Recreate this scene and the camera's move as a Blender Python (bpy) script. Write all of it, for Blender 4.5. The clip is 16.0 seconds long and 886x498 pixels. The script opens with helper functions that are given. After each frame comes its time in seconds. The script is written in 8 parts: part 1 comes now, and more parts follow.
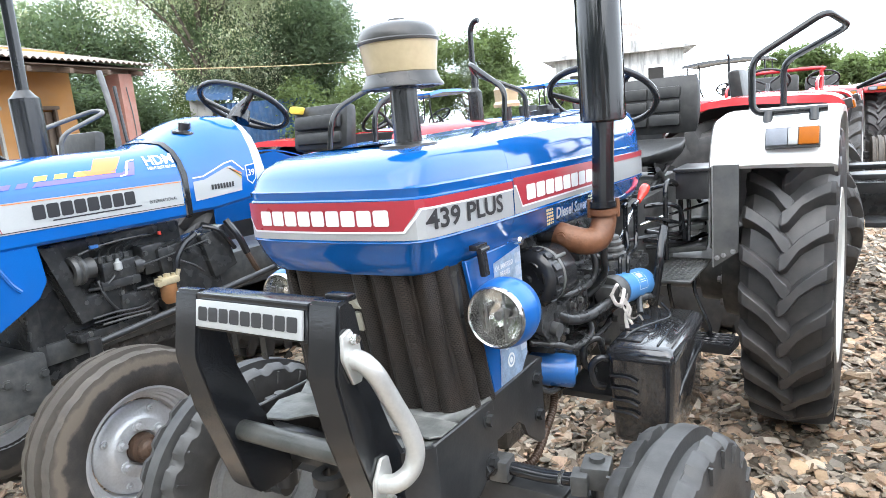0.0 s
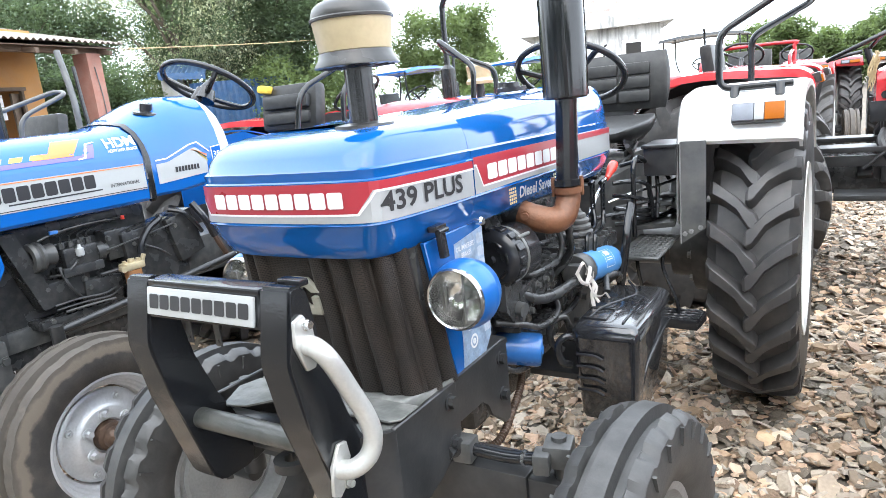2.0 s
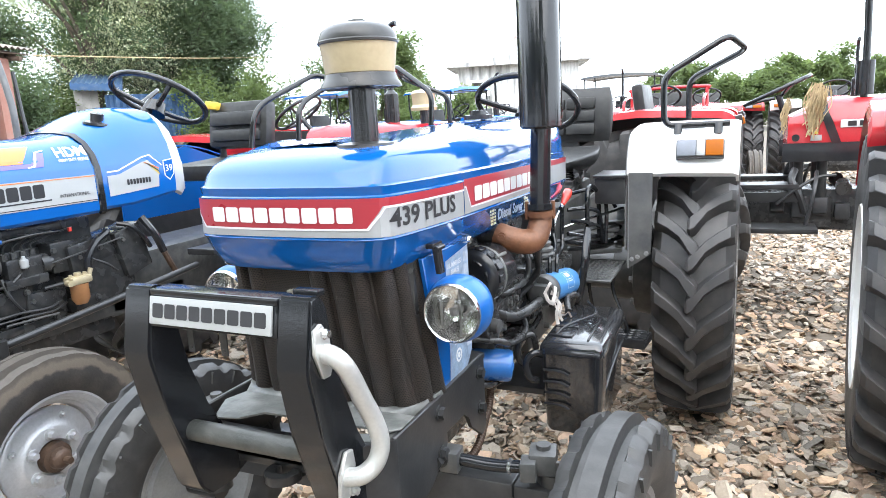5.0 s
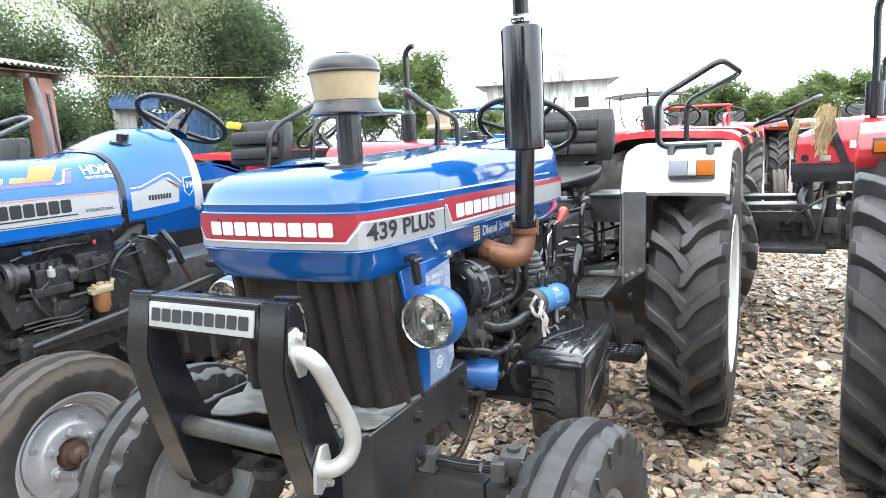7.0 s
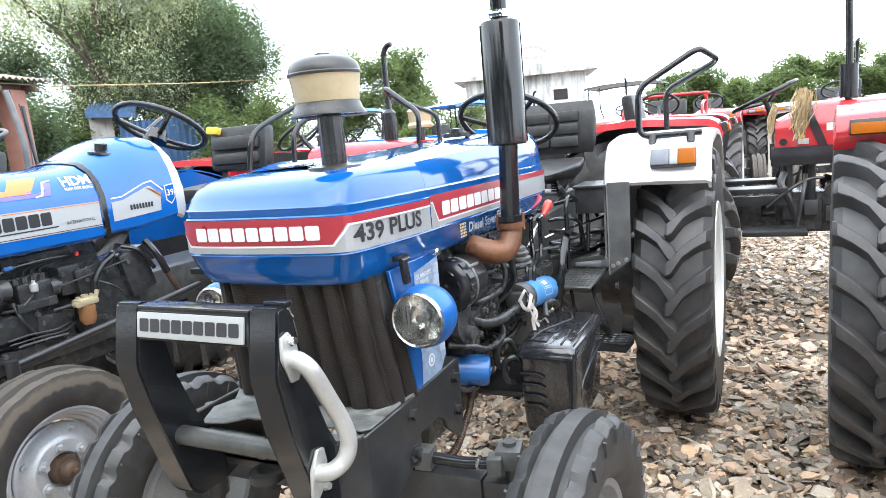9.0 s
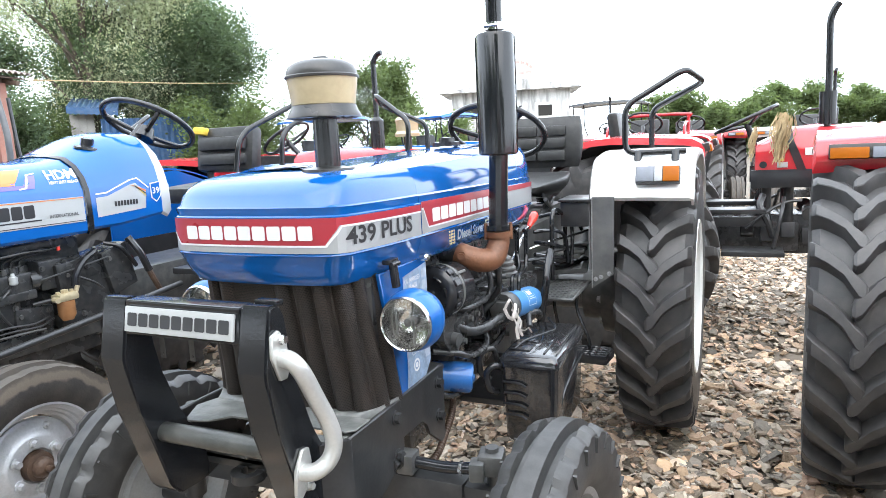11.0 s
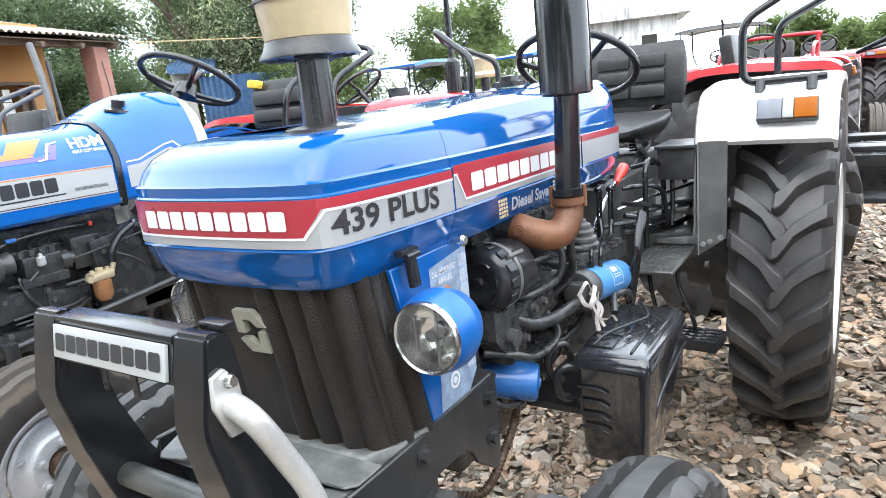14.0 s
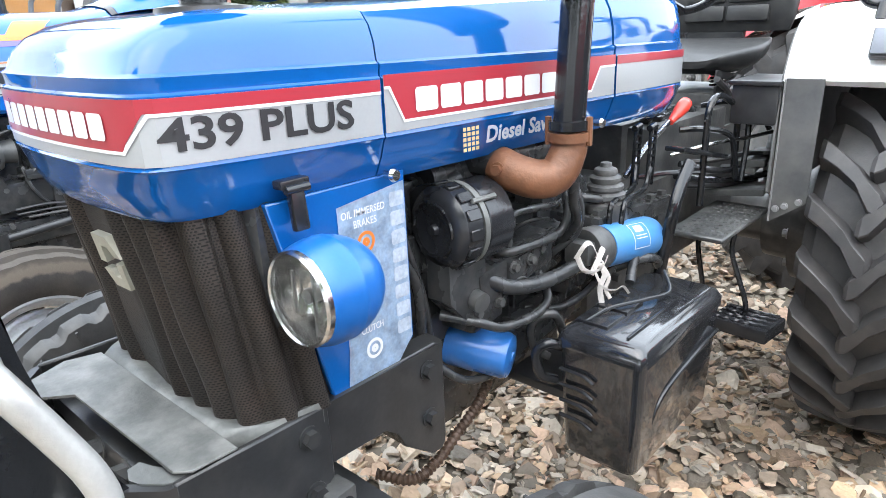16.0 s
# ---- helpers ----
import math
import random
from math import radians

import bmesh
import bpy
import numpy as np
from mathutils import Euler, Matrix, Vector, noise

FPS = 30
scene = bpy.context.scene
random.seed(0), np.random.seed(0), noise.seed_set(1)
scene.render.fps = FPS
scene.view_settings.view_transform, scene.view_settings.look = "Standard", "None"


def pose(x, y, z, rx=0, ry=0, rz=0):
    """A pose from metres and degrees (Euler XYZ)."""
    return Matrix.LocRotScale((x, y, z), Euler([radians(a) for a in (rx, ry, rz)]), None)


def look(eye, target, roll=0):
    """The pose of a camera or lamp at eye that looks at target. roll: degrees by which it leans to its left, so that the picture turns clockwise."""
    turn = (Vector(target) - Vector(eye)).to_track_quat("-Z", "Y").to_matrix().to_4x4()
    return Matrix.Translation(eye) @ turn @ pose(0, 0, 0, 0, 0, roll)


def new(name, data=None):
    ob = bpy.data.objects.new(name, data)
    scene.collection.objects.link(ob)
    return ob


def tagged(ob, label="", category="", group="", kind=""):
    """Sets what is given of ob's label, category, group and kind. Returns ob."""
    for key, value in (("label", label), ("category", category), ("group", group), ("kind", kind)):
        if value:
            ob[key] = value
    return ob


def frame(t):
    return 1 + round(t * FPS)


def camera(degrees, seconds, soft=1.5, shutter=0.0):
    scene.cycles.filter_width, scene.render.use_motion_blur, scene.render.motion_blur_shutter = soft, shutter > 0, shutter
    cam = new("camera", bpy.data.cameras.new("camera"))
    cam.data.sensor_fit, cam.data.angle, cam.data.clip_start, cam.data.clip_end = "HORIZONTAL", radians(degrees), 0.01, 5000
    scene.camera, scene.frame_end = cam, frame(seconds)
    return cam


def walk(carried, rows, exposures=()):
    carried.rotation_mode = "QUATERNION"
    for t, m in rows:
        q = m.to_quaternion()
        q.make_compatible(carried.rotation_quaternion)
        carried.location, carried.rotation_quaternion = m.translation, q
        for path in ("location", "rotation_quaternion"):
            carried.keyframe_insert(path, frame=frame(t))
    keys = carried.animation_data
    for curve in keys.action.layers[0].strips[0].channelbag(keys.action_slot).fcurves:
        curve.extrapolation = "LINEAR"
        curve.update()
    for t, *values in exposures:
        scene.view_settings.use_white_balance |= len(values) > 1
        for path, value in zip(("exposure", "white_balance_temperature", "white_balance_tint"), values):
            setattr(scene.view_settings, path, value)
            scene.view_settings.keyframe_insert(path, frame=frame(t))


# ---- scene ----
cam = camera(67.5, 16.0, 0.8)
PATH = [
    (0, (0.95, -0.779, 1.4), (-0.137, 0.857, 1.024), -5.4),
    (0.5, (0.894, -0.816, 1.394), (-0.089, 0.856, 0.906), -5.7),
    (1, (0.883, -0.83, 1.393), (-0.045, 0.865, 0.879), -5.9),
    (1.5, (0.924, -0.787, 1.391), (-0.072, 0.877, 0.904), -5.2),
    (2, (0.979, -0.737, 1.398), (-0.059, 0.914, 0.953), -6.0),
    (2.5, (1.017, -0.71, 1.396), (0.02, 0.977, 0.994), -8.1),
    (3, (0.998, -0.72, 1.396), (0.028, 0.976, 0.967), -6.4),
    (3.5, (0.93, -0.766, 1.401), (-0.019, 0.955, 1.029), -4.3),
    (4, (0.857, -0.813, 1.404), (-0.026, 0.934, 0.995), -3.2),
    (4.2, (0.839, -0.827, 1.401), (0.037, 0.955, 0.978), -3.2),
    (6.3, (0.975, -0.904, 1.418), (0.11, 0.867, 1.079), -3.4),
    (6.5, (0.993, -0.901, 1.412), (0.151, 0.873, 1.034), -3.5),
    (7, (1.02, -0.922, 1.413), (0.116, 0.83, 1.078), -3.1),
    (7.5, (1.033, -0.929, 1.419), (0.154, 0.842, 1.115), -4.0),
    (8, (1.028, -0.936, 1.414), (0.127, 0.821, 1.098), -4.3),
    (8.2, (1.022, -0.921, 1.418), (0.143, 0.842, 1.073), -5.3),
    (10.3, (1.012, -0.958, 1.41), (0.167, 0.822, 1.065), -4.7),
    (10.5, (1.011, -0.965, 1.413), (0.123, 0.798, 1.092), -4.9),
    (11, (1.001, -0.951, 1.408), (0.191, 0.85, 1.089), -2.9),
    (11.5, (0.923, -0.949, 1.404), (0.167, 0.869, 1.055), -3.6),
    (12, (0.875, -0.951, 1.403), (0.104, 0.855, 1.026), -2.8),
    (12.5, (0.954, -0.933, 1.401), (0.093, 0.831, 1.014), -2.3),
    (13, (0.983, -0.844, 1.392), (0.108, 0.904, 0.967), -5.7),
    (13.5, (0.91, -0.65, 1.386), (-0.06, 1.04, 0.936), -4.2),
    (14, (0.924, -0.5, 1.397), (-0.148, 1.125, 0.938), -6.1),
    (14.5, (1.077, -0.354, 1.352), (-0.29, 0.997, 0.798), -1.8),
    (15, (1.134, -0.288, 1.346), (-0.333, 0.969, 0.831), -6.0),
    (15.2, (1.137, -0.246, 1.355), (-0.328, 1.007, 0.821), -6.6),
    (15.5, (1.078, -0.209, 1.33), (-0.322, 1.093, 0.745), -5.1),
    (16, (0.981, -0.099, 1.331), (-0.31, 1.282, 0.678), -2.5),
]
walk(cam, [(t, look(eye, target, roll)) for t, eye, target, roll in PATH], [(0.0, 0.62), (3.0, 0.70), (6.5, 0.59), (12.0, 0.52), (14.0, 0.57), (15.0, 0.66), (16.0, 0.76)])

# ---- light ----
world = bpy.data.worlds.new("overcast_sky")
scene.world = world
world.use_nodes = True
wn, wl = world.node_tree.nodes, world.node_tree.links
sky = wn.new("ShaderNodeTexSky")
sky.sky_type, sky.sun_disc = "NISHITA", False
sky.sun_elevation, sky.sun_rotation = radians(58), radians(150)
sky.dust_density, sky.air_density, sky.ozone_density = 6.0, 1.2, 0.6
cloud = wn.new("ShaderNodeTexNoise")
cloud.inputs["Scale"].default_value, cloud.inputs["Detail"].default_value = 1.6, 5.0
cover = wn.new("ShaderNodeMapRange")
cover.inputs["From Min"].default_value, cover.inputs["From Max"].default_value = 0.3, 0.75
cover.inputs["To Min"].default_value, cover.inputs["To Max"].default_value = 8.8, 10.6
veil = wn.new("ShaderNodeMixRGB")
veil.inputs[0].default_value = 0.9
geo = wn.new("ShaderNodeTexCoord")
wl.new(geo.outputs["Generated"], cloud.inputs["Vector"])
wl.new(cloud.outputs["Fac"], cover.inputs["Value"])
wl.new(sky.outputs["Color"], veil.inputs[1])
hue = wn.new("ShaderNodeVectorMath")
hue.operation = "SCALE"
hue.inputs[0].default_value = (0.90, 1.0, 1.115)
wl.new(cover.outputs["Result"], hue.inputs["Scale"])
wl.new(hue.outputs["Vector"], veil.inputs[2])
wl.new(veil.outputs[0], wn["Background"].inputs["Color"])
wn["Background"].inputs["Strength"].default_value = 0.325
sun = new("sun", bpy.data.lights.new("sun", "SUN"))
sun.data.energy, sun.data.angle, sun.data.color = 1.6, radians(80), (1.0, 0.98, 0.95)
sun.matrix_world = look((1.6, -2.6, 6.0), (0.0, 0.4, 0.0))

# ---- materials ----


def mat(name, colour, rough=0.5, metal=0.0, coat=0.0, vary=0.15, scale=8.0, fine=120.0, bump=0.0, dust=0.0, dust_colour=(0.33, 0.31, 0.28), bump_scale=None, island=0.0, uneven=0.12):
    """A node material: base colour broken up at two scales, uneven roughness, fine relief and settled dust."""
    m = bpy.data.materials.new(name)
    m.use_nodes = True
    n, l = m.node_tree.nodes, m.node_tree.links
    b = n["Principled BSDF"]
    co = n.new("ShaderNodeTexCoord")
    big, small = n.new("ShaderNodeTexNoise"), n.new("ShaderNodeTexNoise")
    big.inputs["Scale"].default_value, big.inputs["Detail"].default_value = scale, 4.0
    small.inputs["Scale"].default_value, small.inputs["Detail"].default_value = fine, 3.0
    l.new(co.outputs["Object"], big.inputs["Vector"])
    l.new(co.outputs["Object"], small.inputs["Vector"])
    mix = n.new("ShaderNodeMath")
    mix.operation = "MULTIPLY_ADD"
    mix.inputs[1].default_value = 0.45
    l.new(small.outputs["Fac"], mix.inputs[0])
    l.new(big.outputs["Fac"], mix.inputs[2])
    ramp = n.new("ShaderNodeMapRange")
    ramp.inputs["From Min"].default_value, ramp.inputs["From Max"].default_value = 0.45, 1.0
    ramp.inputs["To Min"].default_value, ramp.inputs["To Max"].default_value = 1.0 - vary, 1.0 + vary
    l.new(mix.outputs[0], ramp.inputs["Value"])
    tint = n.new("ShaderNodeVectorMath")
    tint.operation = "SCALE"
    tint.inputs[0].default_value = colour
    l.new(ramp.outputs["Result"], tint.inputs["Scale"])
    out = tint.outputs["Vector"]
    if island:
        g = n.new("ShaderNodeNewGeometry")
        oi = n.new("ShaderNodeObjectInfo")
        add = n.new("ShaderNodeMath")
        add.operation = "ADD"
        l.new(g.outputs["Random Per Island"], add.inputs[0])
        l.new(oi.outputs["Random"], add.inputs[1])
        fr = n.new("ShaderNodeMath")
        fr.operation = "FRACT"
        l.new(add.outputs[0], fr.inputs[0])
        cr = n.new("ShaderNodeMapRange")
        cr.inputs["To Min"].default_value, cr.inputs["To Max"].default_value = 1.0 - island, 1.0 + island
        l.new(fr.outputs[0], cr.inputs["Value"])
        t2 = n.new("ShaderNodeVectorMath")
        t2.operation = "SCALE"
        l.new(out, t2.inputs[0])
        l.new(cr.outputs["Result"], t2.inputs["Scale"])
        out = t2.outputs["Vector"]
    if dust:
        dn = n.new("ShaderNodeTexNoise")
        dn.inputs["Scale"].default_value, dn.inputs["Detail"].default_value = scale * 2.3, 6.0
        l.new(co.outputs["Object"], dn.inputs["Vector"])
        dr = n.new("ShaderNodeMapRange")
        dr.inputs["From Min"].default_value, dr.inputs["From Max"].default_value = 0.42, 0.75
        dr.inputs["To Min"].default_value, dr.inputs["To Max"].default_value = dust * 0.25, dust
        l.new(dn.outputs["Fac"], dr.inputs["Value"])
        dm = n.new("ShaderNodeMixRGB")
        l.new(dr.outputs["Result"], dm.inputs[0])
        l.new(out, dm.inputs[1])
        dm.inputs[2].default_value = (*dust_colour, 1)
        out = dm.outputs[0]
    l.new(out, b.inputs["Base Color"])
    rr = n.new("ShaderNodeMapRange")
    rr.inputs["To Min"].default_value, rr.inputs["To Max"].default_value = max(0.02, rough - uneven), min(1.0, rough + uneven)
    l.new(big.outputs["Fac"], rr.inputs["Value"])
    l.new(rr.outputs["Result"], b.inputs["Roughness"])
    b.inputs["Metallic"].default_value = metal
    b.inputs["Coat Weight"].default_value, b.inputs["Coat Roughness"].default_value = coat, 0.05
    if bump:
        bp = n.new("ShaderNodeBump")
        bp.inputs["Strength"].default_value, bp.inputs["Distance"].default_value = bump, 0.01
        src = small
        if bump_scale:
            src = n.new("ShaderNodeTexNoise")
            src.inputs["Scale"].default_value, src.inputs["Detail"].default_value = bump_scale, 5.0
            l.new(co.outputs["Object"], src.inputs["Vector"])
        l.new(src.outputs["Fac"], bp.inputs["Height"])
        l.new(bp.outputs["Normal"], b.inputs["Normal"])
    return m


BLUE = mat("deep_blue_paint", (0.002, 0.083, 0.305), 0.07, 0.0, 0.3, 0.08, 3.0, 200.0, dust=0.02, uneven=0.03)
SKYBLUE = mat("bright_blue_paint", (0.003, 0.096, 0.365), 0.11, 0.0, 0.2, 0.08, 3.0, 200.0, dust=0.02, uneven=0.03)
for paint in (BLUE, SKYBLUE):
    paint.node_tree.nodes["Principled BSDF"].inputs["IOR"].default_value = 1.5
    paint.node_tree.nodes["Principled BSDF"].inputs["Coat IOR"].default_value = 1.5
LAMPBLUE = mat("satin_blue_paint", (0.006, 0.115, 0.41), 0.32, 0.15, 0.15, 0.08, 5.0, 200.0, dust=0.03, uneven=0.05)
RED = mat("red_paint", (0.42, 0.012, 0.02), 0.22, 0.0, 0.4, 0.15, 3.0, 150.0, dust=0.05, uneven=0.06)
WHITE = mat("white_paint", (0.80, 0.80, 0.78), 0.3, 0.0, 0.5, 0.05, 4.0, 150.0, dust=0.05)
BLACK = mat("black_paint", (0.009, 0.010, 0.012), 0.17, 0.0, 0.0, 0.3, 6.0, 150.0, bump=0.03, dust=0.012, uneven=0.06)
SATIN = mat("worn_black_steel", (0.017, 0.018, 0.020), 0.34, 0.0, 0.0, 0.35, 9.0, 120.0, bump=0.03, dust=0.07)
ENGINE = mat("oily_black_casting", (0.020, 0.0215, 0.024), 0.26, 0.0, 0.0, 0.4, 14.0, 160.0, bump=0.1, dust=0.11, bump_scale=60.0)
GREASY = mat("dusty_dark_casting", (0.036, 0.038, 0.040), 0.4, 0.0, 0.0, 0.4, 10.0, 90.0, bump=0.08, dust=0.22)
PLASTIC = mat("black_plastic", (0.014, 0.015, 0.018), 0.2, 0.0, 0.0, 0.3, 5.0, 90.0, bump=0.04, dust=0.03, uneven=0.08)
RUBBER = mat("dusty_rubber", (0.033, 0.033, 0.035), 0.46, 0.0, 0.0, 0.3, 9.0, 260.0, bump=0.06, dust=0.30, dust_colour=(0.155, 0.140, 0.125), bump_scale=150.0)
OLDRUBBER = mat("brown_dusty_rubber", (0.024, 0.023, 0.023), 0.65, 0.0, 0.0, 0.35, 7.0, 240.0, bump=0.1, dust=0.30, dust_colour=(0.155, 0.130, 0.105), bump_scale=120.0)
FRONTRUBBER = mat("pale_dusty_rubber", (0.028, 0.028, 0.029), 0.5, 0.0, 0.0, 0.25, 8.0, 240.0, bump=0.06, dust=0.30, dust_colour=(0.16, 0.158, 0.15), bump_scale=130.0)
def worn_band(m, r0, r1, colour):
    """Dried earth left on the tread and shoulder, ending at a ragged ring on the sidewall."""
    n, l = m.node_tree.nodes, m.node_tree.links
    b = n["Principled BSDF"]
    co, sep, no, ad, mr, mx = [n.new("ShaderNode" + k) for k in ("TexCoord", "SeparateXYZ", "TexNoise", "Math", "MapRange", "MixRGB")]
    l.new(co.outputs["Object"], sep.inputs[0])
    ad.operation = "MULTIPLY_ADD"
    flat = n.new("ShaderNodeCombineXYZ")
    ln = n.new("ShaderNodeVectorMath")
    ln.operation = "LENGTH"
    l.new(sep.outputs["Y"], flat.inputs["Y"])
    l.new(sep.outputs["Z"], flat.inputs["Z"])
    l.new(flat.outputs[0], ln.inputs[0])
    no.inputs["Scale"].default_value, no.inputs["Detail"].default_value = 16.0, 6.0
    l.new(co.outputs["Object"], no.inputs["Vector"])
    ad.inputs[1].default_value = 0.06
    l.new(no.outputs["Fac"], ad.inputs[0])
    l.new(ln.outputs["Value"], ad.inputs[2])
    mr.inputs["From Min"].default_value, mr.inputs["From Max"].default_value = r0 + 0.03, r1 + 0.03
    mr.inputs["To Max"].default_value = 0.75
    l.new(ad.outputs[0], mr.inputs["Value"])
    fade, both = n.new("ShaderNodeMapRange"), n.new("ShaderNodeMath")
    fade.inputs["From Min"].default_value, fade.inputs["From Max"].default_value = r1 + 0.052, r1 + 0.064
    fade.inputs["To Min"].default_value, fade.inputs["To Max"].default_value = 1.0, 0.3
    l.new(ad.outputs[0], fade.inputs["Value"])
    both.operation = "MULTIPLY"
    l.new(mr.outputs["Result"], both.inputs[0])
    l.new(fade.outputs["Result"], both.inputs[1])
    l.new(both.outputs[0], mx.inputs[0])
    l.new(b.inputs["Base Color"].links[0].from_socket, mx.inputs[1])
    mx.inputs[2].default_value = (*colour, 1)
    l.new(mx.outputs[0], b.inputs["Base Color"])


worn_band(OLDRUBBER, 0.288, 0.298, (0.165, 0.135, 0.105))
CASE = mat("dusty_black_case", (0.012, 0.013, 0.016), 0.16, 0.0, 0.8, 0.3, 6.0, 90.0, bump=0.04, dust=0.09, dust_colour=(0.20, 0.20, 0.20), uneven=0.1)
INNER = mat("dusty_grey_black_sheet", (0.062, 0.066, 0.070), 0.4, 0.0, 0.0, 0.3, 5.0, 90.0, bump=0.05, dust=0.30)
VINYL = mat("black_vinyl", (0.011, 0.0115, 0.0125), 0.42, 0.0, 0.0, 0.25, 12.0, 400.0, bump=0.05, dust=0.07)
SILVER = mat("silver_paint", (0.55, 0.55, 0.53), 0.36, 0.55, 0.1, 0.12, 10.0, 150.0, bump=0.08, dust=0.12)
GREYRIM = mat("grey_rim_paint", (0.26, 0.265, 0.27), 0.45, 0.2, 0.0, 0.25, 8.0, 120.0, bump=0.1, dust=0.3)
RIMSILVER = mat("silver_rim_paint", (0.50, 0.51, 0.53), 0.36, 0.45, 0.0, 0.2, 9.0, 120.0, bump=0.1, dust=0.2)
REFLECT = mat("bright_reflector", (0.90, 0.90, 0.88), 0.18, 1.0, 0.0, 0.12, 60.0, 200.0, bump=0.15, bump_scale=55.0)
HUBGREASE = mat("rusty_greased_hub", (0.075, 0.045, 0.03), 0.5, 0.2, 0.0, 0.4, 20.0, 120.0, bump=0.3)
CHROME = mat("bright_steel", (0.68, 0.68, 0.68), 0.2, 1.0, 0.0, 0.1, 12.0, 150.0)
RUST = mat("rusty_cast_iron", (0.19, 0.080, 0.038), 0.5, 0.15, 0.0, 0.4, 10.0, 90.0, bump=0.16, dust=0.35, dust_colour=(0.10, 0.045, 0.026))
OLIVE = mat("olive_dusty_steel", (0.024, 0.027, 0.025), 0.42, 0.0, 0.1, 0.25, 7.0, 120.0, bump=0.12, dust=0.18)
TRAY = mat("dusty_worn_tray", (0.075, 0.08, 0.077), 0.45, 0.1, 0.0, 0.4, 9.0, 60.0, bump=0.15, dust=0.7, dust_colour=(0.29, 0.29, 0.275))
GREYPLATE = mat("dusty_grey_plate", (0.052, 0.054, 0.056), 0.45, 0.2, 0.0, 0.35, 8.0, 70.0, bump=0.15, dust=0.26, dust_colour=(0.28, 0.28, 0.26))
MESH = mat("dark_wire_mesh", (0.016, 0.014, 0.0125), 0.55, 0.2, 0.0, 0.4, 8.0, 100.0, bump=0.4, dust=0.20, dust_colour=(0.075, 0.044, 0.028))
D_GREY = mat("silver_sticker", (0.36, 0.37, 0.375), 0.35, 0.25, 0.2, 0.06, 6.0, 200.0)
D_RED = mat("red_sticker", (0.33, 0.022, 0.035), 0.32, 0.0, 0.2, 0.06, 6.0, 200.0)
D_WHITE = mat("white_sticker", (0.68, 0.68, 0.68), 0.35, 0.0, 0.2, 0.04, 6.0, 200.0)
D_SILVER = mat("silver_white_sticker", (0.41, 0.42, 0.42), 0.35, 0.1, 0.2, 0.05, 6.0, 200.0)
BADGE = mat("dull_grey_badge", (0.36, 0.35, 0.29), 0.35, 0.4, 0.0, 0.15, 20.0, 200.0)
D_DIM = mat("dull_silver_print", (0.30, 0.34, 0.40), 0.4, 0.1, 0.1, 0.12, 20.0, 200.0)
D_DOT = mat("pale_yellow_print", (0.42, 0.38, 0.20), 0.4, 0.0, 0.1, 0.12, 20.0, 200.0)
D_WORN = mat("worn_white_print", (0.40, 0.44, 0.50), 0.5, 0.0, 0.0, 0.3, 60.0, 200.0, dust=0.5, dust_colour=(0.22, 0.30, 0.42))
D_BLACK = mat("black_print", (0.02, 0.02, 0.022), 0.4, 0.0, 0.1, 0.1, 6.0, 200.0)
D_ORANGE = mat("orange_sticker", (0.62, 0.17, 0.03), 0.35, 0.0, 0.2, 0.06, 6.0, 200.0)
D_YELLOW = mat("yellow_sticker", (0.60, 0.45, 0.05), 0.35, 0.0, 0.2, 0.06, 6.0, 200.0)
D_PURPLE = mat("purple_sticker", (0.12, 0.10, 0.42), 0.35, 0.0, 0.2, 0.06, 6.0, 200.0)
PALEFILTER = mat("pale_blue_filter_paint", (0.045, 0.215, 0.50), 0.4, 0.0, 0.1, 0.12, 8.0, 120.0, dust=0.15)
BOOT = mat("grey_rubber_boot", (0.055, 0.057, 0.06), 0.5, 0.0, 0.0, 0.25, 20.0, 120.0, bump=0.1, dust=0.3)
FILTER = mat("blue_filter_paint", (0.012, 0.125, 0.40), 0.3, 0.0, 0.2, 0.15, 8.0, 120.0, dust=0.12)
BOWL = mat("yellowed_plastic_bowl", (0.46, 0.375, 0.235), 0.35, 0.0, 0.2, 0.14, 7.0, 80.0, dust=0.2, dust_colour=(0.42, 0.34, 0.2))
CAPGREY = mat("grey_plastic_cap", (0.018, 0.018, 0.019), 0.3, 0.0, 0.0, 0.2, 7.0, 120.0, dust=0.10)
AMBER = mat("amber_lens", (0.33, 0.090, 0.003), 0.4, 0.0, 0.05, 0.1, 30.0, 200.0)
LENS = mat("frosted_lens", (0.20, 0.215, 0.245), 0.35, 0.1, 0.05, 0.1, 30.0, 200.0)
for m in (AMBER, LENS):
    m.node_tree.nodes["Principled BSDF"].inputs["Specular IOR Level"].default_value = 0.15
KNOBRED = mat("red_knob", (0.75, 0.06, 0.04), 0.35, 0.0, 0.3, 0.08)
RAG = mat("white_rag", (0.55, 0.51, 0.48), 0.9, 0.0, 0.0, 0.15, 20.0, 200.0, bump=0.4)
TOWEL = mat("straw_cloth", (0.46, 0.345, 0.19), 0.95, 0.0, 0.0, 0.3, 25.0, 200.0, bump=0.6)
YELLOWBIT = mat("yellow_cloth", (0.72, 0.48, 0.06), 0.85, 0.0, 0.0, 0.15, 25.0, 200.0)
BRASS = mat("pale_brass_casting", (0.50, 0.42, 0.27), 0.45, 0.4, 0.0, 0.2, 10.0, 100.0, dust=0.2)


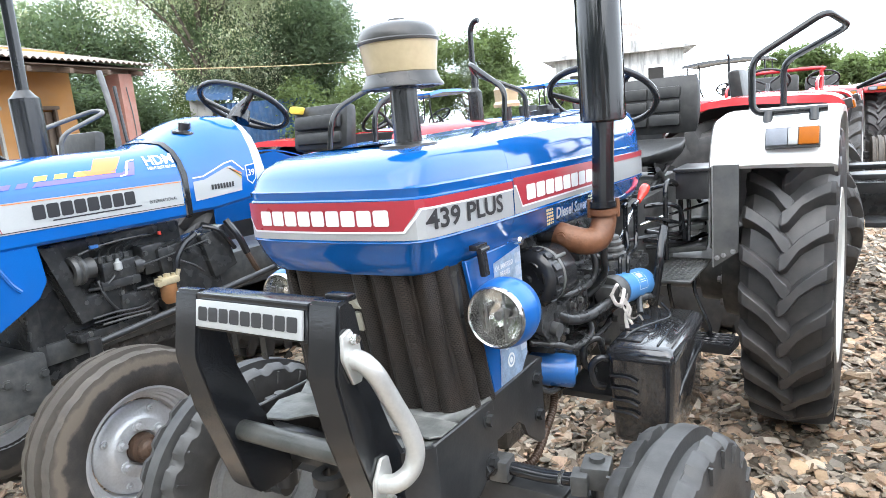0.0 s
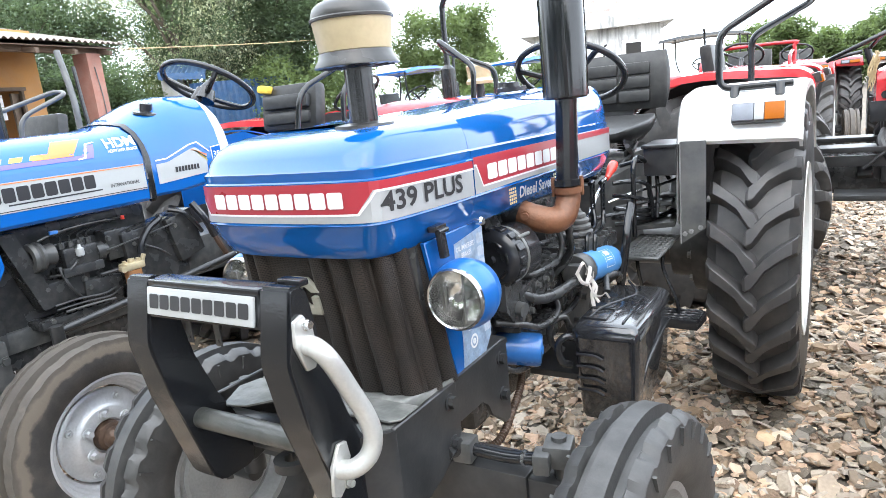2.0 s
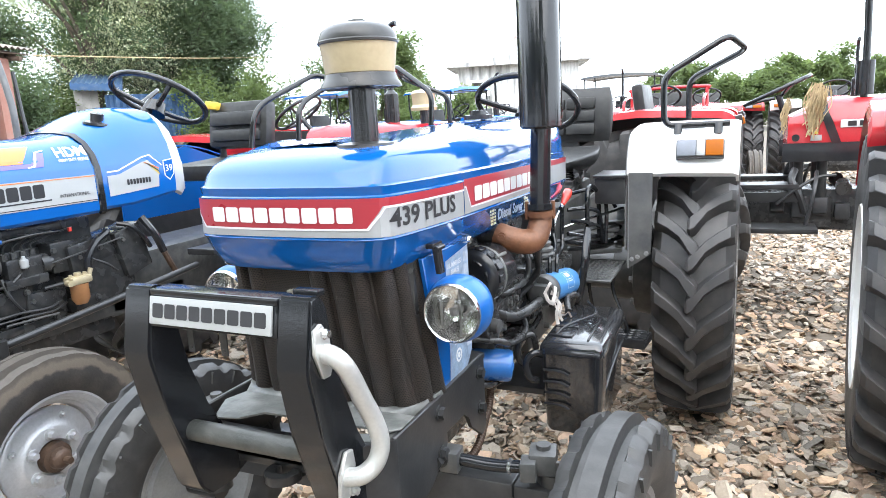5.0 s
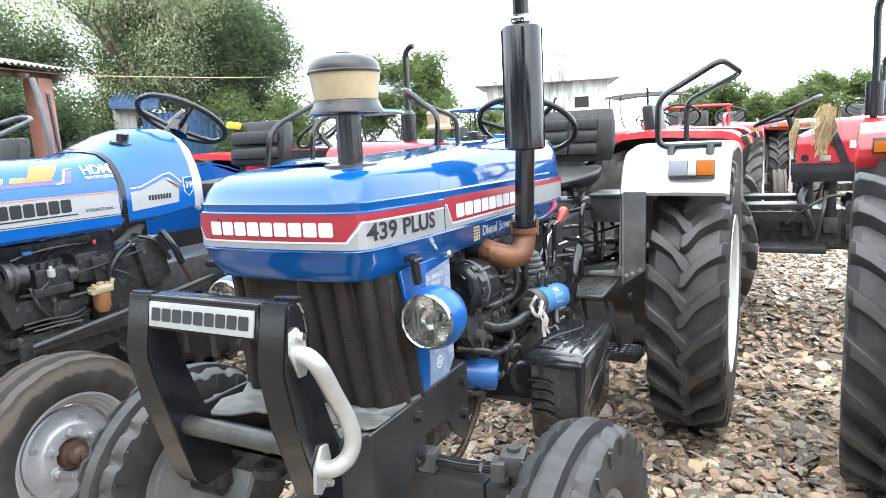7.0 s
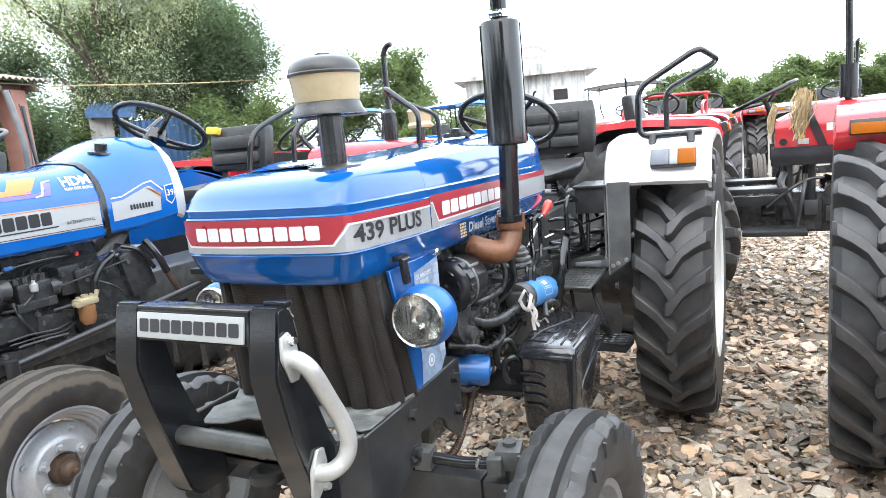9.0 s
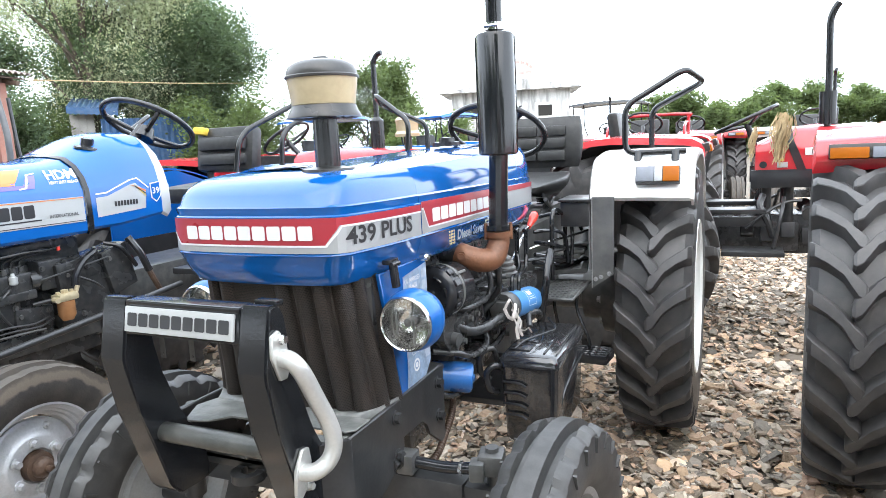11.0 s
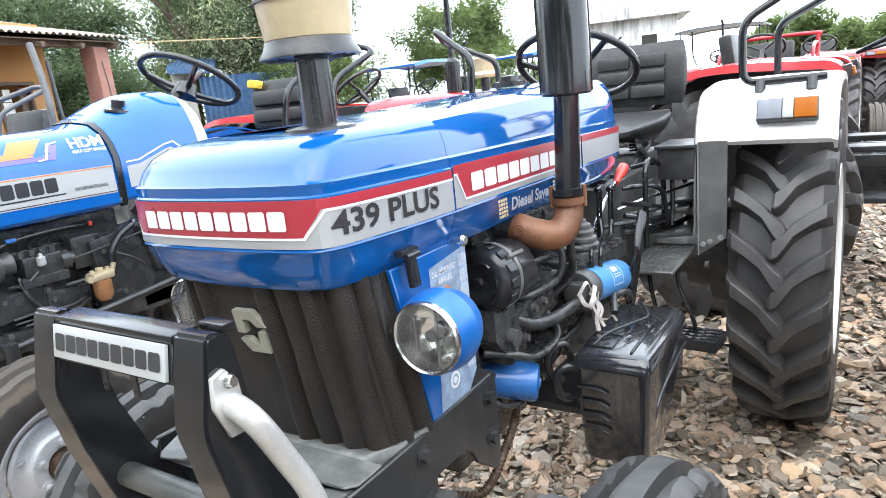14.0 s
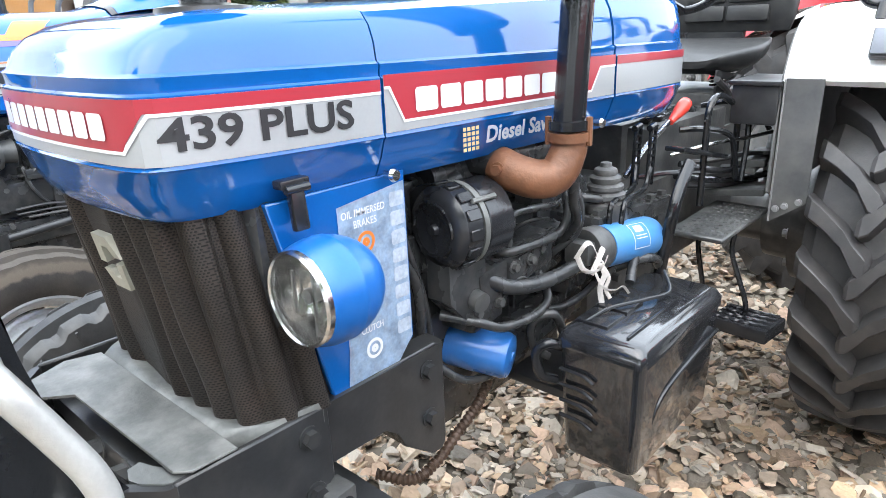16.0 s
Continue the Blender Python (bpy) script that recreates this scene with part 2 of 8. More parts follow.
CLEAR = bpy.data.materials.new("clear_glass")
CLEAR.use_nodes = True
cn, cl = CLEAR.node_tree.nodes, CLEAR.node_tree.links
c_t, c_g, c_m, c_f = cn.new("ShaderNodeBsdfTransparent"), cn.new("ShaderNodeBsdfGlossy"), cn.new("ShaderNodeMixShader"), cn.new("ShaderNodeFresnel")
c_g.inputs["Roughness"].default_value = 0.03
c_f.inputs["IOR"].default_value = 1.6
cl.new(c_f.outputs[0], c_m.inputs[0]), cl.new(c_t.outputs[0], c_m.inputs[1]), cl.new(c_g.outputs[0], c_m.inputs[2])
cl.new(c_m.outputs[0], cn["Material Output"].inputs["Surface"])
BOWLGLASS = mat("amber_fuel_bowl", (0.30, 0.14, 0.06), 0.2, 0.0, 0.5, 0.2, 10.0, 60.0)


def wire_mesh_holes(m, size):
    """Staggered rows of small dark holes as relief and colour, laid out along the mesh's own run."""
    n, l = m.node_tree.nodes, m.node_tree.links
    b = n["Principled BSDF"]
    uv = n.new("ShaderNodeUVMap")
    uv.uv_map = "run"
    v = n.new("ShaderNodeTexBrick")
    v.inputs["Scale"].default_value, v.inputs["Mortar Size"].default_value, v.inputs["Mortar Smooth"].default_value = size, 0.11, 0.35
    v.inputs["Brick Width"].default_value, v.inputs["Row Height"].default_value = 0.46, 0.40
    v.inputs["Color1"].default_value = v.inputs["Color2"].default_value = (0, 0, 0, 1)
    v.inputs["Mortar"].default_value = (1, 1, 1, 1)
    l.new(uv.outputs["UV"], v.inputs["Vector"])
    r = n.new("ShaderNodeMapRange")
    r.inputs["To Min"].default_value, r.inputs["To Max"].default_value = 0.12, 1.7
    l.new(v.outputs["Fac"], r.inputs["Value"])
    s = n.new("ShaderNodeVectorMath")
    s.operation = "SCALE"
    old = b.inputs["Base Color"].links[0].from_socket
    l.new(old, s.inputs[0])
    l.new(r.outputs["Result"], s.inputs["Scale"])
    l.new(s.outputs["Vector"], b.inputs["Base Color"])
    bp = n.new("ShaderNodeBump")
    bp.inputs["Strength"].default_value, bp.inputs["Distance"].default_value = 0.9, 0.003
    l.new(v.outputs["Fac"], bp.inputs["Height"])
    l.new(bp.outputs["Normal"], b.inputs["Normal"])


wire_mesh_holes(MESH, 100.0)

# ---- modelling tools ----


def mesh_of(bm, material, smooth=38.0):
    bmesh.ops.remove_doubles(bm, verts=bm.verts, dist=1e-6)
    bmesh.ops.recalc_face_normals(bm, faces=bm.faces)
    me = bpy.data.meshes.new("m")
    bm.to_mesh(me)
    bm.free()
    if smooth:
        me.shade_smooth()
        me.set_sharp_from_angle(angle=radians(smooth))
    me.materials.append(material)
    return me


def part(name, bm, material, parent, label="", smooth=38.0):
    """Links a bmesh, or a ready mesh, as one mesh object under a thing or a part."""
    me = bm if isinstance(bm, bpy.types.Mesh) else mesh_of(bm, material, smooth)
    if not isinstance(bm, bpy.types.Mesh):
        me.name = name
    ob = new(name, me)
    ob.parent = parent
    if label:
        tagged(ob, label)
    return ob


def pieces(name, bm, material, parent, label="", smooth=38.0):
    """Links each loose piece of a bmesh as a mesh of its own under the parent."""
    bm.verts.index_update()
    seen, out = set(), []
    for v in list(bm.verts):
        if v in seen:
            continue
        isle, todo = [], [v]
        seen.add(v)
        while todo:
            q = todo.pop()
            isle.append(q)
            for e in q.link_edges:
                o = e.other_vert(q)
                if o not in seen:
                    seen.add(o)
                    todo.append(o)
        nb = bmesh.new()
        twin = {q: nb.verts.new(q.co) for q in isle}
        for f in {f for q in isle for f in q.link_faces}:
            nb.faces.new([twin[q] for q in f.verts])
        out.append(part(name, nb, material, parent, label, smooth))
    bm.free()
    return out


def thing(name, label, category, m=None, group=""):
    ob = new(name)
    ob.empty_display_size = 0.1
    if m is not None:
        ob.matrix_basis = m
    return tagged(ob, label, category, group)


def box(bm, c, size, rot=(0, 0, 0), bevel=0.0):
    m = pose(*c, *rot) @ Matrix.Diagonal((*size, 1))
    r = bmesh.ops.create_cube(bm, size=1.0, matrix=m)
    if bevel:
        edges = {e for v in r["verts"] for e in v.link_edges}
        bmesh.ops.bevel(bm, geom=list(edges), offset=bevel, segments=2, affect="EDGES", profile=0.6)
    return bm


def cyl(bm, a, b, r0, r1=None, seg=20, caps=True):
    a, b = Vector(a), Vector(b)
    r1 = r0 if r1 is None else r1
    q = (b - a).to_track_quat("Z", "Y").to_matrix().to_4x4()
    rings = []
    for p, r in ((a, r0), (b, r1)):
        rings.append([bm.verts.new(p + q.to_3x3() @ Vector((r * math.cos(2 * math.pi * i / seg), r * math.sin(2 * math.pi * i / seg), 0))) for i in range(seg)])
    for i in range(seg):
        j = (i + 1) % seg
        bm.faces.new((rings[0][i], rings[0][j], rings[1][j], rings[1][i]))
    if caps:
        bm.faces.new(rings[0][::-1]), bm.faces.new(rings[1])
    return bm


def smooth_path(pts, steps=6):
    """A Catmull-Rom curve through the points."""
    p = [Vector(q) for q in pts]
    p = [2 * p[0] - p[1], *p, 2 * p[-1] - p[-2]]
    out = []
    for i in range(1, len(p) - 2):
        for k in range(steps):
            t = k / steps
            out.append(0.5 * (2 * p[i] + (p[i + 1] - p[i - 1]) * t + (2 * p[i - 1] - 5 * p[i] + 4 * p[i + 1] - p[i + 2]) * t * t + (3 * p[i] - p[i - 1] - 3 * p[i + 1] + p[i + 2]) * t ** 3))
    out.append(p[-2])
    return out


def bent(pts, r, steps=5):
    """A path of straight runs with rounded corners of about the radius r."""
    p = [Vector(q) for q in pts]
    out = [p[0]]
    for a, b, c in zip(p, p[1:], p[2:]):
        u, v = (a - b), (c - b)
        k = min(r, u.length * 0.45, v.length * 0.45)
        s, e = b + u.normalized() * k, b + v.normalized() * k
        for i in range(steps + 1):
            t = i / steps
            out.append(s * (1 - t) ** 2 + b * 2 * t * (1 - t) + e * t * t)
    return out + [p[-1]]


def tube(bm, pts, r, seg=12, curve=6, flat=1.0):
    path = smooth_path(pts, curve) if curve else [Vector(q) for q in pts]
    side = None
    rings = []
    for i, c in enumerate(path):
        d = (path[min(i + 1, len(path) - 1)] - path[max(i - 1, 0)]).normalized()
        if side is None:
            side = d.orthogonal().normalized()
        side = (side - d * side.dot(d)).normalized()
        up = d.cross(side)
        rr = r(i / (len(path) - 1)) if callable(r) else r
        rings.append([bm.verts.new(c + (side * math.cos(2 * math.pi * k / seg) + up * flat * math.sin(2 * math.pi * k / seg)) * rr) for k in range(seg)])
    for a, b in zip(rings, rings[1:]):
        for k in range(seg):
            j = (k + 1) % seg
            bm.faces.new((a[k], a[j], b[j], b[k]))
    bm.faces.new(rings[0][::-1]), bm.faces.new(rings[-1])
    return bm


def lathe(bm, profile, m=None, seg=40, closed=False, caps=False):
    """Turns (axial, radius) pairs about the local x axis."""
    m = m or Matrix()
    rings = []
    for a, r in profile:
        rings.append([bm.verts.new(m @ Vector((a, r * math.cos(2 * math.pi * i / seg), r * math.sin(2 * math.pi * i / seg)))) for i in range(seg)])
    pairs = list(zip(rings, rings[1:])) + ([(rings[-1], rings[0])] if closed else [])
    for p, q in pairs:
        for i in range(seg):
            j = (i + 1) % seg
            bm.faces.new((p[i], p[j], q[j], q[i]))
    if caps:
        for ring, r in ((rings[0], profile[0][1]), (rings[-1], profile[-1][1])):
            if r > 1e-4:
                bm.faces.new(ring)
    return bm


def prism(bm, pts, axis, a, b):
    """A polygon extruded along an axis: pts are the two other coordinates in order."""
    def at(p, v):
        q = list(p)
        q.insert("xyz".index(axis), v)
        return bm.verts.new(q)
    lo, hi = [at(p, a) for p in pts], [at(p, b) for p in pts]
    bm.faces.new(lo), bm.faces.new(hi[::-1])
    for i in range(len(pts)):
        j = (i + 1) % len(pts)
        bm.faces.new((lo[i], hi[i], hi[j], lo[j]))
    return bm


def loft(bm, rings, close=False, caps=False):
    vs = [[bm.verts.new(p) for p in r] for r in rings]
    for a, b in zip(vs, vs[1:]):
        for i in range(len(a) - (0 if close else 1)):
            j = (i + 1) % len(a)
            bm.faces.new((a[i], a[j], b[j], b[i]))
    if caps:
        bm.faces.new(vs[0][::-1]), bm.faces.new(vs[-1])
    return vs


def ring_x(bm, c, r, t, seg=36, m=None):
    """A torus of radius r and thickness t about the local x axis of m."""
    prof = [(t * math.sin(2 * math.pi * k / 10), r + t * math.cos(2 * math.pi * k / 10)) for k in range(10)]
    return lathe(bm, prof, Matrix.Translation(c) @ (m or Matrix()), seg, closed=True)


def letters(text, size, width=None, weight=0.012):
    """The outline of a word in the built-in font as a bmesh in its own plane, with its width; squeezed to the width where one is given."""
    cu = bpy.data.curves.new("word", "FONT")
    cu.body, cu.size, cu.resolution_u, cu.offset = text, size, 3, size * weight
    ob = bpy.data.objects.new("word", cu)
    scene.collection.objects.link(ob)
    bpy.context.view_layer.update()
    me = bpy.data.meshes.new_from_object(ob.evaluated_get(bpy.context.evaluated_depsgraph_get()))
    bpy.data.objects.remove(ob)
    bm = bmesh.new()
    bm.from_mesh(me)
    bpy.data.meshes.remove(me)
    if len(bm.verts):
        x0 = min(v.co.x for v in bm.verts)
        x1 = max(v.co.x for v in bm.verts)
        k = width / (x1 - x0) if width else 1.0
        for v in bm.verts:
            v.co.x = (v.co.x - x0) * k
    return bm


def bars(n, width, height, gap=0.22, lean=0.0):
    """A row of plain blocks standing for a wordmark."""
    bm = bmesh.new()
    w = width / n
    for i in range(n):
        a, b = i * w + gap * w / 2, (i + 1) * w - gap * w / 2
        c = min(w, height) * 0.1
        pts = [(a + c, 0), (b - c, 0), (b, c), (b, height - c), (b - c, height), (a + c, height), (a, height - c), (a, c)]
        bm.faces.new([bm.verts.new((x + y * lean, y, 0)) for x, y in pts])
    return bm


def lay(bm, fn, thick=0.0, cut=0.02):
    """Lays a flat bmesh onto a surface: fn(u, v) gives the place. Long faces are cut so that they follow the bend."""
    bmesh.ops.triangulate(bm, faces=bm.faces)
    for _ in range(3):
        es = [e for e in bm.edges if e.calc_length() > cut * 2]
        if not es:
            break
        bmesh.ops.subdivide_edges(bm, edges=es, cuts=1)
        bmesh.ops.triangulate(bm, faces=[f for f in bm.faces if len(f.verts) > 3])
    for v in bm.verts:
        v.co = fn(v.co.x, v.co.y)
    return bm


def patch(pts):
    bm = bmesh.new()
    bm.faces.new([bm.verts.new((x, y, 0)) for x, y in pts])
    return bm

# ---- ground ----
rnd = random.Random(7)
bm = bmesh.new()
bmesh.ops.create_grid(bm, x_segments=2, y_segments=2, size=900.0)
SOIL = mat("stony_earth", (0.14, 0.116, 0.09), 0.9, 0.0, 0.0, 0.35, 0.9, 22.0, bump=0.8, bump_scale=14.0)
ground = tagged(new("ground", mesh_of(bm, SOIL, 0)), "bare earth yard strewn with broken flat stones", "ground", kind="structure")

# ---- wheels ----


def lug_sections(a0, side, R=0.64, h=0.146):
    """One bar of the tread, from its point at the middle out over the shoulder."""
    rc = R - 0.050
    secs = []
    for x, da, rt, rb, wd in ((-0.022, 0.110, R - 0.006, rc - 0.010, 0.017), (-0.012, 0.100, R, rc - 0.010, 0.028), (0.006, 0.078, R, rc - 0.010, 0.031), (0.022, 0.045, R, rc - 0.010, 0.027), (0.046, -0.012, R - 0.001, rc - 0.012, 0.023), (h * 0.62, -0.072, R - 0.004, rc - 0.018, 0.023), (h * 0.90, -0.118, R - 0.010, rc - 0.035, 0.026), (h * 1.0, -0.136, R - 0.026, rc - 0.05, 0.028), (h * 1.03, -0.150, R - 0.07, rc - 0.075, 0.026), (h * 1.05, -0.158, R - 0.125, rc - 0.11, 0.020)):
        a = a0 + da
        sec = []
        for q, r in ((-1.75, rb), (-1.0, rt - 0.003), (-0.85, rt), (0.85, rt), (1.0, rt - 0.003), (1.55, rb)):
            an = a + q * wd / R
            sec.append((side * x, -r * math.cos(an), -r * math.sin(an)))
        secs.append(sec)
    return secs


def rear_tyre_mesh(material, R=0.64, W=0.308):
    """The carcass of a tractor tyre, its axle along x."""
    bm = bmesh.new()
    h = W / 2
    rc = R - 0.050
    half = [(h * 0.90, 0.352), (h * 0.955, 0.372), (h * 0.985, 0.42), (h * 1.0, 0.47), (h * 0.985, 0.52), (h * 0.92, rc - 0.035), (h * 0.76, rc - 0.012), (h * 0.4, rc - 0.003), (0.0, rc)]
    prof = half + [(-a, r) for a, r in half[-2::-1]]
    lathe(bm, prof, None, 80, closed=True)
    return mesh_of(bm, material, 30)


def lug_mesh(material, side, R=0.64):
    bm = bmesh.new()
    loft(bm, lug_sections(0.0, side, R), close=True, caps=True)
    return mesh_of(bm, material, 30)


def front_tyre_mesh(material, R=0.372, W=0.182, teeth=0.013):
    """A three-ribbed front tyre, its shoulders toothed or worn smooth."""
    bm = bmesh.new()
    h, seg = W / 2, 144
    prof = [(-h * 0.62, 0.205), (-h * 0.9, 0.235), (-h, 0.28), (-h * 0.96, 0.315), (-h * 0.93, 0.34), (-h * 0.82, R - 0.013), (-h * 0.56, R - 0.006), (-h * 0.5, R - 0.026), (-h * 0.3, R - 0.026), (-h * 0.24, R)]
    prof = prof + [(-a, r) for a, r in prof[::-1]]
    rings = []
    for k, (a, r) in enumerate(prof):
        ring = []
        for i in range(seg):
            rr = r
            tooth = (i % 6) < 2
            if tooth and k in (4, 5, 6, len(prof) - 5, len(prof) - 6, len(prof) - 7):
                rr = r - teeth
            t = 2 * math.pi * i / seg
            ring.append(bm.verts.new((a, rr * math.cos(t), rr * math.sin(t))))
        rings.append(ring)
    for p, q in zip(rings, rings[1:] + rings[:1]):
        for i in range(seg):
            j = (i + 1) % seg
            bm.faces.new((p[i], p[j], q[j], q[i]))
    # raised bars on the sidewalls
    for s in (-1, 1) if teeth > 0.005 else ():
        for i in range(24):
            t = 2 * math.pi * (i + 0.5) / 24
            m = Matrix.Rotation(t, 4, "X")
            r = bmesh.ops.create_cube(bm, size=1.0, matrix=m @ pose(s * h * 0.965, 0.318, 0) @ Matrix.Diagonal((0.012, 0.035, 0.006, 1)))
    return mesh_of(bm, material, 32)


def rim_mesh(material, R, W, dish, bolts=8, hub=0.06):
    """A dished steel wheel disc; +x is the outer side."""
    bm = bmesh.new()
    h = W / 2
    prof = [(h * 0.72, R + 0.012), (h * 0.80, R + 0.004), (h * 0.74, R - 0.012), (h * 0.35, R - 0.03), (h * 0.28, R - 0.045), (dish + 0.004, R * 0.82), (dish - 0.004, R * 0.76), (dish + 0.006, R * 0.70), (dish + 0.034, R * 0.56), (dish + 0.038, R * 0.42), (dish + 0.028, R * 0.36), (dish + 0.024, R * 0.30), (dish + 0.02, 0.001)]
    lathe(bm, prof, None, 56)
    back = [(-h * 0.72, R + 0.012), (-h * 0.80, R + 0.004), (-h * 0.74, R - 0.012), (-h * 0.3, R - 0.032), (0.0, R - 0.045), (h * 0.3, R - 0.035)]
    lathe(bm, back + [(h * 0.3, R - 0.03), (-h * 0.3, R - 0.025), (-h * 0.72, R + 0.012)], None, 56)
    lathe(bm, [(dish + 0.005, R * 0.79), (dish - 0.008, R * 0.7), (dish - 0.004, 0.001)], None, 40)
    for i in range(bolts):
        t = 2 * math.pi * i / bolts
        c = Vector((dish + 0.028, R * 0.46 * math.cos(t), R * 0.46 * math.sin(t)))
        cyl(bm, c - Vector((0.006, 0, 0)), c + Vector((0.026, 0, 0)), 0.015, 0.012, 6)
        t += math.pi / bolts
        c = Vector((dish + 0.014, R * 0.62 * math.cos(t), R * 0.62 * math.sin(t)))
        cyl(bm, c, c + Vector((0.008, 0, 0)), 0.012, 0.010, 8)
    return mesh_of(bm, material, 35)


def hub_mesh(material, dish, r=0.05, out=0.07):
    bm = bmesh.new()
    lathe(bm, [(dish, r * 1.5), (dish + 0.035, r * 1.35), (dish + 0.04, r), (dish + out - 0.01, r * 0.92), (dish + out, r * 0.75), (dish + out + 0.006, r * 0.5), (dish + out + 0.006, 0.001)], None, 28)
    cyl(bm, (dish + out, 0, 0), (dish + out + 0.03, 0, 0), r * 0.34, r * 0.3, 10)
    return mesh_of(bm, material, 35)


TYRE_R, TYRE_F, TYRE_FB = rear_tyre_mesh(RUBBER), front_tyre_mesh(FRONTRUBBER, 0.362, 0.166, 0.011), front_tyre_mesh(OLDRUBBER, 0.352, 0.180, 0.003)
LUG = {s: lug_mesh(RUBBER, s) for s in (1, -1)}
TYRE_M, LUG_M = rear_tyre_mesh(RUBBER, 0.614), {s: lug_mesh(RUBBER, s, 0.614) for s in (1, -1)}
RIM_R, RIM_F = rim_mesh(WHITE, 0.352, 0.375, 0.02, 8), rim_mesh(GREYRIM, 0.205, 0.14, -0.01, 6)


def stepped_rim_mesh(material):
    """A stepped rim with a separate dished disc, six lobed studs round the hub and four disc bolts; +x is outward."""
    bm = bmesh.new()
    lathe(bm, [(0.058, 0.214), (0.066, 0.220), (0.068, 0.211), (0.052, 0.203), (0.047, 0.196), (0.034, 0.192), (0.030, 0.184), (0.016, 0.180), (0.012, 0.171), (-0.004, 0.168), (-0.03, 0.166)], None, 64)
    lathe(bm, [(-0.066, 0.217), (-0.05, 0.20), (-0.03, 0.175), (-0.03, 0.166)], None, 48)
    lathe(bm, [(-0.006, 0.160), (0.002, 0.162), (0.006, 0.158), (0.010, 0.146), (0.014, 0.118), (0.026, 0.104), (0.030, 0.098), (0.030, 0.060), (0.020, 0.056), (0.018, 0.001)], None, 64)
    lathe(bm, [(-0.010, 0.160), (-0.012, 0.001)], None, 40)
    for i in range(6):
        t = 2 * math.pi * i / 6 + 0.2
        c = Vector((0.029, 0.080 * math.cos(t), 0.080 * math.sin(t)))
        cyl(bm, c, c + Vector((0.006, 0, 0)), 0.021, 0.019, 16)
        cyl(bm, c, c + Vector((0.024, 0, 0)), 0.0125, 0.0115, 6)
    for i in range(4):
        t = math.pi / 2 * i + 0.75
        c = Vector((0.010, 0.134 * math.cos(t), 0.134 * math.sin(t)))
        cyl(bm, c, c + Vector((0.008, 0, 0)), 0.014, 0.012, 12)
        cyl(bm, c, c + Vector((0.018, 0, 0)), 0.006, 0.005, 8)
    return mesh_of(bm, material, 35)


RIM_S = stepped_rim_mesh(RIMSILVER)
HUB_F, HUB_R = hub_mesh(GREASY, 0.015, 0.042, 0.075), hub_mesh(SATIN, 0.05, 0.07, 0.05)
HUB_S = hub_mesh(HUBGREASE, 0.012, 0.036, 0.066)


def wheel(parent, c, name, tyre, rim, hub, outer=1, turn=0.0, spin=0.0, label="", lugs=LUG):
    """A tyre with its rim and hub under it; outer is +1 or -1, the way in which the dish faces."""
    t = part(name, tyre, None, parent, label)
    t.matrix_basis = pose(*c, 0, 0, turn + (0 if outer > 0 else 180)) @ pose(0, 0, 0, spin if outer > 0 else -spin, 0, 0)
    if outer < 0 and "rear" in name:
        t.matrix_basis = pose(*c, 0, 0, turn)
    for n, m in (("rim", rim), ("hub", hub)):
        p = part(n, m, None, t)
        if outer < 0 and "rear" in name:
            p.matrix_basis = pose(0, 0, 0, 0, 0, 180)
    for k in range(48 if "rear" in name else 0):
        p = part("lug", lugs[1 if k % 2 else -1], None, t)
        p.matrix_basis = pose(0, 0, 0, 7.5 * k + 2.2 * (k % 2 == 0), 0, 0)
    return t


def hex_bolt(bm, c, axis, r=0.014, h=0.012):
    c, axis = Vector(c), Vector(axis)
    cyl(bm, c, c + axis * 0.003, r * 1.35, seg=14)
    cyl(bm, c, c + axis * h, r, seg=6)


# ---- the blue tractor ----
tractor = thing("tractor", "deep blue used tractor with black front guard, parked on broken stone", "tractor")
CX = 0.012  # its centre line


def plan_half(y_end=1.56):
    return [(0.0, 0.192), (0.06, 0.193), (0.12, 0.196), (0.17, 0.201), (0.205, 0.208), (0.222, 0.216), (0.234, 0.231), (0.240, 0.250), (0.244, 0.28), (0.252, 0.36), (0.257, 0.45), (0.258, 0.55), (0.257, 0.75), (0.255, 1.0), (0.252, 1.235), (0.250, 1.45), (0.242, 1.58), (0.222, 1.655), (0.18, 1.675), (0.0, 1.68)]


PLAN = plan_half()
RUN = [0.0]
for (xa, ya), (xb, yb) in zip(PLAN, PLAN[1:]):
    RUN.append(RUN[-1] + math.hypot(xb - xa, yb - ya))


def along(u):
    """Place and outward normal on the hood's outline at the run u from the nose, to the tractor's left for u above 0."""
    s, u = (1 if u >= 0 else -1), abs(u)
    i = max(k for k in range(len(RUN) - 1) if RUN[k] <= u + 1e-9)
    t = (u - RUN[i]) / (RUN[i + 1] - RUN[i])
    p, q = Vector(PLAN[i]), Vector(PLAN[i + 1])
    d = (q - p).normalized()
    c = p.lerp(q, t)
    return Vector((s * c.x, c.y)), Vector((s * d.y, -d.x))


def run_at(y):
    for i in range(5, len(PLAN) - 1):
        if PLAN[i][1] <= y <= PLAN[i + 1][1]:
            return RUN[i] + (RUN[i + 1] - RUN[i]) * (y - PLAN[i][1]) / (PLAN[i + 1][1] - PLAN[i][1])


def drop(y, z):
    """The hood's lines sink a little to the rear, its top rises."""
    w = min(1.0, max(0.0, (z - 1.29) / 0.06))
    return z - 0.022 * (y - 0.25) * (1 - w) + 0.028 * max(0.0, y - 0.45) * w


def on_hood(u, z, off=0.0):
    c, n = along(u)
    c = c + n * off
    return Vector((c.x + CX, c.y, drop(c.y, z)))


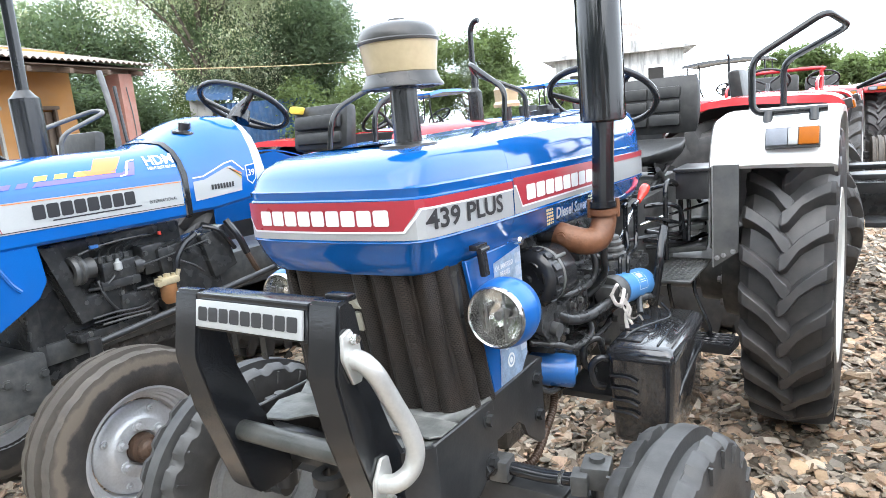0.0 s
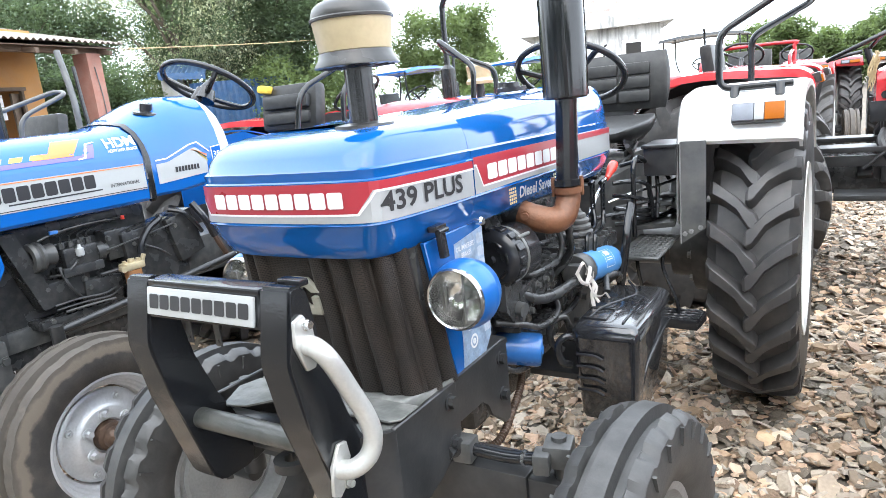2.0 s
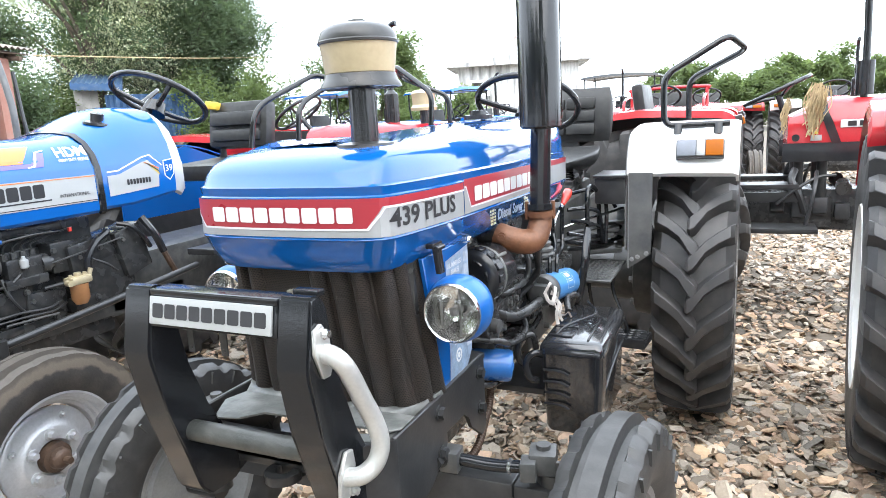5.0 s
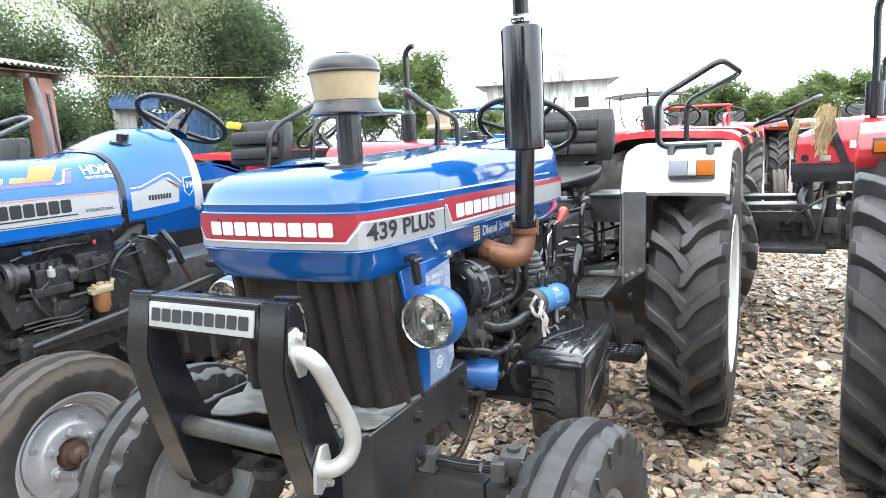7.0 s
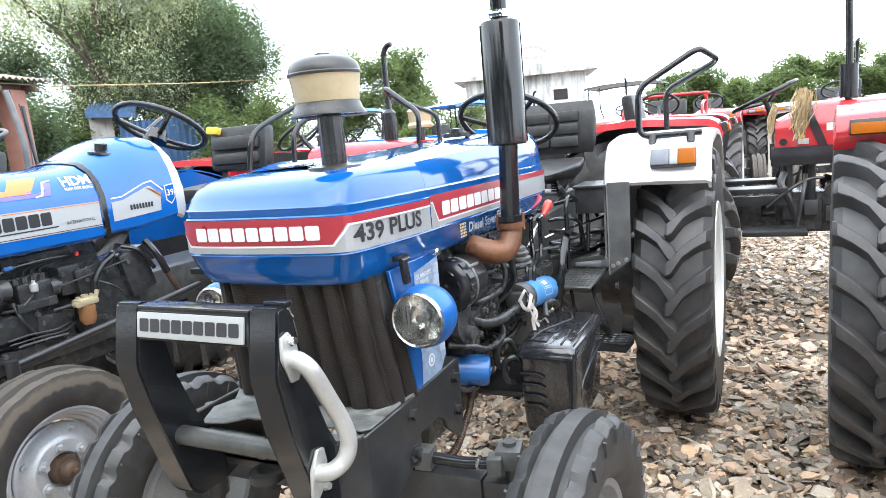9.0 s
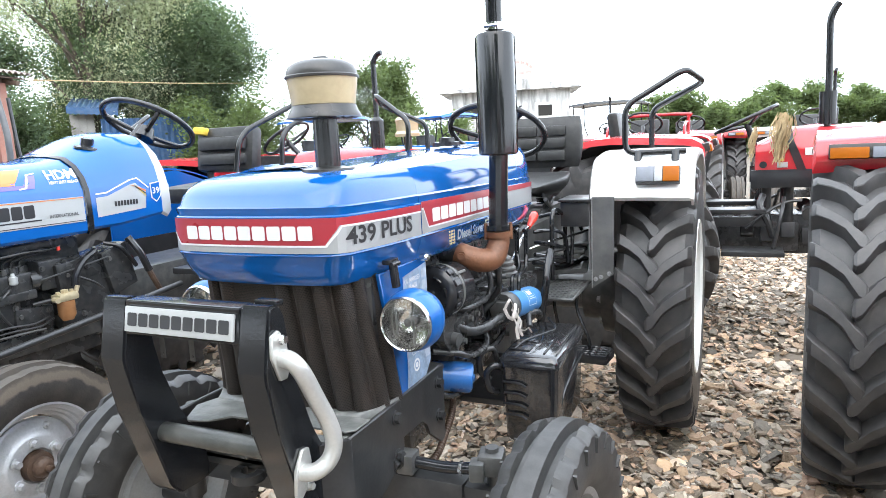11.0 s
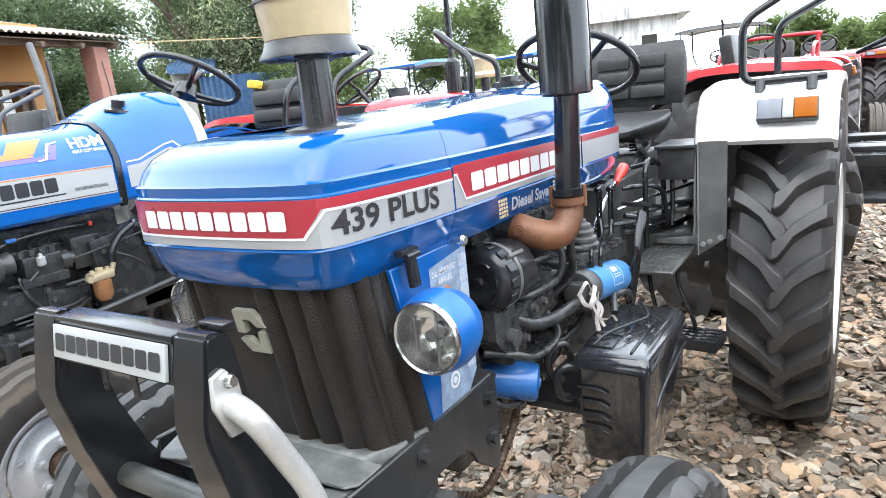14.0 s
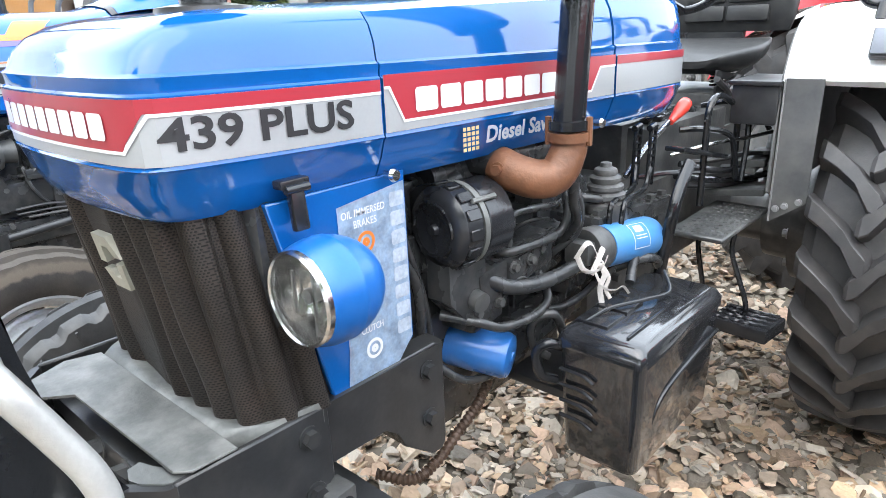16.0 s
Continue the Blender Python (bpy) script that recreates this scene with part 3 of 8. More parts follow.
LEVELS = [(1.125, 0.075, 0.07), (1.108, 0.042, 0.036), (1.110, 0.034, 0.028), (1.118, 0.028, 0.022), (1.150, 0.012, 0.009), (1.176, 0.003, 0.002), (1.181, -0.0015, -0.0015), (1.184, 0.0, 0.0), (1.225, 0.0, 0.0), (1.264, 0.0, 0.0), (1.267, 0.004, 0.003), (1.273, 0.004, 0.003), (1.284, 0.002, 0.001), (1.288, 0.008, 0.008), (1.310, 0.011, 0.019), (1.330, 0.019, 0.040), (1.3455, 0.033, 0.072), (1.3525, 0.056, 0.108), (1.3585, 0.108, 0.165), (1.3615, 0.165, 0.22), (1.3625, 0.215, 0.255)]


def hood_shell(y0, y1, shrink=0.0, nose=False):
    """A piece of the hood between two seams."""
    if nose:
        us = [-run_at(y1)] + [s * r for s, r in [(-1, r) for r in RUN[::-1] if 0 < r < run_at(y1)]] + [0.0] + [r for r in RUN if 0 < r < run_at(y1)] + [run_at(y1)]
    else:
        n = 8
        side = [run_at(y0 + (y1 - y0) * k / n) for k in range(n + 1)]
        us = [-u for u in side[::-1]] + side
    bm = bmesh.new()
    rings = []
    for z, a, b in LEVELS:
        ring = []
        for u in us:
            c, nrm = along(u)
            front = min(1.0, max(0.0, (0.36 - c.y) / 0.16)) if nose else 0.0
            x = math.copysign(max(0.012, abs(c.x) - (a + shrink)), c.x) if abs(c.x) > 1e-6 else 0.0
            if nose and abs(c.x) < 0.24:
                x = c.x * (0.24 - a) / 0.24
            y = c.y + b * front
            back = max(0.0, (c.y - 1.56) / 0.12)
            y -= back * a * 0.6
            ring.append((x + CX, y, drop(c.y, z) - shrink * 0.5 - back * back * 0.03))
        rings.append(ring)
    vs = loft(bm, rings)
    top = vs[-1]
    k = len(top)
    for i in range(k // 2):
        j = k - 1 - i
        if j - 1 > i:
            f = [top[i], top[i + 1], top[j - 1], top[j]]
            f = list(dict.fromkeys(f))
            if len(f) > 2:
                bm.faces.new(f)
    return bm


front_hood = part("front_hood", hood_shell(0, 0.548, nose=True), BLUE, tractor, "glossy deep blue nose of the hood", smooth=36)
rear_hood = part("rear_hood", hood_shell(0.553, 1.233, 0.002), BLUE, tractor, smooth=28)
cowl = part("fuel_tank_cowl", hood_shell(1.238, 1.672, 0.0), BLUE, tractor, smooth=28)

# bands and words on the hood
U1, U2, U3 = run_at(0.545), run_at(1.23), run_at(1.62)
Z0, Z1 = 1.186, 1.262


def stuck(bm, off, name, material, parent, label=""):
    """Sticks a flat shape onto the hood."""
    for r in RUN[1:-1]:
        for s in (-r, r):
            bmesh.ops.bisect_plane(bm, geom=[*bm.verts, *bm.edges, *bm.faces], plane_co=(s, 0, 0), plane_no=(1, 0, 0))
    return (pieces if name in ("wordmark_block", "model_letter") else part)(name, lay(bm, lambda u, z: on_hood(u, z, off), cut=9.0), material, parent, label, smooth=20)


stuck(patch([(-U1, Z0), (U1, Z0), (U1, Z1), (-U1, Z1)]), 0.0015, "silver_band", D_GREY, front_hood, "silver side band")
RN = 0.2 + 0.003
stuck(patch([(-RN, 1.204), (RN - 0.004, 1.204), (0.232, 1.246), (U1, 1.246), (U1, Z1), (-U1, Z1), (-U1, 1.246), (-0.235, 1.246)]), 0.0025, "red_stripe", D_RED, front_hood, "dark red trapezoid and stripe")
for s in (-1, 1):
    pts = [(0.0, 1.200), (RN, 1.200), (0.238, 1.242), (U1, 1.242), (U1, 1.246), (0.236, 1.246), (RN - 0.003, 1.204), (0.0, 1.204)]
    stuck(patch([(s * a, b) for a, b in pts]), 0.0032, "white_outline", D_WHITE, front_hood)
word = bars(9, 0.350, 0.031, 0.12)
bmesh.ops.translate(word, verts=word.verts, vec=(-0.175, 1.2145, 0))
stuck(word, 0.0038, "wordmark_block", D_WHITE, front_hood)
u4 = run_at(0.245) - 0.016
for s in (1, -1):
    word = letters("439 PLUS", 0.052, 0.265, 0.024)
    if s < 0:
        bmesh.ops.translate(word, verts=word.verts, vec=(-u4 - 0.265, 1.203, 0))
    else:
        bmesh.ops.translate(word, verts=word.verts, vec=(u4, 1.203, 0))
    stuck(word, 0.0032, "model_letter", D_BLACK, front_hood, "black block letter")
for s in (1, -1):
    stuck(patch([(s * (U1 + 0.008), Z0), (s * U2, Z0), (s * U2, Z1 + 0.006), (s * (U1 + 0.008), Z1 + 0.006)]), 0.0, "silver_band", D_GREY, rear_hood)
    a, b = U1 + 0.034, run_at(1.13)
    stuck(patch([(s * (U1 + 0.008), Z1 - 0.010), (s * (a - 0.015), Z1 - 0.010), (s * (a + 0.012), 1.202), (s * b, 1.202), (s * (b + 0.035), Z1 - 0.014), (s * U2, Z1 - 0.014), (s * U2, Z1 + 0.006), (s * (U1 + 0.008), Z1 + 0.006)]), 0.001, "red_stripe", D_RED, rear_hood)
    stuck(patch([(s * (U1 + 0.008), Z1 - 0.014), (s * (a - 0.018), Z1 - 0.014), (s * (a + 0.010), 1.198), (s * (b + 0.002), 1.198), (s * (b + 0.037), Z1 - 0.018), (s * U2, Z1 - 0.018), (s * U2, Z1 - 0.014), (s * (b + 0.034), Z1 - 0.014), (s * b, 1.202), (s * (a + 0.012), 1.202), (s * (a - 0.015), Z1 - 0.010), (s * (U1 + 0.008), Z1 - 0.010)]), 0.0016, "white_outline", D_WHITE, rear_hood)
    word = bars(9, 0.50, 0.036, 0.12)
    bmesh.ops.translate(word, verts=word.verts, vec=((U1 + 0.066) if s > 0 else -(U1 + 0.566), 1.2105, 0))
    stuck(word, 0.0024, "wordmark_block", D_WHITE, rear_hood)
    word = letters("Diesel Saver", 0.038, 0.225, 0.03)
    for v in word.verts:
        v.co.x += v.co.y * 0.2
    u6 = run_at(0.783)
    bmesh.ops.translate(word, verts=word.verts, vec=(u6 if s > 0 else -u6 - 0.215, 1.142, 0))
    stuck(word, 0.0 if s > 0 else 0.0, "slogan", D_DIM, rear_hood, "small white slanting slogan")
    for x0 in (run_at(0.726), run_at(1.023)):
        dots = bmesh.new()
        for i in range(4):
            for j in range(5):
                c = (s * (x0 + i * 0.011), 1.136 + j * 0.0085)
                dots.faces.new([dots.verts.new((c[0] + dx, c[1] + dy, 0)) for dx, dy in ((-0.004, -0.003), (0.004, -0.003), (0.004, 0.003), (-0.004, 0.003))])
        stuck(dots, 0.0005, "dot_grid", D_DOT, rear_hood, "grid of small pale yellow dots")
    stuck(patch([(s * (U2 + 0.006), Z0), (s * U3, Z0), (s * U3, Z1 + 0.004), (s * (U2 + 0.006), Z1 + 0.004)]), 0.0015, "silver_band", D_GREY, cowl)
    stuck(patch([(s * (U2 + 0.006), Z1 - 0.014), (s * U3, Z1 - 0.014), (s * U3, Z1 + 0.004), (s * (U2 + 0.006), Z1 + 0.004)]), 0.0025, "red_stripe", D_RED, cowl)

# hood fittings
for y in (0.558, 1.174):
    bm = bmesh.new()
    c = on_hood(run_at(y), 1.124 + 0.006 * (y > 1), -0.012)
    cyl(bm, c, c + Vector((0.016, 0, 0)), 0.008, 0.008, 12)
    cyl(bm, c + Vector((0.016, 0, 0)), c + Vector((0.022, 0, 0)), 0.011, 0.008, 12)
    part("hood_bolt", bm, CHROME, rear_hood, "bright round-headed bolt")
bm = bmesh.new()
c = Vector((CX + 0.252, 0.385, 1.128))
box(bm, c + Vector((0.0, 0, 0.012)), (0.02, 0.045, 0.012), bevel=0.003)
box(bm, c + Vector((0.009, 0, -0.020)), (0.014, 0.022, 0.062), (0, -6, 0), bevel=0.004)
cyl(bm, c + Vector((0.012, -0.018, 0.006)), c + Vector((0.012, 0.018, 0.006)), 0.006, seg=10)
part("latch", bm, PLASTIC, front_hood, "black rubber hood latch")
bm = bmesh.new()
lathe(bm, [(0.0, 0.05), (0.014, 0.05), (0.016, 0.03), (0.03, 0.028), (0.032, 0.001)], pose(CX + 0.0, 1.33, 1.392, 0, -90, 0), 28)
part("fuel_cap", bm, PLASTIC, cowl, "black fuel filler cap")

# air pre-cleaner
PX, PY = 0.118, 0.380
bm = bmesh.new()
lathe(bm, [(1.352, 0.064), (1.360, 0.062), (1.364, 0.036), (1.366, 0.001)], pose(PX, PY, 0, 0, -90, 0), 32)
part("stack_flange", bm, CAPGREY, front_hood, "grey rubber flange")
bm = bmesh.new()
lathe(bm, [(1.36, 0.030), (1.474, 0.029), (1.478, 0.034), (1.482, 0.034), (1.483, 0.001)], pose(PX, PY, 0, 0, -90, 0), 24)
pre = part("intake_pipe", bm, BLACK, tractor, "glossy black intake stack")
CM = Matrix.Translation((PX, PY, 1.54)) @ Matrix.Diagonal((1.03, 1.03, 0.88, 1)) @ Matrix.Translation((-PX, -PY, -1.54))
bm = bmesh.new()
lathe(bm, [(1.496, 0.0660), (1.502, 0.0715), (1.573, 0.0795), (1.576, 0.0775), (1.580, 0.001)], CM @ pose(PX, PY, 0, 0, -90, 0), 44)
part("dust_bowl", bm, BOWL, pre, "yellowed translucent dust bowl")
bm = bmesh.new()
lathe(bm, [(1.466, 0.03), (1.467, 0.079), (1.468, 0.0845), (1.472, 0.0840), (1.484, 0.0770), (1.500, 0.0722), (1.502, 0.03)], CM @ pose(PX, PY, 0, 0, -90, 0), 44)
skirt = part("skirt", bm, CAPGREY, pre, "dark grey vaned skirt")
for k in range(16):
    t = k * math.pi / 8
    bm = bmesh.new()
    box(bm, (PX + 0.055 * math.cos(t), PY + 0.055 * math.sin(t), 1.478), (0.045, 0.003, 0.008), (0, 0, math.degrees(t)))
    part("vane", bm, CAPGREY, skirt)
bm = bmesh.new()
lathe(bm, [(1.568, 0.0800), (1.569, 0.0825), (1.574, 0.0830), (1.577, 0.0800), (1.586, 0.0790), (1.598, 0.0745), (1.608, 0.0640), (1.614, 0.049), (1.6175, 0.032), (1.6185, 0.020), (1.624, 0.018), (1.625, 0.001)], CM @ pose(PX, PY, 0, 0, -90, 0), 44)
part("lid", bm, CAPGREY, pre, "black domed lid")

# exhaust
EX, EY = 0.343, 0.925
bm = bmesh.new()
tube(bm, [(0.238, 0.853, 1.077), (0.252, 0.853, 1.072), (0.272, 0.855, 1.064), (0.312, 0.872, 1.053), (0.335, 0.900, 1.060), (EX, EY, 1.10), (EX, EY, 1.135)], lambda t: 0.034 + 0.003 * math.sin(math.pi * t) - 0.003 * t, 18)
hex_bolt(bm, (0.262, 0.822, 1.075), (0.3, -1, 0), 0.010, 0.012)
elbow = part("exhaust_elbow", bm, RUST, tractor, "rusty cast exhaust elbow")
bm = bmesh.new()
cyl(bm, (EX, EY, 1.118), (EX, EY, 1.134), 0.038, seg=20)
for t in (0.3, 3.5):
    c = Vector((EX + 0.037 * math.cos(t), EY + 0.037 * math.sin(t), 1.11))
    cyl(bm, c, c + Vector((0, 0, 0.05)), 0.006, seg=8)
part("flange", bm, RUST, elbow, "rusted bolted flange")
bm = bmesh.new()
cyl(bm, (EX, EY, 1.138), (EX, EY, 1.154), 0.036, seg=20)
part("collar", bm, BLACK, elbow, "black pipe collar")
MX, MY = EX + 0.006, EY + 0.012
bm = bmesh.new()
cyl(bm, (EX, EY, 1.14), (MX, MY, 1.37), 0.0285, seg=24)
pipe = part("exhaust_pipe", bm, BLACK, tractor, "black exhaust pipe with upright silencer")
bm = bmesh.new()
lathe(bm, [(1.360, 0.03), (1.362, 0.052), (1.366, 0.056), (1.702, 0.056), (1.708, 0.052), (1.710, 0.02)], pose(MX, MY, 0, 0, -90, 0), 40)
silencer = part("silencer", bm, BLACK, pipe, "long black silencer drum")
for t in range(4):
    a = 0.4 + t * math.pi / 2
    bm = bmesh.new()
    box(bm, (MX + 0.056 * math.cos(a), MY + 0.056 * math.sin(a), 1.534), (0.005, 0.010, 0.334), (0, 0, math.degrees(a)), bevel=0.002)
    part("seam", bm, BLACK, silencer)
bm = bmesh.new()
cyl(bm, (MX, MY, 1.70), (MX, MY, 2.18), 0.0235, seg=24)
part("tail_pipe", bm, BLACK, pipe)
bm = bmesh.new()
cyl(bm, (MX, MY, 1.718), (MX, MY, 1.738), 0.029, seg=24)
cyl(bm, (MX + 0.02, MY - 0.028, 1.728), (MX - 0.02, MY - 0.028, 1.728), 0.005, seg=8)
part("clamp", bm, CHROME, pipe, "bright hose clamp")

# grille of folded wire mesh
top_line = [(-0.205, 0.37), (-0.190, 0.285), (-0.155, 0.248), (0.0, 0.236), (0.150, 0.246), (0.188, 0.280), (0.205, 0.372)]
bot_line = [(-0.232, 0.415), (-0.222, 0.335), (-0.19, 0.305), (0.0, 0.286), (0.19, 0.298), (0.224, 0.326), (0.236, 0.412)]


def polyline(pts, n):
    ln = [0.0]
    for a, b in zip(pts, pts[1:]):
        ln.append(ln[-1] + math.dist(a, b))
    out = []
    for k in range(n + 1):
        s = ln[-1] * k / n
        i = min(max(i for i in range(len(ln)) if ln[i] <= s + 1e-9), len(pts) - 2)
        t = (s - ln[i]) / (ln[i + 1] - ln[i])
        p, q = Vector(pts[i]), Vector(pts[i + 1])
        d = (q - p).normalized()
        out.append((p.lerp(q, t), Vector((d.y, -d.x)), s))
    return out


def pleat(u):
    """Depth of the mesh's rounded folds at the share u of its width; the middle is flat."""
    if 0.33 < u < 0.545:
        return 0.004
    k = (u - 0.545) / 0.0815 if u > 0.5 else (0.33 - u) / 0.0815
    f = k % 1.0
    return 0.003 + 0.016 * math.sin(math.pi * min(1.0, f / 0.78)) ** 0.8 if f < 0.78 else 0.0


bm = bmesh.new()
N = 200
A, B = polyline(top_line, N), polyline(bot_line, N)
rings = []
for j in range(11):
    t = j / 10
    ring = []
    for k in range(N + 1):
        p, nr = A[k][0].lerp(B[k][0], t), A[k][1].lerp(B[k][1], t)
        wave = 0.0016 * math.sin(9.0 * t + k * 0.11)
        q = p + nr * (pleat(k / N) + wave)
        ring.append((q.x + CX, q.y, 1.135 + (0.795 - 1.135) * t))
    rings.append(ring)
vs = loft(bm, rings)
uvl = bm.loops.layers.uv.new("run")
spot = {v: (A[k][2], 0.34 * j / 10) for j, row in enumerate(vs) for k, v in enumerate(row)}
for f in bm.faces:
    for lp in f.loops:
        lp[uvl].uv = spot[lp.vert]
grille = part("grille", bm, MESH, tractor, "dusty black folded wire-mesh grille", smooth=25)
bm = bmesh.new()
prism(bm, [(p[0] * 0.97 + CX, p[1] + 0.022) for p in bot_line] + [(0.22, 0.60), (-0.2, 0.60)], "z", 0.80, 1.12)
part("radiator_core", bm, ENGINE, grille)
bm = bmesh.new()
er = pose(CX + 0.010, 0.243, 1.026, 9, 0, 2) @ Matrix.Diagonal((0.95, 1, 0.90, 1))
for pts in ([(-0.035, 0.045), (0.012, 0.045), (0.04, 0.012), (0.018, 0.012), (0.004, 0.026), (-0.014, 0.026), (-0.014, -0.004), (-0.035, -0.004)], [(0.035, -0.045), (-0.012, -0.045), (-0.035, -0.018), (-0.012, -0.016), (0.0, -0.027), (0.016, -0.027), (0.016, 0.0), (0.035, 0.0)]):
    lo = [bm.verts.new(er @ Vector((a, 0.0, b))) for a, b in pts]
    hi = [bm.verts.new(er @ Vector((a, -0.012, b))) for a, b in pts]
    bm.faces.new(lo), bm.faces.new(hi[::-1])
    for i in range(len(pts)):
        k = (i + 1) % len(pts)
        bm.faces.new((lo[i], hi[i], hi[k], lo[k]))
part("badge", bm, BADGE, grille, "dull grey metal emblem")

D_SPEC = mat("worn_blue_silver_sticker", (0.22, 0.31, 0.44), 0.4, 0.2, 0.1, 0.45, 40.0, 200.0, dust=0.35, dust_colour=(0.45, 0.48, 0.5))
# blue side panels with stickers
for s in (1, -1):
    pts = [(0.350, 1.115), (0.600, 1.115), (0.600, 0.83), (0.565, 0.815), (0.562, 0.790), (0.432, 0.786), (0.425, 0.80)]
    bm = bmesh.new()
    prism(bm, pts, "x", CX + s * 0.228, CX + s * 0.240)
    bmesh.ops.bevel(bm, geom=list(bm.edges), offset=0.002, segments=1, affect="EDGES")
    panel = part("side_panel", bm, BLUE, tractor, "blue panel beside the grille")
    if s > 0:
        px = CX + 0.2412
        fl = lambda u, v: Vector((px, u, v))
        bm = lay(patch([(0.462, 1.085), (0.560, 1.096), (0.596, 1.10), (0.596, 0.835), (0.563, 0.80), (0.455, 0.80), (0.462, 0.86)]), fl)
        part("spec_sticker", bm, D_SPEC, panel, "worn silver specification sticker")
        px2 = px + 0.001
        fl2 = lambda u, v: Vector((px2, u, v))
        for txt, u, v, sz, w in (("OIL IMMERSED", 0.468, 1.065, 0.016, 0.085), ("BRAKES", 0.490, 1.048, 0.016, 0.045), ("CLUTCH", 0.488, 0.876, 0.016, 0.045)):
            bm = letters(txt, sz, w)
            bmesh.ops.translate(bm, verts=bm.verts, vec=(u, v, 0))
            part("sticker_print", lay(bm, fl2), D_WHITE, panel)
        bm = bars(8, 0.245, 0.030, 0.24)
        for v in bm.verts:
            v.co = Vector((0.563 + v.co.y, 0.845 + v.co.x, 0))
        pieces("wordmark_block", lay(bm, fl2), D_WORN, panel)
        for z, m in ((1.022, D_ORANGE), (0.845, D_WHITE)):
            bm = bmesh.new()
            lathe(bm, [(0.0, 0.017), (0.0006, 0.017), (0.0006, 0.012), (0.0, 0.012)], pose(px, 0.512, z), 24)
            lathe(bm, [(0.0, 0.007), (0.0006, 0.007), (0.0006, 0.001)], pose(px, 0.512, z), 16)
            part("roundel", bm, m, panel)

# headlamps
for s in (1, -1):
    m = pose(CX + s * 0.304, 0.345, 1.003, 0, 0, 90) @ Matrix.Diagonal((0.84, 0.82, 0.82, 1)) @ pose(0, 0, 0, 0, 180, 0)
    bm = bmesh.new()
    lathe(bm, [(-0.008, 0.074), (0.0, 0.077)] + [(-a, 0.089 * math.sqrt(1 - ((a - 0.045) / 0.100) ** 2) + (0.0009 if 0.054 < a < 0.062 else 0.0)) for a in (0.010, 0.025, 0.040, 0.053, 0.055, 0.061, 0.063, 0.080, 0.095, 0.108, 0.120, 0.130, 0.137, 0.142, 0.1448)] + [(-0.145, 0.0005)], m, 44)
    lamp = part("headlamp", bm, LAMPBLUE, tractor, "round headlamp in a blue bowl")
    bm = bmesh.new()
    lathe(bm, [(-0.006, 0.079), (0.006, 0.079), (0.010, 0.0755), (0.007, 0.0725), (-0.004, 0.0725), (-0.006, 0.079)], m, 40)
    part("lamp_ring", bm, CHROME, lamp, "chrome ring")
    bm = bmesh.new()
    lathe(bm, [(0.0, 0.0735), (-0.012, 0.065), (-0.035, 0.044), (-0.05, 0.018), (-0.052, 0.001)], m, 40)
    part("reflector", bm, REFLECT, lamp)
    bm = bmesh.new()
    lathe(bm, [(-0.045, 0.014), (-0.010, 0.012), (-0.006, 0.001)], m, 16)
    for k in range(3):
        q = m @ Matrix.Rotation(k * 2.09, 4, "X")
        box(bm, q @ Vector((-0.012, 0.035, 0)), (0.004, 0.004, 0.06), (0, 0, 0))
    part("bulb", bm, GREYRIM, lamp)
    bm = bmesh.new()
    lathe(bm, [(0.003, 0.0755), (0.006, 0.071), (0.014, 0.047), (0.017, 0.020), (0.0175, 0.001)], m, 40)
    g = part("lamp_glass", bm, CLEAR, lamp, "clear curved glass")
    g.visible_shadow = False
    bm = bmesh.new()
    tube(bm, [(CX + s * 0.29, 0.40, 0.94), (CX + s * 0.27, 0.43, 0.93), (CX + s * 0.24, 0.45, 0.95)], 0.012, 8)
    part("lamp_bracket", bm, SATIN, lamp)

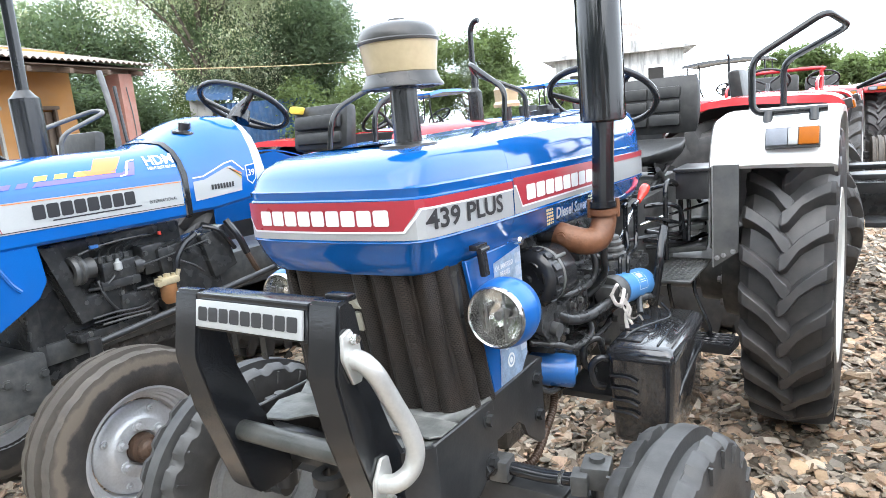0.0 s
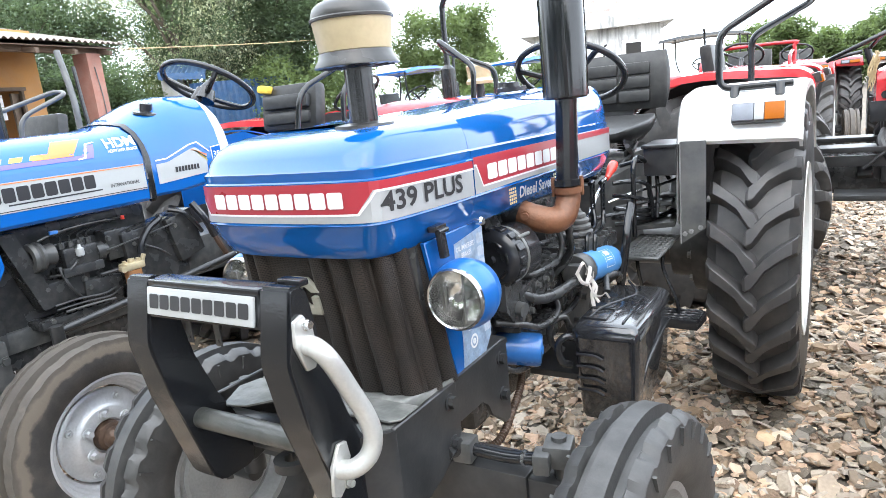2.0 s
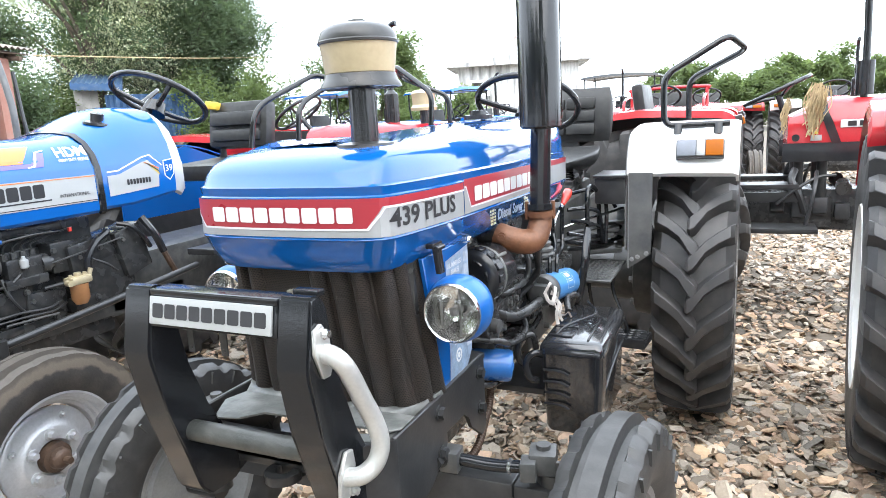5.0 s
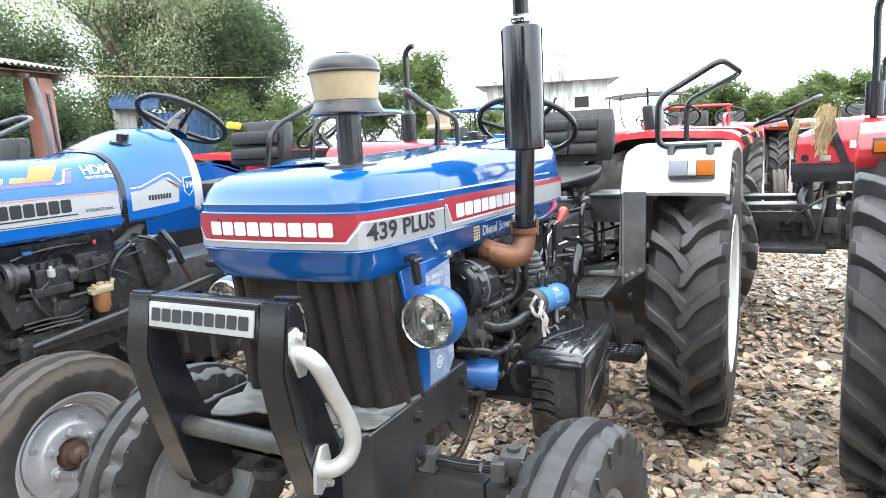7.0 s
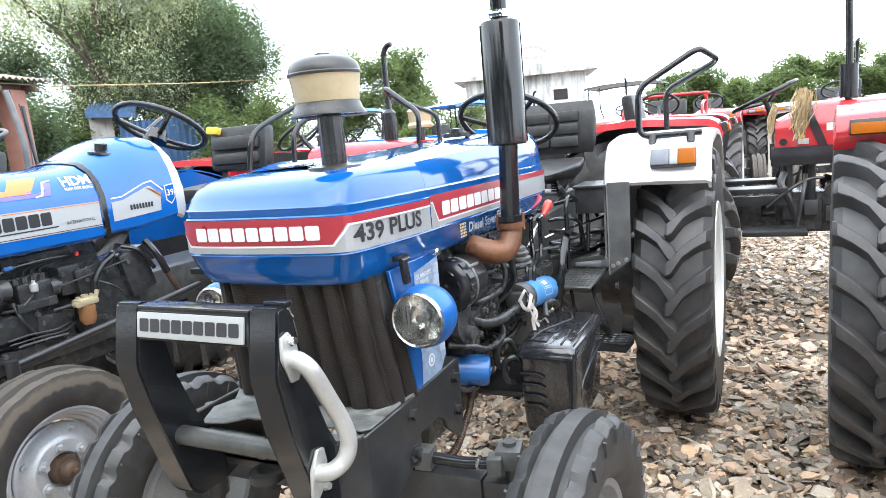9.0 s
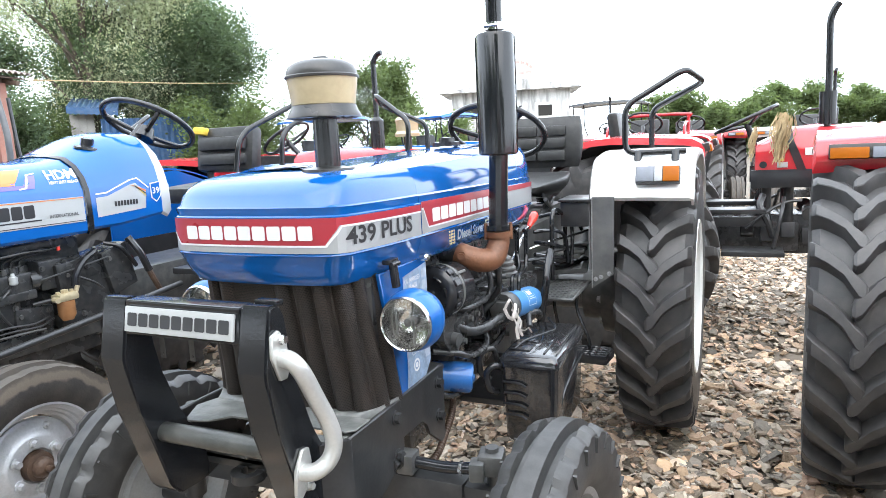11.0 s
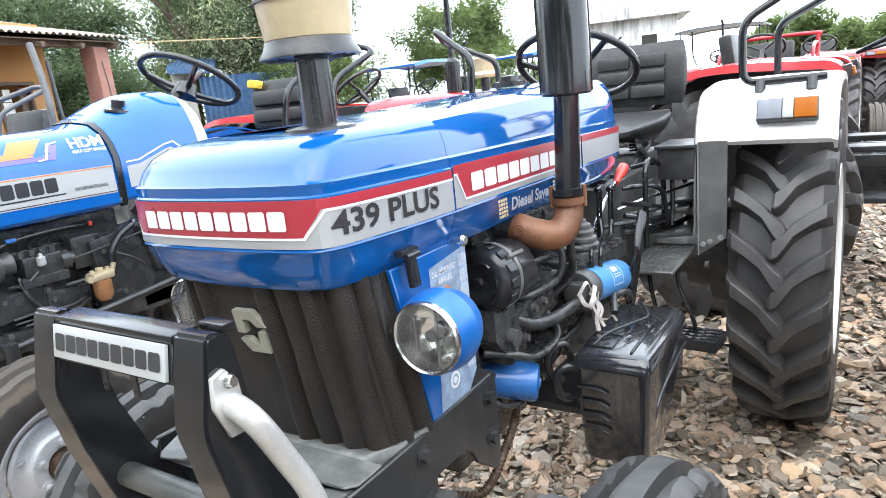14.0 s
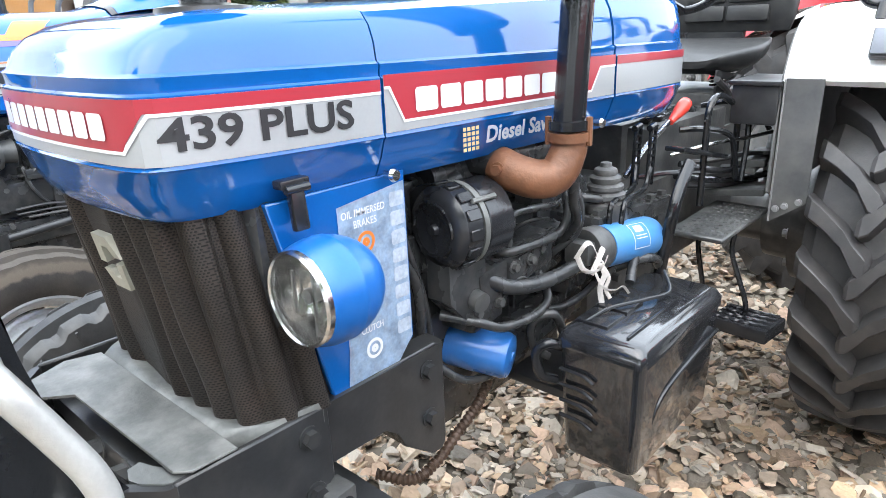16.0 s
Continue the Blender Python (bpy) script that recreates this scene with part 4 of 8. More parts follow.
# front rails, guard and axle
for s in (1, -1):
    X = CX + s * 0.250
    bm = bmesh.new()
    prism(bm, [(0.166, 0.800), (0.405, 0.798), (0.405, 0.672), (0.372, 0.640), (0.315, 0.612), (0.24, 0.592), (0.166, 0.60)], "x", X - s * 0.012, X)
    bmesh.ops.bevel(bm, geom=list(bm.edges), offset=0.003, segments=1, affect="EDGES")
    rail = part("front_rail", bm, SATIN, tractor, "black plate rail of the front support")
    bm = bmesh.new()
    pts = [(0.36, 0.797), (0.640, 0.801), (0.656, 0.796), (0.664, 0.782), (0.662, 0.592), (0.652, 0.580), (0.630, 0.580), (0.560, 0.634), (0.548, 0.668), (0.52, 0.690), (0.36, 0.690)]
    prism(bm, pts, "x", X - s * 0.016, X - s * 0.006)
    prism(bm, [(X - s * 0.006, 0.652), (X - s * 0.010, 0.668), (X - s * 0.05, 0.672), (X - s * 0.05, 0.662), (X - s * 0.018, 0.654)], "z", 0.60, 0.797)
    bmesh.ops.bevel(bm, geom=list(bm.edges), offset=0.002, segments=1, affect="EDGES")
    part("rear_plate", bm, SATIN, rail)
    bm = bmesh.new()
    g = s * 0.2035
    prism(bm, [(X, 0.168), (X - s * 0.004, 0.156), (CX + g, 0.118), (CX + g - s * 0.012, 0.128), (X - s * 0.014, 0.166)], "z", 0.615, 0.796)
    part("front_wrap", bm, SATIN, rail)
    bm = bmesh.new()
    prism(bm, [(X - s * 0.05, 0.34), (X - s * 0.002, 0.34), (X - s * 0.002, 0.66), (X - s * 0.05, 0.66)], "z", 0.786, 0.798)
    part("top_flange", bm, SATIN, rail)
    for y, z, o in ((0.365, 0.762, 0.0), (0.366, 0.664, 0.0), (0.622, 0.757, -0.006), (0.623, 0.662, -0.006)):
        bm = bmesh.new()
        hex_bolt(bm, (X + s * o, y, z), (s, 0, 0), 0.0135, 0.015)
        part("rail_bolt", bm, SATIN, rail)
bm = bmesh.new()
box(bm, (CX, 0.185, 0.715), (0.46, 0.03, 0.075), bevel=0.006)
box(bm, (CX, 0.22, 0.700), (0.46, 0.10, 0.014), bevel=0.003)
bolster = part("front_bolster", bm, SATIN, tractor, "dusty black front crossmember")
for x in (-0.02, 0.075):
    bm = bmesh.new()
    hex_bolt(bm, (CX + x, 0.170, 0.732), (0, -1, 0.15), 0.015, 0.03)
    part("bolster_bolt", bm, GREASY, bolster)
bm = bmesh.new()
prism(bm, [(-0.192, 0.196), (-0.182, 0.254), (0.258, 0.257), (0.262, 0.190), (0.246, 0.172), (-0.055, 0.166), (-0.085, 0.122), (-0.132, 0.108), (-0.150, 0.122)], "z", 0.800, 0.8045)
for v in bm.verts:
    v.co.z += (0.25 - v.co.y) * 0.06
bmesh.ops.bevel(bm, geom=list(bm.edges), offset=0.0012, segments=1, affect="EDGES")
part("cover_plate", bm, TRAY, tractor, "dusty grey metal strip before the radiator")
bm = bmesh.new()
prism(bm, [(0.258, 0.205), (0.259, 0.184), (0.246, 0.160), (0.222, 0.140), (0.203, 0.134), (0.180, 0.142), (0.176, 0.160), (0.200, 0.168), (0.226, 0.184), (0.236, 0.200)], "z", 0.7935, 0.798)
part("front_lip", bm, TRAY, tractor, "worn rounded lip of the tray")
bm = bmesh.new()
rim_lo = [(p[0] * 1.06 + CX, p[1] - 0.046 + 0.03 * (abs(p[0]) > 0.2)) for p in bot_line]
rim_hi = [(p[0] * 1.055 + CX, p[1] - 0.030 + 0.02 * (abs(p[0]) > 0.2)) for p in bot_line]
rim_in = [(p[0] * 0.985 + CX, p[1] + 0.004) for p in bot_line]
loft(bm, [[(x, y, 0.772) for x, y in rim_lo], [(x, y, 0.794) for x, y in rim_lo], [(x, y, 0.806) for x, y in rim_hi], [(x, y, 0.798) for x, y in rim_in]])
part("radiator_foot", bm, TRAY, tractor, "dusty moulded foot of the radiator", smooth=60)

for s in (1, -1):
    bm = bmesh.new()
    x0, x1 = (0.146, 0.2155) if s > 0 else (-0.218, -0.147)
    pts = [(0.001, 1.122), (0.020, 1.124), (0.036, 1.116), (0.045, 1.098), (0.050, 1.00), (0.066, 0.945), (0.103, 0.845), (0.135, 0.785), (0.164, 0.735), (0.178, 0.680), (0.172, 0.650), (0.155, 0.642), (0.082, 0.645), (0.058, 0.672), (0.0, 0.868), (-0.025, 0.985), (-0.0245, 1.005)]
    prism(bm, pts, "x", x0, x1)
    bmesh.ops.bevel(bm, geom=list(bm.edges), offset=0.005, segments=2, affect="EDGES")
    post = part("guard_post", bm, BLACK, tractor, "glossy black folded steel guard post")
bm = bmesh.new()
box(bm, (0.0, 0.020, 1.113), (0.296, 0.046, 0.014), (0, 0.3, 0), bevel=0.004)
box(bm, (0.0, 0.0, 1.083), (0.296, 0.012, 0.068), (-11, 0, 0), bevel=0.002)
guard_top = part("guard_crossbar", bm, BLACK, tractor, "black crossbar of the front guard")
bm = bmesh.new()
box(bm, (0.175, 0.052, 1.119), (0.055, 0.022, 0.012), (0, 0, -4), bevel=0.003)
part("guard_tab", bm, BLACK, guard_top)
bm = bmesh.new()
pm = pose(-0.002, -0.0105, 1.0822, -11, 0.3, 0)
box(bm, (0, 0, 0), (0.283, 0.006, 0.052), bevel=0.002)
bmesh.ops.transform(bm, matrix=pm, verts=bm.verts)
plate = part("name_plate", bm, D_SILVER, guard_top, "white plate with black blocks")
bm = bars(9, 0.268, 0.027, 0.13)
bmesh.ops.transform(bm, matrix=pm @ pose(-0.134, -0.0042, -0.0135, 90, 0, 0), verts=bm.verts)
pieces("wordmark_block", bm, D_BLACK, plate)
for x in (-0.085, -0.005):
    bm = bmesh.new()
    box(bm, (x, 0.022, 1.03), (0.016, 0.004, 0.075), bevel=0.002)
    cyl(bm, (x, 0.0205, 1.003), (x, 0.0185, 1.003), 0.0035, seg=10)
    part("plate_lug", bm, SATIN, guard_top)
bm = bmesh.new()
cyl(bm, (-0.148, 0.055, 0.807), (0.147, 0.055, 0.807), 0.0215, seg=24)
part("guard_tube", bm, OLIVE, tractor, "olive-grey lower guard tube")
bm = bmesh.new()
tube(bm, [(0.218, 0.018, 1.022), (0.243, 0.016, 1.018), (0.257, 0.028, 0.992), (0.264, 0.056, 0.930), (0.272, 0.078, 0.876), (0.276, 0.086, 0.832), (0.268, 0.078, 0.796), (0.248, 0.058, 0.777), (0.218, 0.050, 0.772)], 0.0175, 20, 8)
grab = part("grab_handle", bm, SILVER, tractor, "silver painted tubular handle on the guard")
for c, a in (((0.2195, 0.013, 1.026), 8), ((0.2195, 0.050, 0.772), -20)):
    f = bmesh.new()
    prism(f, [(-0.024, 0.006), (-0.014, 0.046), (0.008, 0.050), (0.024, 0.022), (0.022, -0.030), (0.008, -0.050), (-0.012, -0.046)], "x", -0.004, 0.004)
    bmesh.ops.bevel(f, geom=list(f.edges), offset=0.0015, segments=1, affect="EDGES")
    bmesh.ops.transform(f, matrix=pose(*c, a, 0, 0), verts=f.verts)
    flange = part("handle_flange", f, SILVER, grab)
    f = bmesh.new()
    hex_bolt(f, (0.2235, c[1] + (0.004 if a > 0 else 0.012), c[2] + (0.032 if a > 0 else -0.032)), (1, 0, 0), 0.0075, 0.012)
    part("flange_bolt", f, CHROME if a > 0 else SILVER, flange)
bm = bmesh.new()
lathe(bm, [(-0.010, 0.018), (-0.010, 0.040), (0.010, 0.040), (0.010, 0.018), (-0.010, 0.018)], pose(-0.016, 0.158, 0.676, 0, -90, 0), 28)
prism(bm, [(-0.052, 0.17), (0.020, 0.17), (0.045, 0.26), (-0.045, 0.26)], "z", 0.667, 0.685)
part("tow_clevis", bm, SATIN, tractor, "round black tow eye")

AY, AZ = 0.431, 0.553  # the front axle's beam
bm = bmesh.new()
box(bm, (CX, AY, AZ), (0.98, 0.085, 0.095), bevel=0.006)
for s in (1, -1):
    box(bm, (CX + s * 0.23, AY - 0.003, AZ), (0.36, 0.10, 0.112), bevel=0.006)
    cyl(bm, (CX + s * 0.49, AY, 0.40), (CX + s * 0.49, AY, 0.63), 0.032, seg=20)
    cyl(bm, (CX + s * 0.49, AY, 0.392), (CX + s * 0.60, AY, 0.392), 0.03, seg=16)
axle = part("front_axle", bm, SATIN, tractor, "black box-section front axle")
for s in (1, -1):
    bm = bmesh.new()
    box(bm, (CX + s * 0.468, AY - 0.004, 0.655), (0.06, 0.065, 0.05), (0, 0, 12 * s), bevel=0.006)
    box(bm, (CX + s * 0.445, AY - 0.040, 0.648), (0.035, 0.045, 0.045), (0, 0, 12 * s), bevel=0.005)
    cyl(bm, (CX + s * 0.468, AY, 0.60), (CX + s * 0.468, AY, 0.690), 0.016, seg=12)
    arm = part("steering_arm", bm, GREASY, axle, "dusty steering arm")
    bm = bmesh.new()
    box(bm, (CX + s * 0.262, 0.392, 0.640), (0.045, 0.05, 0.05), (0, 0, 4), bevel=0.006)
    part("rod_end", bm, GREASY, arm)
    bm = bmesh.new()
    tube(bm, [(CX + s * 0.28, 0.395, 0.640), (CX + s * 0.36, 0.400, 0.636), (CX + s * 0.43, 0.404, 0.642)], 0.0145, 12)
    part("tie_rod", bm, BLACK, arm, "black tie rod")
    bm = bmesh.new()
    cyl(bm, (CX + s * 0.398, 0.402, 0.6385), (CX + s * 0.445, 0.405, 0.643), 0.0085, seg=10)
    cyl(bm, (CX + s * 0.396, 0.402, 0.6385), (CX + s * 0.404, 0.402, 0.639), 0.018, seg=6)
    part("rod_thread", bm, CHROME, arm, "bright threaded rod end")
    bm = bmesh.new()
    hex_bolt(bm, (CX + s * 0.244, 0.366, 0.650), (0, -1, 0), 0.016, 0.024)
    part("axle_nut", bm, SATIN, axle)
for s in (1, -1):
    wheel(tractor, (CX + s * 0.617, AY, 0.392), "front_tyre", TYRE_F, RIM_F, HUB_F, s, -4, 11, "dusty ribbed front tyre on a grey rim")
    wheel(tractor, (CX + s * 0.682, 2.29, 0.637), "rear_tyre", TYRE_M, RIM_R, HUB_R, s, 0, 0, "tall rear tyre with deep chevron lugs", LUG_M)

# engine and gearbox
bm = bmesh.new()
box(bm, (CX, 0.98, 0.78), (0.30, 0.66, 0.36), bevel=0.012)
engine = part("engine_block", bm, ENGINE, tractor, "oily black engine block")
bm = bmesh.new()
box(bm, (CX, 0.98, 1.0), (0.26, 0.62, 0.12), bevel=0.012)
box(bm, (CX, 0.96, 0.56), (0.24, 0.56, 0.12), bevel=0.02)
for k in range(6):
    box(bm, (CX + 0.152, 0.72 + k * 0.09, 0.80), (0.02, 0.012, 0.26), bevel=0.003)
pieces("casting", bm, ENGINE, engine)
bm = bmesh.new()
for k in range(4):
    tube(bm, [(CX + 0.14, 0.74 + k * 0.15, 1.02), (CX + 0.16, 0.75 + k * 0.14, 1.035), (CX + 0.165, 0.80 + k * 0.10, 1.05)], 0.026, 10, 4)
tube(bm, [(CX + 0.14, 0.74, 1.06), (CX + 0.15, 0.95, 1.065), (CX + 0.15, 1.22, 1.05)], 0.034, 12, 4)
cyl(bm, (0.15, 0.852, 1.080), (0.250, 0.853, 1.074), 0.029, seg=18)
part("manifold", bm, ENGINE, engine)
bm = bmesh.new()
am = pose(0.217, 0.705, 0.985, 0, 0, 84)
lathe(bm, [(-0.014, 0.001), (-0.014, 0.010), (-0.006, 0.013), (-0.005, 0.030), (-0.009, 0.036), (-0.009, 0.058), (-0.002, 0.069), (0.006, 0.076), (0.040, 0.077), (0.044, 0.073), (0.056, 0.073), (0.060, 0.077), (0.118, 0.075), (0.128, 0.062), (0.130, 0.001)], am, 40)
box(bm, (CX + 0.16, 0.80, 0.95), (0.12, 0.05, 0.06), bevel=0.01)
alternator = part("alternator", bm, PLASTIC, engine, "black alternator drum with a ribbed front and a bare metal band")
bm = bmesh.new()
lathe(bm, [(0.045, 0.0725), (0.045, 0.0775), (0.056, 0.0775), (0.056, 0.0725)], am, 40)
part("band", bm, TRAY, alternator, "scuffed bare metal band")
for k in range(14):
    bm = bmesh.new()
    bmesh.ops.create_cube(bm, size=1.0, matrix=am @ Matrix.Rotation(k * 2 * math.pi / 14, 4, "X") @ Matrix.Translation((0.024, 0.078, 0)) @ Matrix.Diagonal((0.030, 0.005, 0.020, 1)))
    bmesh.ops.bevel(bm, geom=list(bm.edges), offset=0.0016, segments=1, affect="EDGES")
    part("rib", bm, PLASTIC, alternator)
    if k % 2:
        continue
    bm = bmesh.new()
    t = k * 2 * math.pi / 14
    tube(bm, [am @ Vector((-0.0095, 0.050 * math.cos(t + d), 0.050 * math.sin(t + d))) for d in (0.0, 0.18, 0.36, 0.54)], 0.004, 6, 4)
    part("cooling_slot", bm, BLACK, alternator)
bm = bmesh.new()
prism(bm, [(0.197 + 0.082 * math.cos(radians(a)), 0.980 + 0.082 * math.sin(radians(a))) for a in range(-10, 200, 14)] + [(0.150, 0.90), (0.172, 0.845), (0.196, 0.838), (0.216, 0.86), (0.262, 0.935)], "y", 0.716, 0.730)
bmesh.ops.bevel(bm, geom=list(bm.edges), offset=0.003, segments=1, affect="EDGES")
part("belt_guard", bm, PLASTIC, alternator, "black drop-shaped guard plate")
for t in (0.5, 2.4, 4.6):
    bm = bmesh.new()
    cyl(bm, am @ Vector((0.03, 0.080 * math.cos(t), 0.080 * math.sin(t))), am @ Vector((0.085, 0.080 * math.cos(t), 0.080 * math.sin(t))), 0.005, seg=8)
    part("clamp_bolt", bm, TRAY, alternator)
bm = bmesh.new()
prism(bm, [(0.70, 0.945), (0.80, 0.955), (0.80, 0.86), (0.745, 0.80), (0.70, 0.85)], "x", CX + 0.18, CX + 0.235)
box(bm, (CX + 0.19, 0.90, 0.86), (0.10, 0.24, 0.075), (8, 0, 0), bevel=0.012)
box(bm, (CX + 0.20, 0.86, 0.935), (0.05, 0.05, 0.05), bevel=0.01)
part("starter_bracket", bm, ENGINE, engine)
bm = bmesh.new()
cyl(bm, (CX + 0.20, 0.915, 0.935), (CX + 0.20, 0.915, 0.968), 0.018, 0.018, 6)
cyl(bm, (CX + 0.17, 0.775, 0.845), (CX + 0.255, 0.765, 0.835), 0.02, seg=14)
pieces("pipe_union", bm, GREASY, engine)
for c, sz in (((0.225, 0.900, 0.862), (0.065, 0.085, 0.05)), ((0.20, 1.02, 0.86), (0.09, 0.13, 0.09)), ((0.205, 1.04, 0.985), (0.07, 0.10, 0.05)), ((0.21, 0.80, 0.80), (0.08, 0.10, 0.055)), ((0.195, 1.16, 0.80), (0.09, 0.16, 0.12)), ((0.19, 1.10, 0.69), (0.06, 0.22, 0.08)), ((0.185, 0.92, 0.68), (0.07, 0.14, 0.09))):
    bm = bmesh.new()
    box(bm, c, sz, (3, 0, 4), bevel=0.008)
    bracket = part("casting", bm, ENGINE, engine)
    for dy in (-0.33, 0.33):
        bm = bmesh.new()
        hex_bolt(bm, (c[0] + sz[0] / 2, c[1] + dy * sz[1], c[2] + 0.2 * sz[2]), (1, 0, 0), 0.009, 0.012)
        part("bolt", bm, GREASY, bracket)
bm = bmesh.new()
f0, f1 = Vector((0.150, 0.800, 0.706)), Vector((0.272, 0.846, 0.692))
ax = (f1 - f0).normalized()
q = Matrix.Translation(f0) @ ax.to_track_quat("X", "Z").to_matrix().to_4x4()
L = (f1 - f0).length
lathe(bm, [(0.0, 0.03), (0.0, 0.046), (L - 0.012, 0.047), (L - 0.003, 0.043), (L, 0.034), (L + 0.001, 0.012), (L + 0.004, 0.010), (L + 0.004, 0.001)], q, 32)
part("oil_filter", bm, FILTER, engine, "blue spin-on oil filter")
bm = bmesh.new()
q = Matrix.Translation((0.300, 1.122, 0.850)) @ Vector((0.12, 1.0, -0.10)).to_track_quat("X", "Z").to_matrix().to_4x4()
lathe(bm, [(0.005, 0.03), (0.005, 0.047), (0.180, 0.047), (0.193, 0.044), (0.197, 0.034), (0.198, 0.001)], q, 32)
hf = part("hydraulic_filter", bm, PALEFILTER, engine, "pale blue hydraulic filter with a printed label")
bm = bmesh.new()
lathe(bm, [(-0.050, 0.02), (-0.050, 0.046), (-0.044, 0.050), (-0.006, 0.050), (0.003, 0.046), (0.004, 0.03)], q, 28)
box(bm, q @ Vector((-0.06, 0, 0)), (0.06, 0.04, 0.05), bevel=0.01)
part("filter_head", bm, GREASY, hf)
bm = bmesh.new()
for r0, r1, t0, t1 in ((0.070, 0.072, -0.55, 0.75), (0.128, 0.130, -0.55, 0.75), (0.072, 0.128, -0.55, -0.51), (0.072, 0.128, 0.71, 0.75), (0.080, 0.120, 0.10, 0.14), (0.080, 0.120, 0.24, 0.28), (0.084, 0.114, -0.40, -0.05)):
    n = max(1, int((t1 - t0) / 0.12))
    edge = []
    for k in range(n + 1):
        t = t0 + (t1 - t0) * k / n
        edge.append([bm.verts.new(q @ Vector((x, 0.0476 * math.cos(t + 2.5), 0.0476 * math.sin(t + 2.5)))) for x in (r0, r1)])
    for e0, e1 in zip(edge, edge[1:]):
        bm.faces.new((e0[0], e0[1], e1[1], e1[0]))
part("filter_label", bm, D_WHITE, hf)
bm = bmesh.new()
for pts, w in (([(0.335, 0.985, 0.875), (0.350, 0.995, 0.905), (0.345, 1.03, 0.895), (0.345, 1.055, 0.862), (0.35, 1.07, 0.845)], 0.008),
               ([(0.335, 0.99, 0.88), (0.345, 1.0, 0.85), (0.352, 1.03, 0.838), (0.355, 1.06, 0.842), (0.35, 1.085, 0.855)], 0.009),
               ([(0.35, 1.05, 0.848), (0.358, 1.062, 0.825), (0.352, 1.056, 0.795), (0.356, 1.060, 0.755)], 0.010),
               ([(0.35, 1.06, 0.846), (0.362, 1.072, 0.815), (0.358, 1.068, 0.790), (0.366, 1.074, 0.768)], 0.007),
               ([(0.352, 1.03, 0.84), (0.362, 1.05, 0.80), (0.368, 1.09, 0.782), (0.375, 1.11, 0.786), (0.38, 1.13, 0.764)], 0.005),
               ([(0.345, 1.03, 0.83), (0.35, 1.05, 0.86), (0.345, 1.075, 0.875), (0.335, 1.07, 0.85)], 0.010)):
    tube(bm, [(a, b - 0.012, c) for a, b, c in pts], w * 0.6, 6, 5, 0.25)
part("tied_rag", bm, RAG, engine, "white rag strip tied round a pipe")
pipes = [
    ([(0.16, 0.72, 0.90), (0.22, 0.785, 0.876), (0.26, 0.851, 0.839), (0.28, 0.922, 0.827), (0.295, 1.0, 0.83), (0.305, 1.08, 0.839), (0.307, 1.13, 0.847)], 0.016),
    ([(0.20, 0.72, 0.81), (0.26, 0.765, 0.794), (0.28, 0.811, 0.773), (0.285, 0.90, 0.765), (0.28, 0.957, 0.777), (0.26, 0.975, 0.805), (0.21, 0.99, 0.85)], 0.010),
    ([(0.24, 0.882, 0.86), (0.24, 0.882, 0.92), (0.24, 0.887, 0.955), (0.24, 0.91, 0.970), (0.24, 1.04, 0.957), (0.22, 1.09, 0.95)], 0.008),
    ([(0.21, 0.86, 0.897), (0.25, 0.88, 0.90), (0.262, 1.0, 0.90), (0.265, 1.04, 0.915), (0.262, 1.055, 0.968), (0.22, 1.06, 1.04)], 0.010),
    ([(0.27, 1.05, 1.02), (0.29, 1.06, 0.96), (0.285, 1.055, 0.90), (0.24, 1.03, 0.85)], 0.009),
    ([(0.30, 0.99, 0.70), (0.30, 0.95, 0.755), (0.27, 0.92, 0.74), (0.265, 0.93, 0.68), (0.29, 0.95, 0.655)], 0.010),
    ([(0.18, 1.12, 0.95), (0.26, 1.18, 0.94), (0.28, 1.28, 0.91), (0.22, 1.4, 0.88)], 0.011),
    ([(EX - 0.02, EY + 0.06, 1.05), (EX - 0.03, EY + 0.07, 0.99), (0.30, 1.03, 0.93), (0.25, 1.05, 0.87)], 0.011),
    ([(0.36, 1.16, 0.77), (0.345, 1.20, 0.80), (0.33, 1.25, 0.83)], 0.011),
    ([(0.30, 1.20, 0.78), (0.345, 1.24, 0.80), (0.36, 1.28, 0.79), (0.35, 1.32, 0.76)], 0.012),
    ([(0.17, 0.62, 0.98), (0.20, 0.66, 0.90), (0.19, 0.68, 0.78), (0.16, 0.70, 0.66)], 0.010),
    ([(0.17, 0.66, 1.0), (0.20, 0.68, 0.86), (0.18, 0.72, 0.70)], 0.006),
    ([(0.18, 0.70, 0.72), (0.22, 0.76, 0.66), (0.23, 0.86, 0.64), (0.2, 0.98, 0.62)], 0.009),
    ([(0.19, 1.0, 0.72), (0.24, 1.08, 0.71), (0.25, 1.2, 0.73), (0.2, 1.32, 0.74)], 0.010),
    ([(0.17, 0.95, 0.90), (0.215, 0.99, 0.93), (0.22, 1.06, 0.915), (0.2, 1.12, 0.88)], 0.005),
    ([(0.235, 0.845, 0.80), (0.262, 0.855, 0.835), (0.258, 0.90, 0.842), (0.265, 0.93, 0.82)], 0.004),
]
for pts, r in pipes:
    bm = bmesh.new()
    tube(bm, pts, r, 10, 6)
    part("engine_pipe", bm, ENGINE, engine)
bm = bmesh.new()
path = smooth_path([(0.17, 0.90, 0.625), (0.191, 0.868, 0.600), (0.205, 0.82, 0.575), (0.218, 0.745, 0.555), (0.232, 0.66, 0.535), (0.225, 0.60, 0.525), (0.17, 0.56, 0.535)], 12)
tube(bm, path, lambda t: 0.010 + 0.0015 * math.sin(t * 260), 10, 3)
